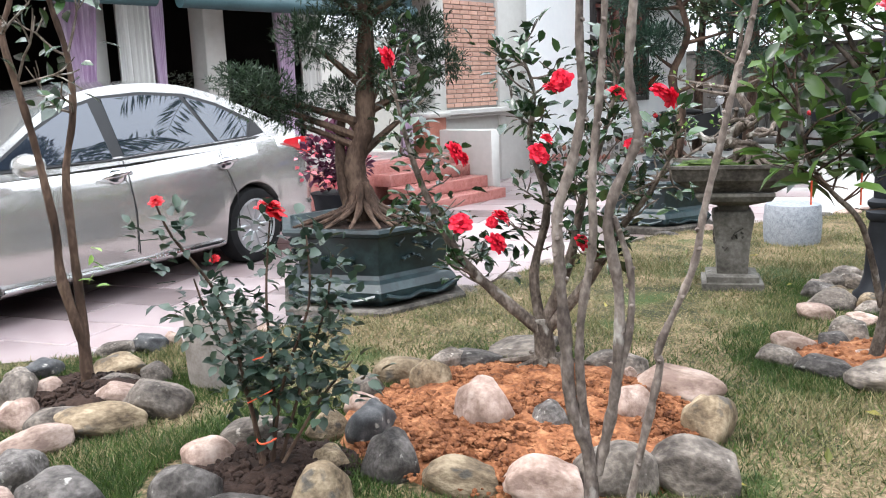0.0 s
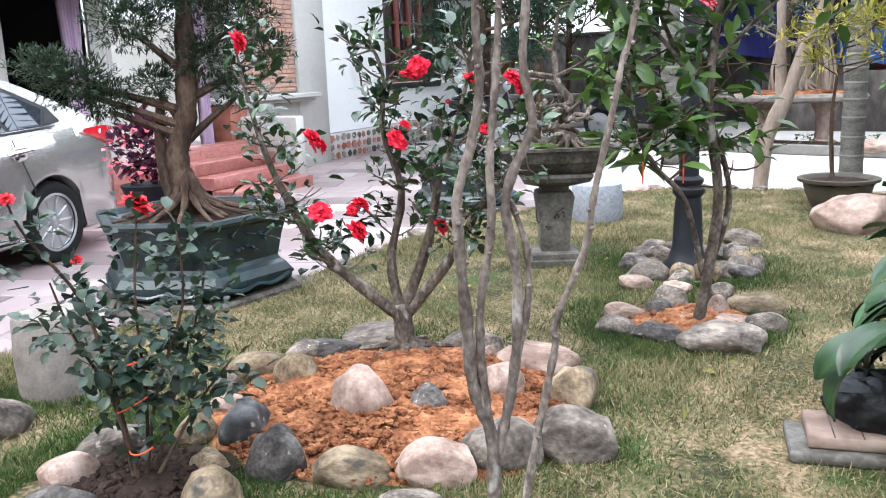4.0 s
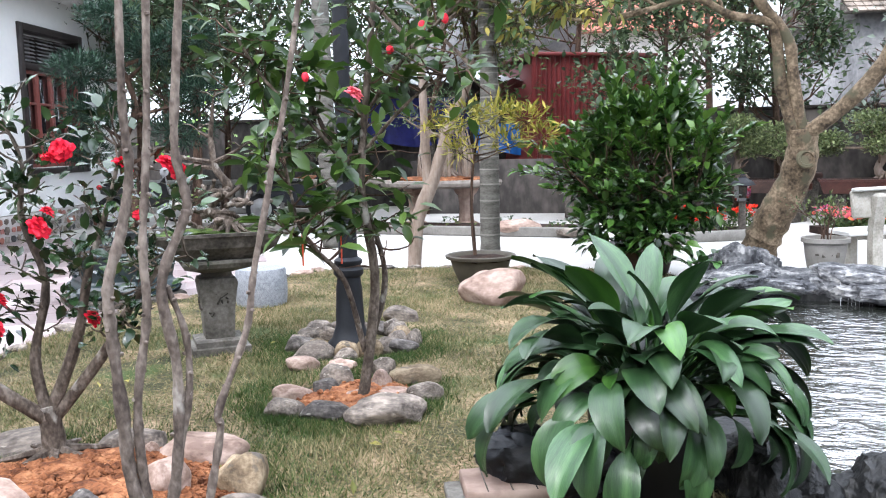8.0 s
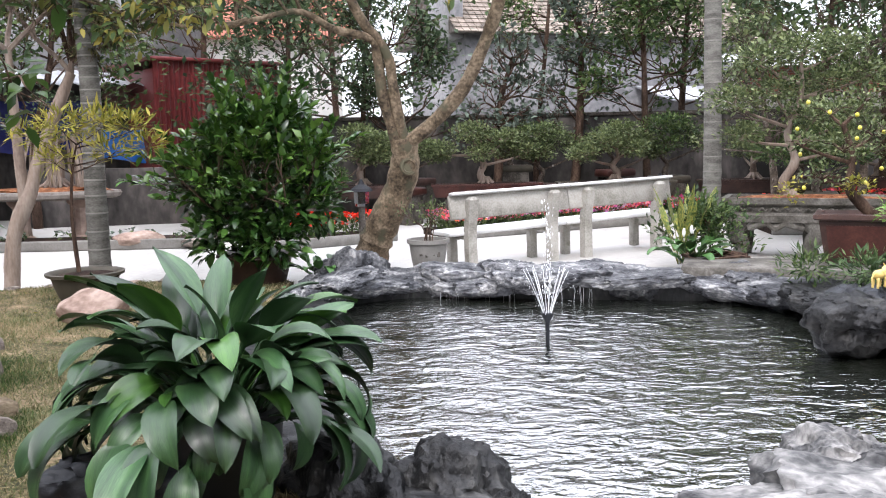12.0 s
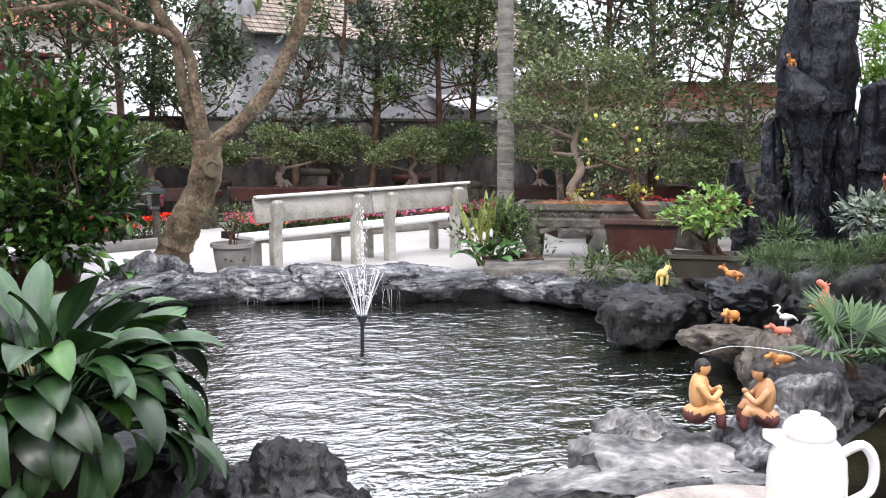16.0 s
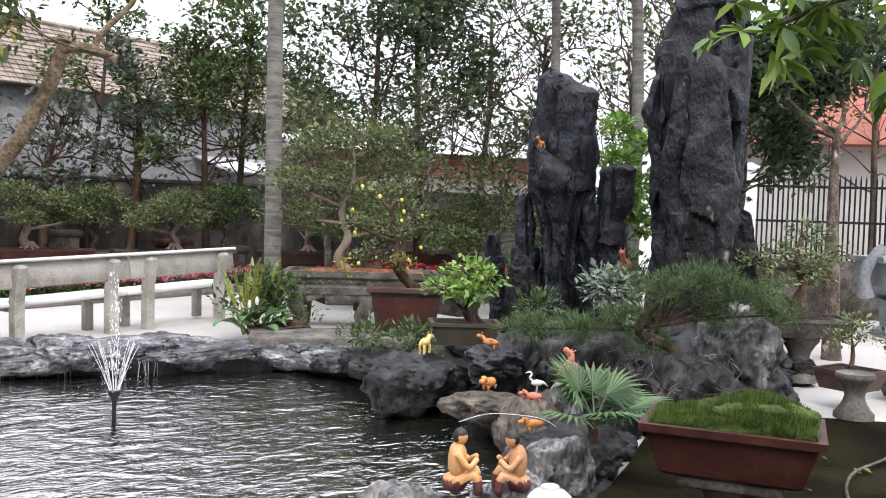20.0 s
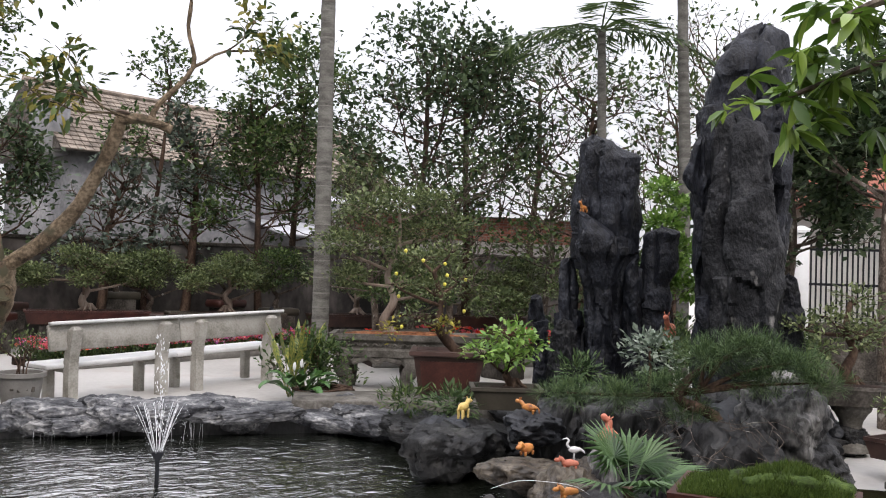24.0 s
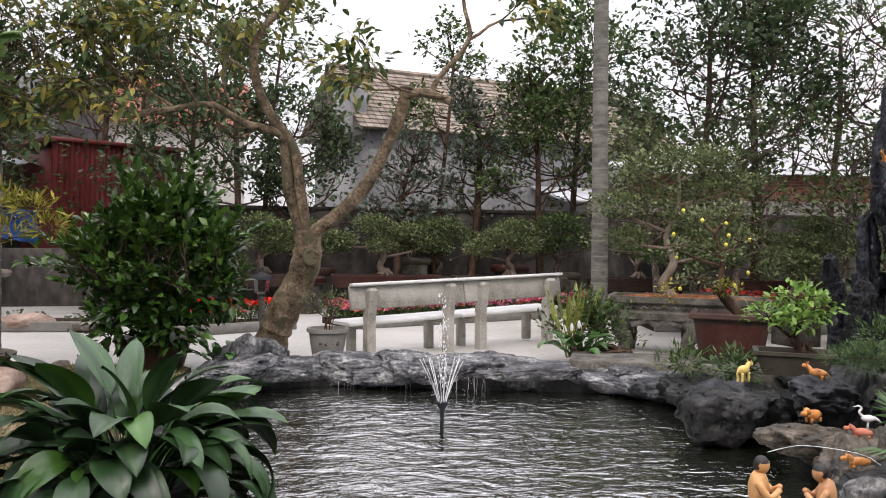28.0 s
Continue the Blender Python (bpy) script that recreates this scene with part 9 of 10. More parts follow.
# ---- right of the benches: carved planter, tubs and shrubs ----
def carved_planter():
    root = thing("carved_planter", (5.2, 9.82, -0.04), -30, "long carved stone planter on scrolled feet", "planter")
    def rect(a, b, z):
        return [(-a, -b, z), (a, -b, z), (a, b, z), (-a, b, z)]
    part("trough", loft(Geo(), [rect(0.86, 0.34, 0.42), rect(0.90, 0.36, 0.5), rect(0.86, 0.33, 0.53), rect(0.86, 0.33, 0.60), rect(0.94, 0.38, 0.63), rect(0.95, 0.39, 0.70), rect(0.88, 0.33, 0.70), rect(0.86, 0.31, 0.62)]), STONE_CARVED, root, "carved trough with moulded rim", smooth=False)
    part("soil", blob(Geo(), (0, 0, 0.66), (0.85, 0.3, 0.06), 3, 0.2, 3, 6), SOIL_RED, root)
    for u in (-0.72, 0.0, 0.72):
        part("foot", limb(Geo(), [(u, -0.2, 0.44), (u + 0.08 * (1 if u >= 0 else -1), -0.26, 0.3), (u, -0.2, 0.14), (u + 0.06 * (1 if u >= 0 else -1), -0.22, 0.0)], 0.12, 0.07, 8, 4, 0.1), STONE_CARVED, root, "scrolled stone foot")
        part("rear_foot", limb(Geo(), [(u, 0.2, 0.44), (u, 0.24, 0.2), (u, 0.2, 0.0)], 0.11, 0.07, 8, 4, 0.1), STONE_CARVED, root)
    rng = random.Random(7)
    for k in range(14):
        u = -0.78 + k * 0.12
        g = Geo()
        limb(g, [(u, -0.345, 0.55), (u + 0.03, -0.352, 0.585), (u + 0.07, -0.35, 0.555), (u + 0.09, -0.345, 0.58)], 0.012, 0.008, 5, 3)
        part("scroll", g, STONE_CARVED, root, "carved scroll")
    for u0, u1 in ((-0.66, -0.06), (0.06, 0.66)):
        part("apron", limb(Geo(), [(u0, -0.26, 0.36), ((u0 * 2 + u1) / 3, -0.28, 0.42), ((u0 + u1) / 2, -0.28, 0.36), ((u0 + u1 * 2) / 3, -0.28, 0.42), (u1, -0.26, 0.36)], 0.05, 0.05, 7, 3, 0.15), STONE_CARVED, root, "pierced scrolled apron")


carved_planter()
bonsai("rockery_bonsai", (5.0, 9.95, 0.62), "gnarled old bonsai with tangled pale roots in a carved planter", 90, [(0, 0, 0), (-0.08, 0, 0.2), (0.06, 0, 0.45), (-0.02, 0.05, 0.75), (0.1, 0, 1.15), (0.1, 0, 1.5)],
       [(-0.6, 0, 0.75, 0.28), (0.4, 0, 1.35, 0.36), (-0.2, 0, 1.25, 0.36), (0.1, 0, 1.7, 0.4), (0.75, 0, 1.0, 0.4), (0.5, -0.2, 0.65, 0.36), (0.15, -0.2, 0.95, 0.36), (-0.7, 0, 1.15, 0.36), (0.9, 0, 1.45, 0.36), (-0.4, 0, 1.6, 0.36), (0.6, 0, 1.75, 0.34)], LEAF_PADS, (0.055, 0.036), 44, BARK_PALE, 0.065, roots=12)
tub = thing("red_tub", (4.72, 8.04, 0.12), -32, "dark-rimmed red-brown rectangular glazed tub", "planter")
part("body", loft(Geo(), [[(-a, -b, z), (a, -b, z), (a, b, z), (-a, b, z)] for a, b, z in ((0.28, 0.2, 0.0), (0.30, 0.22, 0.06), (0.36, 0.27, 0.44), (0.40, 0.31, 0.45), (0.40, 0.31, 0.50), (0.35, 0.26, 0.50), (0.34, 0.25, 0.42))]), CLAY_DARK, tub, smooth=False)
for s in (-1, 1):
    part("side_panel", loft(Geo(), [[(-0.26, s * (0.2285 + 0.0), 0.10), (0.26, s * 0.2285, 0.10), (0.30, s * 0.268, 0.40), (-0.30, s * 0.268, 0.40)], [(-0.26, s * 0.2365, 0.10), (0.26, s * 0.2365, 0.10), (0.30, s * 0.276, 0.40), (-0.30, s * 0.276, 0.40)]]), CLAY, tub, "dull red sunken panel", smooth=False)
part("rim", loft(Geo(), [[(-a, -b, z), (a, -b, z), (a, b, z), (-a, b, z)] for a, b, z in ((0.395, 0.305, 0.455), (0.408, 0.318, 0.46), (0.408, 0.318, 0.497), (0.34, 0.25, 0.505), (0.33, 0.24, 0.47))]), CLAY_DARK, tub, "dark glazed rim", smooth=False)
bonsai("kumquat", (4.76, 8.04, 0.54), "leaning kumquat with a thick dark trunk and yellow fruit", 91, [(0.12, 0, 0), (-0.05, 0, 0.16), (-0.16, 0.04, 0.32), (-0.1, 0.1, 0.6), (-0.2, 0.1, 0.9)],
       [(-0.45, 0.0, 0.45, 0.24), (-0.2, 0.1, 0.72, 0.30), (0.1, 0.1, 0.85, 0.28), (-0.3, 0.15, 1.05, 0.28), (-0.6, 0.1, 0.75, 0.22), (0.0, 0.1, 1.15, 0.24)], LEAF_PADS, (0.05, 0.026), 20, BARK_DARK, 0.065, roots=4)
kum = bpy.data.objects["kumquat"]
rng = random.Random(14)
for k in range(12):
    part("fruit", blob(Geo(), (rng.uniform(-0.75, 0.15), rng.uniform(-0.15, 0.2), rng.uniform(0.25, 1.2)), (0.019, 0.019, 0.022), 2, 0.05, seed=k), FRUIT, kum, "yellow kumquat fruit")
tagged(part("yellow_tuft", leafset(Geo(), rng, cloud(rng, (-0.15, -0.1, 0.35), (0.18, 0.12, 0.1), 90, 0.3) + cloud(rng, (-0.75, 0, 0.3), (0.15, 0.1, 0.15), 70, 0.3), 0.05, 0.03), LEAF_MING, kum, smooth=False), kind="stuff")
ledge = run("wall_ledge", (3.15, 8.45), (5.6, 7.35), -0.05, 0.16, 0.75, STONE_CARVED, "low grey stained ledge beside the pond", "ledge")
bonsai("bright_bonsai", (4.42, 6.58, 0.42), "rounded bright green bonsai in a low brown tub", 92, [(0.1, 0, 0), (0.0, 0, 0.12), (0.05, 0, 0.26), (0.0, 0, 0.4)],
       [(-0.25, 0, 0.34, 0.22), (0.0, -0.05, 0.48, 0.26), (0.25, 0, 0.38, 0.22), (0.0, 0, 0.30, 0.2), (-0.1, -0.2, 0.3, 0.2)], LEAF_BRIGHT, (0.075, 0.034), 22, BARK_DARK, 0.045, fine=True)
tub = thing("brown_tub", (4.42, 6.58, 0.24), -30, "low brown rectangular bonsai tub", "planter")
part("body", loft(Geo(), [[(-a, -b, z), (a, -b, z), (a, b, z), (-a, b, z)] for a, b, z in ((0.24, 0.15, 0), (0.30, 0.19, 0.16), (0.32, 0.21, 0.17), (0.32, 0.21, 0.2), (0.28, 0.17, 0.2), (0.27, 0.16, 0.16))]), POT_OLIVE, tub, smooth=False)
part("soil", blob(Geo(), (0, 0, 0.165), (0.27, 0.16, 0.03), 2, 0.2), SOIL_DARK, tub)


def strap_plant(name, at, n, ln, w, bend, mat, label, seed, tilt=(5, 30)):
    root = thing(name, at, 0, label, "plant")
    rng = random.Random(seed)
    kinds = [mesh_of("leaf", blade(ln * (0.8 + 0.2 * k), w, bend * (0.6 + 0.4 * k), 0.1, seed + k), True, 180) for k in range(3)]
    for k in range(n):
        a = k * 2.4
        part("leaf", kinds[k % 3], mat, root, m=Matrix.Translation((0.05 * math.cos(a), 0.05 * math.sin(a), 0)) @ pose(0, 0, 0, rng.uniform(-10, 10), rng.uniform(*tilt), math.degrees(a)))
    return root


SNAKE = surface("yellow_edged_leaf", [(0.06, 0.12, 0.04), (0.16, 0.20, 0.05), (0.42, 0.36, 0.08)], 0.45, 30, 60, 0.1, vary=0.2, stretch=(1, 3, 1))
LILY = surface("peace_lily_leaf", [(0.03, 0.09, 0.02), (0.07, 0.16, 0.04)], 0.35, 4, 40, 0.1, vary=0.3)
strap_plant("snake_plant", (3.45, 9.2, 0.02), 16, 0.75, 0.06, 0.2, SNAKE, "snake plant with upright yellow-edged leaves", 3, (2, 16))
strap_plant("peace_lily", (3.42, 8.92, 0.04), 30, 0.42, 0.10, 1.4, LILY, "peace lily with white spathes beside the pond", 5, (8, 40))
lily = bpy.data.objects["peace_lily"]
for k in range(2):
    part("spathe", blob(Geo(), (0.08 * k - 0.12, -0.1, 0.36 + 0.03 * (k % 2)), (0.02, 0.008, 0.045), 2, 0.1), WHITE_ENAMEL, lily, "white spathe")
strap_plant("low_lily", (-0.35, 9.05, 0.02), 18, 0.36, 0.09, 1.3, LILY, "low broad-leaved plant at the pond edge", 6, (10, 45))
shrub = thing("leafy_shrub", (3.62, 9.25, -0.02), 0, "loose leafy green shrub beside the bench", "shrub")
rng = random.Random(4)
tips, g = [], Geo()
for k in range(6):
    grow(g, rng, (0, 0, 0), (rng.gauss(0, 0.5), rng.gauss(0, 0.5), 1), 0.3, 0.012, 2, tips)
part("branchwork", g, BARK_DARK, shrub)
part("foliage", leafset(Geo(), rng, leaf_cluster(rng, tips, 9, 0.08), 0.07, 0.035), LEAF_TREE, shrub, smooth=False)
coil = thing("coiled_roots", (3.62, 8.78, 0.10), 0, "tangle of coiled brown roots on the rocks", "roots")
for k in range(7):
    r = 0.14 + 0.02 * k
    part("root", limb(Geo(), [(r * 1.3 * math.cos(a), r * math.sin(a), 0.01 * k + 0.02 * math.sin(a * 3 + k)) for a in (0, 1, 2, 3, 4, 5, 6)], 0.016, 0.012, 6, 3, 0.1), BARK_DARK, coil)

# ---- rock garden plants, trays and figurines ----
def casuarina():
    root = thing("casuarina_bonsai", (4.5, 4.5, 0.30), 0, "spreading casuarina with feathery dark green needles", "bonsai tree")
    rng = random.Random(63)
    part("trunk", limb(Geo(), [(0.15, -0.2, 0), (0.1, -0.15, 0.2), (-0.1, 0.0, 0.32), (0.1, 0.0, 0.5), (0.2, -0.2, 0.62)], 0.05, 0.02, 9, 4, 0.1), BARK_DARK, root)
    pads = [(-0.62, 0.57, 0.30, 0.24), (-0.36, 0.32, 0.31, 0.27), (-0.12, 0.08, 0.40, 0.25), (0.06, -0.12, 0.62, 0.30), (0.22, -0.30, 0.70, 0.28), (0.40, -0.52, 0.60, 0.28), (0.52, -0.66, 0.48, 0.22), (0.30, -0.36, 0.46, 0.26), (-0.02, -0.04, 0.22, 0.22)]
    br, lv = Geo(), Geo()
    for x, y, z, r in pads:
        limb(br, [(0.05, -0.05, 0.36), ((x + 0.05) / 2, (y - 0.05) / 2, z * 0.7 + 0.1), (x, y, z)], 0.02, 0.006, 6, 3, 0.1)
        for p, d in cloud(rng, (x, y, z), (r, r, r * 0.42), int(300 * (r / 0.3) ** 2), 0.1):
            leafset(lv, rng, [(p, Vector(d) * 0.6 + Vector((0, 0, 0.25)))] * 11, 0.075, 0.0032, spread=0.6, lift=0.1)
    part("branchwork", br, BARK_DARK, root)
    part("needle_spray", lv, LEAF_JUNIPER, root, "fine feathery needles", smooth=False)
    g = Geo()
    for k in range(60):
        x, y = rng.uniform(-0.5, 0.4), rng.uniform(-0.5, 0.4)
        tips = []
        grow(g, rng, (x, y - 0.15, rng.uniform(0.0, 0.25)), (rng.gauss(0, 1), -0.6 + rng.gauss(0, 0.5), rng.gauss(-0.3, 0.5)), 0.14, 0.003, 1, tips, 0.8, -0.1, (2, 2), 3)
    part("dry_undergrowth", g, BARK, root, "dry twiggy undergrowth")


casuarina()


def tray_garden():
    root = thing("moss_tray", (3.0, 2.66, 0.30), -57, "terracotta rectangular tray heaped with green moss", "tray")
    def rect(a, b, z):
        return [(-a, -b, z), (a, -b, z), (a, b, z), (-a, b, z)]
    part("tray_body", loft(Geo(), [rect(0.27, 0.15, 0), rect(0.29, 0.17, 0.015), rect(0.345, 0.22, 0.19), rect(0.37, 0.245, 0.195), rect(0.375, 0.25, 0.23), rect(0.34, 0.215, 0.23), rect(0.33, 0.205, 0.18)]), CLAY, root, "terracotta tray with a thick rim", smooth=False)
    m = Geo()
    blob(m, (-0.02, 0, 0.205), (0.325, 0.20, 0.06), 4, 0.35, 2.0, 3)
    blob(m, (0.1, 0, 0.24), (0.23, 0.18, 0.10), 4, 0.35, 2.0, 9)
    part("moss", m, MOSS_GREEN, root, angle=180)
    rng = random.Random(2)
    lv = Geo()
    for _ in range(17000):
        x, y = rng.uniform(-0.335, 0.335), rng.uniform(-0.212, 0.212)
        z = 0.220 + 0.125 * math.exp(-((x - 0.1) / 0.22) ** 2 - (y / 0.19) ** 2)
        leafset(lv, rng, [((x, y, z), (0, 0, 1))], rng.uniform(0.02, 0.045) * (1 + 0.5 * noise.noise(Vector((x * 14, y * 14, 1)))), 0.0035, spread=0.5, lift=0.3)
    tagged(part("fine_grass", lv, GRASS_MOSS, root, "fine bright grass"), kind="stuff")
    st = thing("tray_stand", (3.0, 2.66, 0.0), -57, "dark brown stand under the moss tray", "stand")
    part("top", box(Geo(), (0, 0, 0.272), (0.44, 0.28, 0.055), 0.012), STONE_DARK, st)
    part("column", lathe(Geo(), [(0.16, 0), (0.16, 0.04), (0.11, 0.08), (0.10, 0.16), (0.14, 0.244)], 12), CLAY_DARK, st)


GRASS_MOSS = foliage("bright_moss_grass", [(0.035, 0.065, 0.012), (0.075, 0.125, 0.02), (0.14, 0.19, 0.04)], 0.6, 0.2, patch=0.5, size=6.0)
tray_garden()


def fan_palm():
    root = thing("fan_palm", (3.30, 3.80, 0.05), 0, "small fan palm with pleated bright green fans", "palm")
    rng = random.Random(8)
    part("stem", limb(Geo(), [(0, 0, 0), (0.0, 0, 0.12), (-0.02, 0, 0.22)], 0.035, 0.03, 8, 3, 0.15), BARK_DARK, root)
    for k in range(9):
        a, el = k * 2.4, rng.uniform(0.2, 1.0)
        d = Vector((math.cos(a) * math.cos(el), math.sin(a) * math.cos(el), math.sin(el)))
        hub = Vector((0, 0, 0.2)) + d * 0.2
        g = Geo()
        tube(g, [(0, 0, 0.2), tuple(hub)], [0.006, 0.004], 5)
        side = d.cross(Vector((0, 0, 1))).normalized()
        nrm = side.cross(d)
        for i in range(22):
            b = radians(-115 + 230 * i / 21)
            e = d * math.cos(b) + side * math.sin(b)
            ln = 0.29 * (0.75 + 0.25 * math.cos(b))
            w = 0.013
            s2 = (side * math.cos(b) - d * math.sin(b))
            tip = hub + e * ln - Vector((0, 0, 0.05)) * (ln / 0.3)
            g.add([hub, hub + e * ln * 0.55 + s2 * w, hub + e * ln * 0.55 + nrm * 0.007, hub + e * ln * 0.55 - s2 * w, tip], [(0, 1, 2), (0, 2, 3), (1, 4, 2), (2, 4, 3)])
        part("fan", g, LEAF_FAN, root, smooth=False)


fan_palm()


def figurine(name, at, turn, s, skin, label, lean):
    """One plain solid shape."""
    g = Geo()
    blob(g, (0, 0, 0.05), (0.06, 0.056, 0.05), 3, 0.08, 2, 1)
    blob(g, (0.01, 0, 0.155), (0.046, 0.06, 0.09), 3, 0.06, 2, 2)
    blob(g, (0.02 + lean, 0, 0.265), (0.036, 0.034, 0.042), 3, 0.03, 2, 3)
    limb(g, [(0.01, 0.065, 0.20), (0.06, 0.075, 0.14), (0.10, 0.03, 0.17)], 0.018, 0.013, 8, 3)
    limb(g, [(0.01, -0.065, 0.20), (0.06, -0.075, 0.14), (0.10, -0.03, 0.17)], 0.018, 0.013, 8, 3)
    limb(g, [(0.0, 0.04, 0.05), (0.09, 0.055, 0.10), (0.11, 0.05, 0.01)], 0.03, 0.02, 8, 3)
    limb(g, [(0.0, -0.04, 0.05), (0.09, -0.055, 0.10), (0.11, -0.05, 0.01)], 0.03, 0.02, 8, 3)
    me = mesh_of(name, g, True, 180)
    me.materials.append(skin)
    me.materials.append(FIGURE_CLOTH)
    me.materials.append(FIGURE_HAIR)
    for f in me.polygons:
        z = f.center.z
        f.material_index = 2 if z > 0.275 or (z > 0.245 and f.center.x < 0.012 + lean) else 1 if z < 0.07 else 0
    ob = new(name, me)
    ob.matrix_world = pose(*at, 0, 0, turn) @ Matrix.Scale(s, 4)
    return tagged(ob, label, "statue", "painted figurines on the pond rock")


FIGURE_CLOTH = surface("maroon_painted_cloth", [(0.10, 0.03, 0.03), (0.17, 0.06, 0.055)], 0.6, 9, 50, 0.2)
FIGURE_HAIR = surface("black_painted_plaster", [(0.012, 0.010, 0.010), (0.03, 0.025, 0.022)], 0.5, 9, 50, 0.2)
figurine("seated_figurine", (2.14, 3.54, 0.10), -35, 1.0, SKIN, "ochre painted seated figurine on a flat rock", 0.0)
figurine("seated_figurine", (2.38, 3.36, 0.11), 150, 0.95, FIGURE_TAN, "tan painted squatting figurine on a flat rock", 0.02)


def beast(name, at, turn, s, mat, label, legs=0.09, head=0.07, tail=True):
    """A small glazed animal ornament in one mesh."""
    g = Geo()
    blob(g, (0, 0, legs + 0.045), (0.10, 0.045, 0.048), 3, 0.1, 2, 1)
    for x in (-0.065, 0.065):
        for y in (-0.025, 0.025):
            limb(g, [(x, y, legs + 0.02), (x + 0.005, y, legs * 0.5), (x, y, 0)], 0.017, 0.012, 7, 2)
    limb(g, [(0.07, 0, legs + 0.06), (0.11, 0, legs + 0.10), (0.13, 0, legs + 0.06 + head)], 0.028, 0.022, 8, 3)
    blob(g, (0.15, 0, legs + 0.06 + head), (0.042, 0.025, 0.025), 2, 0.1, 2, 2)
    for y in (-0.015, 0.015):
        tube(g, [(0.125, y, legs + 0.075 + head), (0.12, y * 1.6, legs + 0.11 + head)], [0.008, 0.003], 5)
    if tail:
        limb(g, [(-0.09, 0, legs + 0.06), (-0.125, 0, legs + 0.03), (-0.13, 0, legs - 0.02)], 0.01, 0.005, 6, 3)
    ob = solo(name, g, mat, label, "ornament", "animal ornaments round the pond", angle=180)
    ob.matrix_world = pose(*at, 0, 0, turn) @ Matrix.Scale(s, 4)
    return ob


beast("goat_ornament", (3.45, 5.77, 0.33), 30, 0.7, YELLOW_CLAY, "yellow painted goat ornament standing on the rim rock", 0.08, 0.035)
beast("tiger_ornament", (3.85, 5.47, 0.39), 120, 0.62, ORANGE_CLAY, "orange striped tiger ornament lying on the rock", 0.03, 0.05)
beast("horse_ornament", (3.60, 4.40, 0.34), 170, 0.9, RED_CLAY, "brick-red clay horse ornament standing on the rocks", 0.07, 0.03)
beast("turtle_ornament", (3.5, 5.02, 0.20), 200, 0.7, ORANGE_CLAY, "orange glazed turtle ornament on a wet rock", 0.015, 0.01, False)
beast("frog_ornament", (3.2, 4.2, 0.12), 170, 0.6, ORANGE_CLAY, "orange glazed frog ornament on the rocks", 0.02, 0.02, False)
beast("toad_ornament", (3.45, 4.5, 0.21), 150, 0.55, RED_CLAY, "reddish clay toad ornament on the rocks", 0.02, 0.02, False)
g = Geo()
blob(g, (0, 0, 0.075), (0.042, 0.020, 0.022), 3, 0.1, 2, 1)
limb(g, [(-0.03, 0, 0.08), (-0.06, 0, 0.066), (-0.075, 0, 0.05)], 0.013, 0.003, 6, 3)
limb(g, [(0.03, 0, 0.085), (0.052, 0, 0.11), (0.040, 0, 0.135), (0.056, 0, 0.15)], 0.009, 0.006, 7, 4)
tube(g, [(0.056, 0, 0.15), (0.09, 0, 0.142)], [0.006, 0.001], 5)
for y in (-0.008, 0.008):
    tube(g, [(0, y, 0.065), (0.004, y, 0)], [0.003, 0.003], 5)
ob = solo("crane_ornament", g, WHITE_ENAMEL, "small white crane ornament among the rocks", "ornament", "animal ornaments round the pond", angle=180)
ob.matrix_world = pose(3.6, 4.64, 0.22, 0, 0, 160)
beast("lion_ornament", (5.68, 7.06, 2.10), 200, 0.55, ORANGE_CLAY, "orange glazed ornament perched high on the standing rock", 0.04, 0.08)
beast("hermit_ornament", (6.32, 6.45, 0.85), 210, 1.1, RED_CLAY, "reddish ornament tucked between the rocks", 0.05, 0.09)
bpy.data.objects["horse_ornament"].matrix_world = pose(3.76, 4.55, 0.31, 0, -48, 170) @ Matrix.Scale(0.9, 4)
spout = thing("water_spout", (0, 0, 0), 0, "thin arc of water spouting into the pond", "water")
part("jet", tube(Geo(), smooth_line([(2.96, 3.75, 0.27), (2.90, 3.80, 0.31), (2.78, 3.90, 0.325), (2.66, 3.99, 0.32), (2.55, 4.08, 0.27)], 4), [0.0015] * 17, 5), JET, spout, "white jet of water")


# ---- thermos on a low table ----
table = thing("round_table", (1.02, 1.70, 0.0), 0, "low round stone tea table beside the pond", "table")
part("tabletop", lathe(Geo(), [(0.38, 0.435), (0.41, 0.445), (0.42, 0.47), (0.41, 0.495), (0.38, 0.50)], 48), GRANITE_WARM, table, "polished beige round top")
part("pedestal", lathe(Geo(), [(0.24, 0), (0.24, 0.04), (0.13, 0.1), (0.12, 0.3), (0.2, 0.435)], 24), GRANITE, table)
flask = thing("thermos_jug", (1.075, 1.725, 0.50), 150, "white enamelled thermos jug with a domed lid and painted flowers", "thermos")
part("body", lathe(Geo(), [(0.074, 0.0), (0.078, 0.012), (0.080, 0.09), (0.080, 0.165), (0.076, 0.205), (0.062, 0.235), (0.05, 0.248)], 36), WHITE_ENAMEL, flask)
part("lid", lathe(Geo(), [(0.052, 0.248), (0.054, 0.255), (0.05, 0.273), (0.035, 0.286), (0.018, 0.29), (0.02, 0.298), (0.0, 0.304)], 28), WHITE_ENAMEL, flask, "domed white lid")
part("handle", limb(Geo(), [(-0.066, 0, 0.215), (-0.105, 0, 0.235), (-0.130, 0, 0.20), (-0.125, 0, 0.14), (-0.078, 0, 0.105)], 0.011, 0.011, 8, 4), WHITE_ENAMEL, flask, "curved white handle")
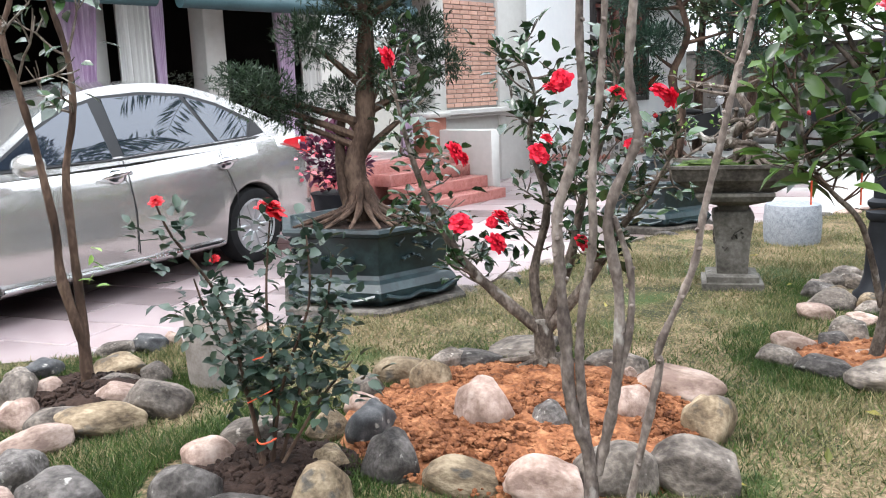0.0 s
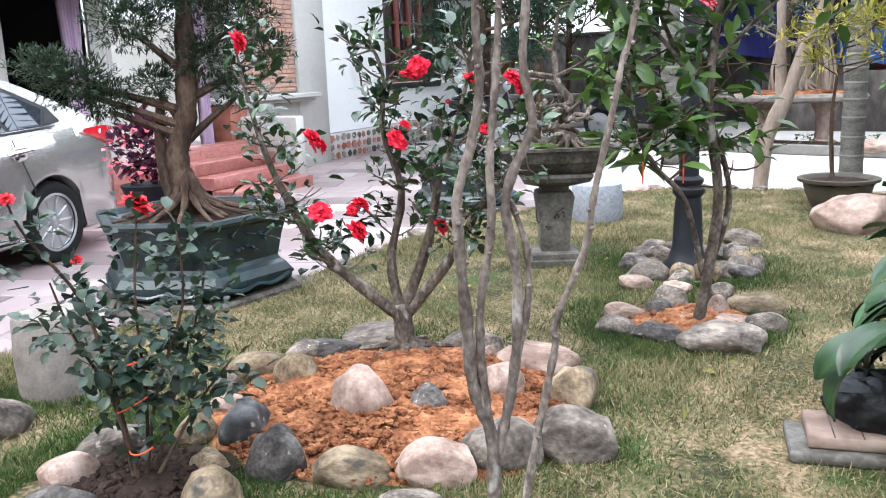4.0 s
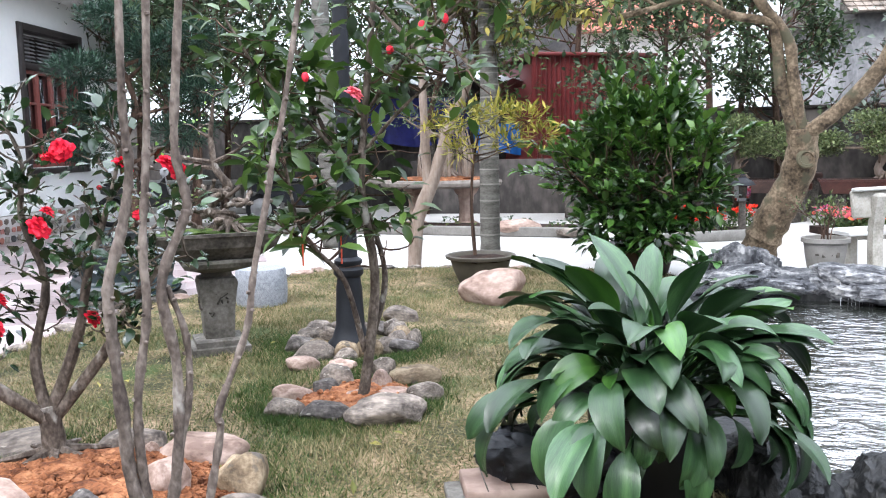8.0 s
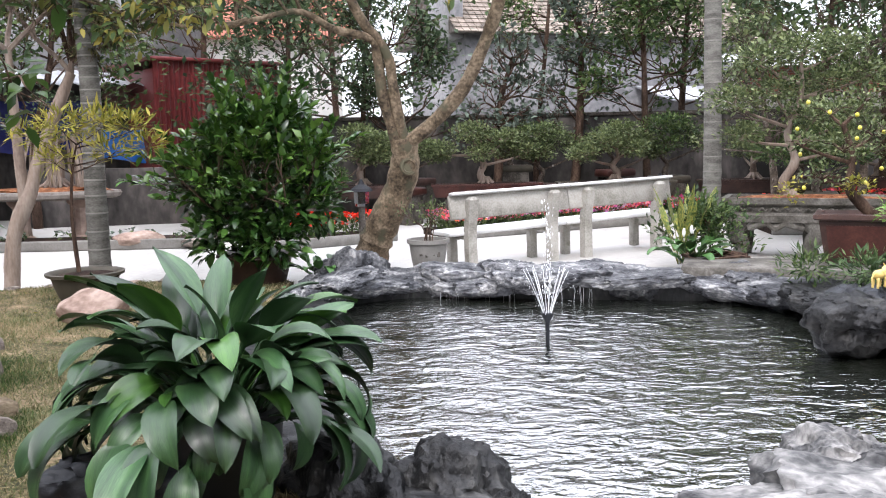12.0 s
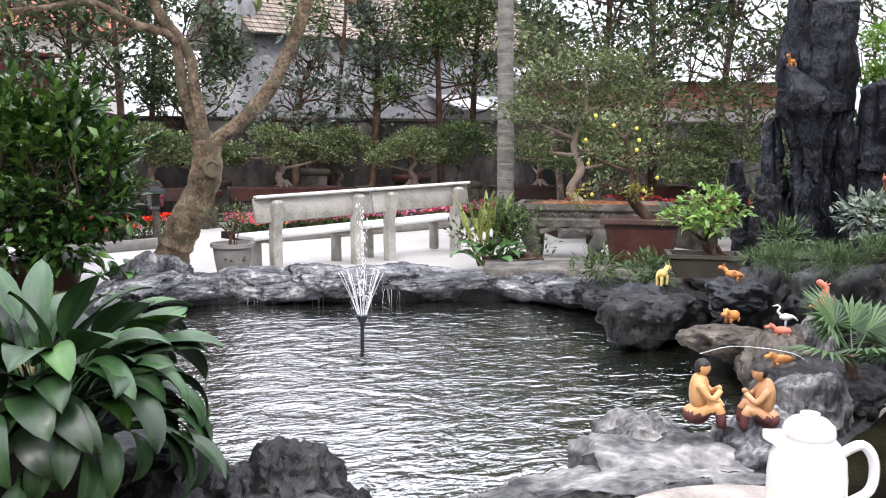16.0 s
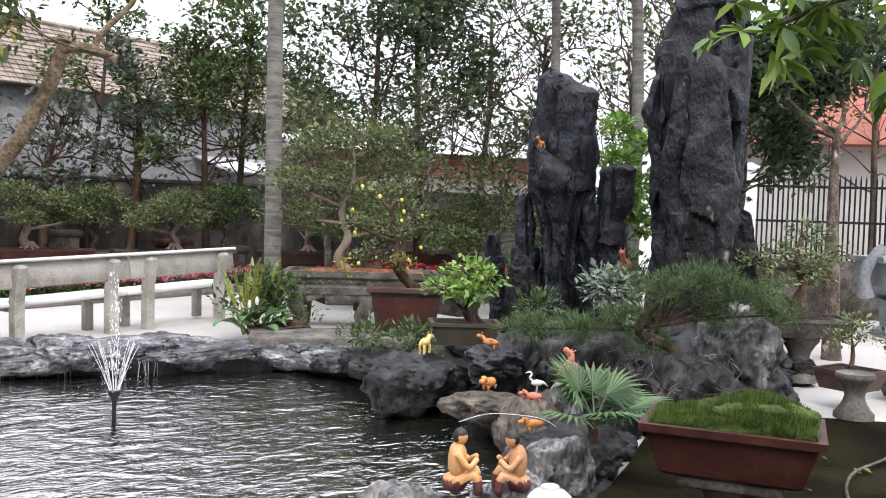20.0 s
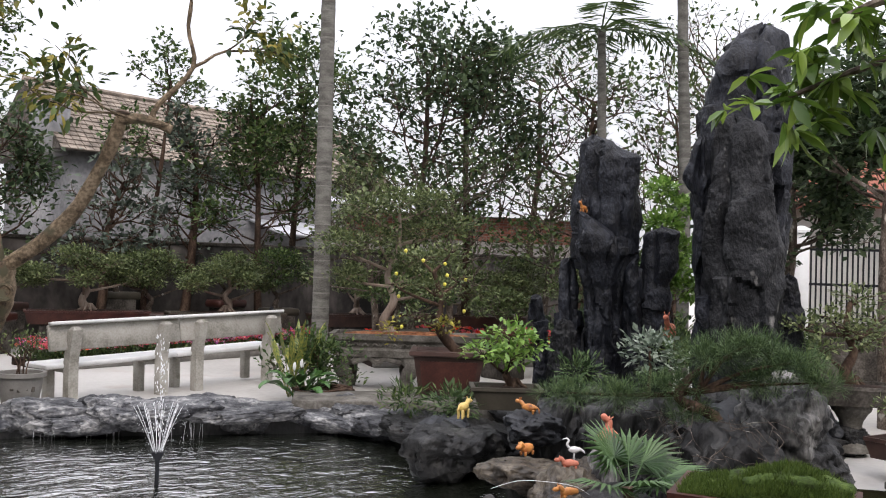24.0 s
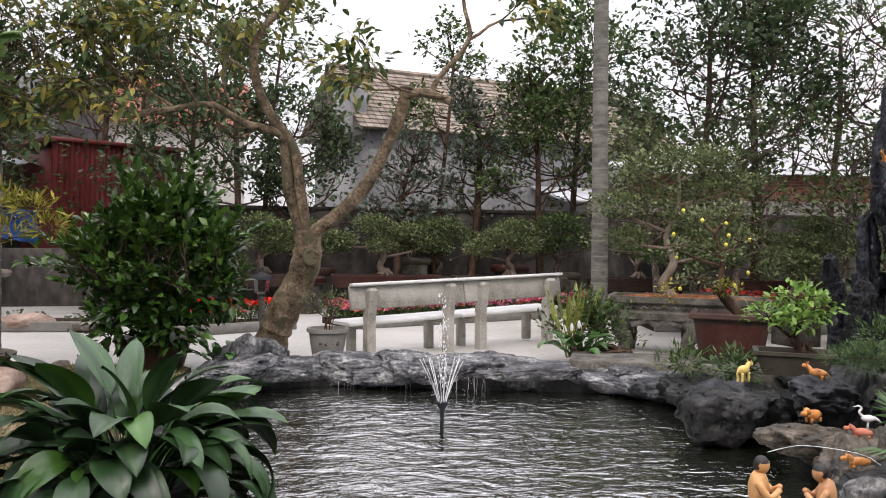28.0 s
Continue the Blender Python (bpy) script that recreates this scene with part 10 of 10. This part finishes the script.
part("spout", loft(Geo(), [[(0.045, -0.022, 0.215), (0.045, 0.022, 0.215), (0.045, 0.016, 0.255), (0.045, -0.016, 0.255)], [(0.092, -0.008, 0.24), (0.092, 0.008, 0.24), (0.092, 0.006, 0.256), (0.092, -0.006, 0.256)]]), WHITE_ENAMEL, flask)
for k in range(7):
    a = radians(60 + 11 * k)
    part("painted_flower", blob(Geo(), (0.0795 * math.cos(a), 0.0795 * math.sin(a), 0.10 + 0.016 * (k % 3)), (0.011, 0.011, 0.010), 1, 0.2), PETAL_PINK if k % 2 else LEAF_TREE, flask, "painted sprig")
dish = thing("tea_tray", (0.78, 1.78, 0.502), 0, "shallow tin tea tray on the table", "tray")
part("plate", lathe(Geo(), [(0.13, 0.0), (0.15, 0.006), (0.16, 0.018), (0.152, 0.018), (0.13, 0.008), (0.0, 0.008)], 36), YELLOW_CLAY, dish)


# ---- bonsai and stands on the right ----
def low_pot(at, a, b, h, mat, label, turn=0):
    root = thing("bonsai_pot", at, turn, label, "pot", "shallow bonsai pots")
    part("pot_body", loft(Geo(), [[(-x, -y, z), (x, -y, z), (x, y, z), (-x, y, z)] for x, y, z in ((a * 0.8, b * 0.8, 0), (a * 0.97, b * 0.97, h * 0.8), (a, b, h * 0.82), (a, b, h), (a * 0.92, b * 0.9, h), (a * 0.9, b * 0.88, h * 0.85))]), mat, root, smooth=False)
    part("soil", blob(Geo(), (0, 0, h * 0.85), (a * 0.88, b * 0.86, 0.025), 2, 0.2), SOIL_DARK, root)


def turned_stand(at, s, label):
    root = thing("turned_stand", at, 0, label, "stand", "turned stone stands")
    part("column", lathe(Geo(), [(r * s, z * s) for r, z in ((0.19, 0), (0.19, 0.05), (0.15, 0.09), (0.11, 0.16), (0.095, 0.22), (0.11, 0.29), (0.15, 0.36), (0.18, 0.39), (0.19, 0.42), (0.18, 0.45), (0.0, 0.45))], 24), STONE_CARVED, root)


turned_stand((6.9, 4.85, 0.0), 0.9, "weathered turned stone stand")
low_pot((6.9, 4.85, 0.41), 0.42, 0.28, 0.17, STONE_DARK, "shallow dark bonsai tray on a stone stand", -40)
bonsai("trained_bonsai", (6.85, 4.88, 0.54), "trained bonsai with a twisted trunk and tiered thin leaf pads", 95, [(0.1, 0, 0), (0, 0, 0.15), (0.12, 0, 0.32), (0.0, 0, 0.5), (0.05, 0, 0.75)],
       [(-0.3, 0, 0.35, 0.2), (0.3, 0, 0.42, 0.22), (-0.2, 0, 0.62, 0.2), (0.15, 0, 0.80, 0.24), (-0.45, 0.1, 0.55, 0.22), (0.45, 0, 0.62, 0.24), (0.0, -0.15, 0.5, 0.24)], LEAF_PADS, (0.055, 0.03), 30, BARK_DARK, 0.06, roots=9)
turned_stand((5.9, 3.75, 0.0), 0.74, "weathered turned stone stand with a flat top")
low_pot((6.35, 4.05, 0.12), 0.2, 0.2, 0.16, CLAY_DARK, "round dark pot on the paving")
bonsai("small_bonsai", (6.35, 4.05, 0.26), "small thin-leaved bonsai in a dark pot", 96, [(0, 0, 0), (0.03, 0, 0.12), (0, 0, 0.26)], [(-0.15, 0, 0.28, 0.15), (0.15, 0, 0.3, 0.15), (0, 0, 0.4, 0.15)], LEAF_PADS, (0.05, 0.026), 34, BARK_DARK, 0.025)
turned_stand((6.35, 4.05, 0.0), 0.28, "low stone block under a pot")
low_pot((7.3, 4.0, 0.0), 0.4, 0.25, 0.16, STONE_DARK, "shallow dark tray standing on the paving", 20)
bonsai("wide_bonsai", (7.3, 4.0, 0.13), "wide thin-leaved bonsai in a shallow tray", 97, TRUNK_A, [(x * 0.6, y * 0.6, z * 0.8, r * 0.7) for x, y, z, r in PADS_A], LEAF_PADS, (0.05, 0.026), 34, BARK, 0.045)
bonsai("karst_shrub", (6.95, 7.05, 0.2), "bright yellow-green shrub growing between the standing rocks", 98, [(0, 0, 0), (0.05, 0, 0.6), (-0.05, 0, 1.2), (0.0, 0, 1.9)],
       [(-0.05, 0, 1.35, 0.28), (0.15, 0.1, 1.6, 0.3), (-0.15, 0, 1.85, 0.26), (0.12, 0, 2.05, 0.24), (-0.1, 0.1, 2.25, 0.2), (0.1, -0.1, 1.15, 0.24)], LEAF_BRIGHT, (0.085, 0.045), 52, BARK, 0.03, "shrub", roots=0)
g = Geo()
rng = random.Random(71)
pl = thing("grey_leaved_shrub", (5.35, 5.75, 0.45), 0, "low shrub with pale grey-green leaves below the rocks", "shrub")
part("foliage", leafset(g, rng, cloud(rng, (0, 0, 0.36), (0.27, 0.3, 0.2), 300, 0.3), 0.08, 0.045, spread=0.7), LEAF_GREY, pl, smooth=False)
part("stem", limb(Geo(), [(0, 0, -0.1), (0.02, 0, 0.2), (0, 0, 0.4)], 0.02, 0.01, 6, 3), BARK_DARK, pl)
for k, (x, y, z, n) in enumerate(((6.2, 6.25, 0.75, 200), (4.0, 6.75, 0.22, 260), (3.75, 7.2, 0.2, 160), (5.2, 6.5, 0.5, 160))):
    sh = thing("rock_fern", (x, y, z - 0.1), 0, "small leafy fern tucked among the rocks", "fern", "ferns among the rocks")
    tagged(part("fern_spray", leafset(Geo(), rng, cloud(rng, (0, 0, 0.16), (0.26, 0.26, 0.16), n * 2, 0.2), 0.09, 0.02, spread=0.7), LEAF_JUNIPER if k % 2 else LEAF_TREE, sh, smooth=False), kind="stuff")


def stone_urn(at, turn, label):
    root = thing("stone_basin", at, turn, label, "basin")
    part("bowl", loft(Geo(), [[(-a, -b, z), (a, -b, z), (a, b, z), (-a, b, z)] for a, b, z in ((0.55, 0.3, 0.5), (0.75, 0.42, 0.66), (0.8, 0.45, 0.68), (0.8, 0.45, 0.98), (0.9, 0.52, 1.0), (0.9, 0.52, 1.06), (0.8, 0.42, 1.06))]), GRANITE, root, smooth=False)
    for u in (-0.45, 0.45):
        part("leg", loft(Geo(), [[(u - r, -r, z), (u + r, -r, z), (u + r, r, z), (u - r, r, z)] for r, z in ((0.2, 0), (0.2, 0.1), (0.13, 0.14), (0.15, 0.4), (0.22, 0.5))]), GRANITE, root, smooth=False)
    part("carved_figurehead", limb(Geo(), [(-0.95, -0.2, 0.55), (-1.0, -0.25, 0.85), (-0.92, -0.3, 1.05), (-0.8, -0.3, 1.2)], 0.1, 0.06, 8, 4, 0.2), GRANITE, root)


stone_urn((11.6, 6.0, -0.04), -35, "large blue-grey carved stone basin on two legs")
bonsai("topiary_pine", (11.4, 6.0, 1.0), "dark cloud-pruned pine in a stone basin", 99, [(0, 0, 0), (0.1, 0, 0.3), (-0.05, 0, 0.6), (0.05, 0, 0.9)],
       [(-0.3, 0, 0.4, 0.3), (0.3, 0, 0.55, 0.3), (-0.1, 0, 0.8, 0.34), (0.1, 0, 1.1, 0.3)], LEAF_JUNIPER, (0.07, 0.01), 40, BARK_DARK, 0.07)


# ---- trees ----
def tree(name, at, h, trunk_r, crown, n, material, label, seed, leaf=(0.13, 0.06), lean=(0, 0), bark=BARK, start=0.45, group="", depth=3, spread=0.55):
    """A tapered trunk with forking limbs and leaves gathered at the twigs, so that sky shows between them."""
    root = thing(name, at, 0, label, "tree", group)
    rng = random.Random(seed)
    pts = [(0, 0, -0.05), (lean[0] * 0.3 + rng.gauss(0, 0.05), lean[1] * 0.3, h * 0.3), (lean[0] * 0.65 + rng.gauss(0, 0.08), lean[1] * 0.65, h * 0.62), (lean[0], lean[1], h * 0.9)]
    part("trunk", limb(Geo(), pts, trunk_r, trunk_r * 0.3, 9, 4, 0.08, seed), bark, root)
    line = [p for p in smooth_line(pts, 6) if p.z > h * start]
    tips, g = [], Geo()
    for i, p in enumerate(line):
        for _ in range(2):
            a = rng.uniform(0, 6.283)
            grow(g, rng, p, (math.cos(a), math.sin(a), rng.uniform(0.1, 0.9)), crown * rng.uniform(0.35, 0.6) * (1 - 0.35 * i / len(line)), trunk_r * 0.24, depth, tips, spread, 0.12, (2, 3), 4, 0.7)
    part("branchwork", g, bark, root)
    per = max(1, int(n / max(1, len(tips))) + 1)
    places = leaf_cluster(rng, tips, per, crown * 0.10)
    rng.shuffle(places)
    part("crown", leafset(Geo(), rng, places[:n], leaf[0] * 0.88, leaf[1] * 1.3, spread=1.0, lift=-0.1), material, root, smooth=False)


for x, y, s in ((8.3, 8.7, 1.0), (7.9, 9.6, 1.1), (8.9, 7.4, 1.0), (10.6, 8.6, 0.9)):
    hedge = thing("leafy_bush", (x, y, -0.04), 0, "leafy dark green bush in front of the railings", "shrub", "bushes by the railings")
    rng = random.Random(int(x * 10))
    tips, g = [], Geo()
    for k in range(7):
        grow(g, rng, (0, 0, 0), (rng.gauss(0, 0.6), rng.gauss(0, 0.6), 1), 0.4 * s, 0.02, 2, tips)
    part("branchwork", g, BARK_DARK, hedge)
    part("foliage", leafset(Geo(), rng, leaf_cluster(rng, tips, 14, 0.14 * s), 0.10, 0.045), LEAF_DARK if s > 1 else LEAF_TREE, hedge, smooth=False)

GROVE = "trees beyond the garden wall"
for i, (x, y, h, cr, n, mat, lx) in enumerate((
        (-1.2, 16.2, 4.6, 1.5, 3200, LEAF_DARK, 0.2), (0.9, 17.1, 3.6, 1.3, 2600, LEAF_DARK, -0.2), (2.6, 16.4, 3.2, 0.8, 800, LEAF_GREYED, 0.4), (4.3, 17.2, 4.2, 1.0, 1500, LEAF_GREYED, 0.2),
        (5.6, 16.4, 4.8, 1.2, 2400, LEAF_TREE, -0.2), (7.4, 13.6, 5.6, 1.9, 4400, LEAF_DARK, 0.2), (8.9, 14.2, 5.4, 1.8, 3000, LEAF_DARK, -0.1), (10.6, 12.9, 5.4, 1.8, 850, LEAF_TREE, 0.3),
        (12.2, 12.0, 5.0, 1.8, 700, LEAF_TREE, 0.0), (6.6, 17.6, 5.8, 1.8, 4600, LEAF_TREE, 0.3), (11.6, 15.8, 6.5, 2.2, 750, LEAF_TREE, 0.2), (14.0, 12.5, 6.5, 2.2, 800, LEAF_TREE, 0.0),
        (-5.6, 16.6, 4.8, 1.8, 3600, LEAF_TREE, 0.4), (-7.6, 17.2, 5.0, 1.9, 3600, LEAF_DARK, 0.2), (-3.2, 20.2, 6.8, 2.1, 2600, LEAF_TREE, 0.2), (-0.4, 20.5, 5.6, 1.9, 2400, LEAF_TREE, 0.0),
        (-9.6, 15.8, 4.6, 1.7, 5000, LEAF_DARK, 0.4), (-8.2, 12.6, 4.6, 1.5, 4500, LEAF_DARK, 0.2), (-10.6, 14.6, 5.0, 1.8, 5000, LEAF_DARK, 0.1), (-12.0, 17.5, 5.5, 2.0, 3000, LEAF_TREE, 0.2), (16.5, 9.5, 6.0, 2.2, 700, LEAF_TREE, 0.0))):
    tree("garden_tree", (x, y, -0.04), h, 0.09 + 0.008 * (i % 4), cr, n, mat, ("dark-leaved", "slender thin-leaved", "tall leafy")[i % 3] + " tree behind the bonsai row", 200 + i, (0.15, 0.065), (lx, 0.1), BARK_DARK, 0.35, GROVE)
for i, (x, y, h) in enumerate(((3.6, 17.4, 5.6), (0.2, 18.0, 6.2), (-2.4, 17.8, 6.4))):
    tree("slim_tree", (x, y, -0.04), h, 0.07, 1.1, 1100, LEAF_TREE, "slim tall tree with thin sparse leaves behind the wall", 340 + i, (0.13, 0.06), (0.4, 0.1), BARK_DARK, 0.5, GROVE)
tree("garden_tree", (7.0, 11.9, -0.04), 2.9, 0.08, 1.2, 1200, LEAF_TREE, "small yellow-green tree among the bonsai", 330, (0.11, 0.05), (0.2, 0.1), BARK, 0.32, GROVE)
tree("garden_tree", (6.0, 12.2, -0.04), 2.8, 0.07, 1.1, 1300, LEAF_PADS, "small yellow-green tree among the bonsai", 331, (0.10, 0.05), (-0.2, 0.1), BARK, 0.34, GROVE)
tree("garden_tree", (8.4, 11.2, -0.04), 2.8, 0.07, 1.1, 1300, LEAF_TREE, "small leafy tree among the bonsai", 332, (0.10, 0.05), (0.2, 0.1), BARK, 0.34, GROVE)
tree("dark_canopy_tree", (8.6, 5.55, -0.04), 2.75, 0.11, 1.5, 9500, LEAF_DARK, "tree with a low dark spreading canopy by the fence", 300, (0.115, 0.055), (0.05, 0.1), BARK, 0.78)
tree("dark_canopy_tree", (9.6, 7.6, -0.04), 3.2, 0.10, 0.95, 3600, LEAF_DARK, "dark leafy tree behind the rock garden", 301, (0.13, 0.06), (0.2, 0.1), BARK, 0.5)
for i, (x, y, z, s) in enumerate(((3.1, 16.9, 0.9, 0.9), (4.9, 16.3, 0.8, 0.8), (1.2, 16.6, 0.7, 0.8), (6.6, 12.6, 0.7, 0.9), (8.0, 11.6, 0.6, 0.9), (7.1, 10.4, 0.55, 0.7), (-0.6, 14.6, 0.5, 0.7), (0.9, 15.4, 0.6, 1.0), (3.4, 15.6, 0.6, 1.1), (5.6, 15.4, 0.7, 1.1), (7.6, 14.0, 0.7, 1.1), (9.6, 13.4, 0.7, 1.1), (6.2, 11.4, 0.6, 0.9), (-1.6, 16.2, 0.6, 1.1), (8.6, 10.2, 0.7, 1.0), (10.6, 11.6, 0.8, 1.2))):
    bonsai("bushy_bonsai", (x, y, z - 0.1), "bushy grey-green bonsai on a raised stand", 130 + i, TRUNK_B, [(a * s, b * s, c * s + 0.15, r * s * 1.2) for a, b, c, r in PADS_B] + [(0.1, 0, 0.95 * s, 0.28 * s)],
           (LEAF_TREE, LEAF_PADS, LEAF_BONSAI)[i % 3], (0.06, 0.036), 44, BARK, 0.06, group="bushy bonsai by the wall")
    st = thing("block_stand", (x, y, -0.04), i * 20, "plain cement block stand", "stand", "block stands by the wall")
    part("block", box(Geo(), (0, 0, (z - 0.06) / 2), (0.5, 0.4, z - 0.06), 0.015), STONE_DARK, st)
    part("pot_body", box(Geo(), (0, 0, z - 0.03), (0.66, 0.44, 0.14), 0.03), (POT_OLIVE, CLAY, CLAY_DARK)[i % 3], st)


def mango():
    root = thing("mango_branch_tree", (3.9, 0.5, 0.0), 0, "mango tree whose leafy branch reaches over the path", "tree")
    rng = random.Random(55)
    part("trunk", limb(Geo(), [(0, 0, -0.02), (0.1, -0.1, 1.2), (0.0, 0.0, 2.4), (-0.2, 0.2, 3.2)], 0.13, 0.06, 12, 4, 0.06), BARK, root)
    arms = [[(0, 0, 2.3), (-0.6, 0.5, 2.45), (-1.2, 1.0, 2.3), (-1.5, 1.3, 2.14), (-1.70, 1.52, 2.02)], [(-0.6, 0.5, 2.45), (-1.0, 0.8, 2.2), (-1.3, 1.05, 2.0), (-1.44, 1.2, 1.90)],
            [(-1.2, 1.0, 2.3), (-1.45, 1.2, 2.35), (-1.66, 1.36, 2.25)], [(-0.6, 0.5, 2.45), (-1.0, 0.8, 2.12), (-1.26, 1.06, 1.95)], [(-0.6, 0.5, 2.45), (-1.0, 0.9, 2.45), (-1.35, 1.2, 2.2)]]
    lv = Geo()
    for i, pts in enumerate(arms):
        part("branch", limb(Geo(), pts, 0.03, 0.007, 7, 4, 0.08, i), BARK, root)
        line = smooth_line(pts, 5)
        for p in line[6:] if i < 2 else line[3:]:
            for _ in range(4):
                d = Vector((rng.gauss(0, 0.6), rng.gauss(0, 0.6), rng.gauss(0, 0.4))).normalized()
                c = p + d * rng.uniform(0.05, 0.2)
                for k in range(7):
                    leafset(lv, rng, [(c, d * 0.5)], rng.uniform(0.085, 0.125), 0.034, spread=0.75, lift=-0.45, fine=True)
    part("leaf_mass", lv, LEAF_MANGO, root, "drooping long bright green leaves", angle=180)


mango()
rng = random.Random(90)
g = Geo()
for _ in range(70):
    x, y = rng.uniform(-4.6, 0), rng.uniform(2.0, 8.8)
    if inside(x, y, LAWN_LINE):
        leafset(g, rng, [((x, y, 0.02), (rng.gauss(0, 1), rng.gauss(0, 1), 0))], 0.06, 0.03, spread=0.3, lift=0)
for _ in range(26):
    leafset(g, rng, [((rng.uniform(2.9, 4.6), rng.uniform(1.6, 3.4), 0.012), (rng.gauss(0, 1), rng.gauss(0, 1), 0))], 0.07, 0.035, spread=0.3, lift=0)
solo("fallen_leaves", g, LEAF_YELLOW, "scattered dry fallen leaves on the ground", "leaves", kind="stuff", smooth=False)
hose = thing("garden_hose", (0, 0, 0), 0, "thin grey garden hose lying on the ground", "hose")
part("hose_tube", limb(Geo(), [(5.6, 3.2, 0.02), (5.0, 3.0, 0.02), (4.4, 2.9, 0.02), (3.9, 2.6, 0.02), (3.7, 2.2, 0.02)], 0.009, 0.009, 8, 6), STONE_DARK, hose)
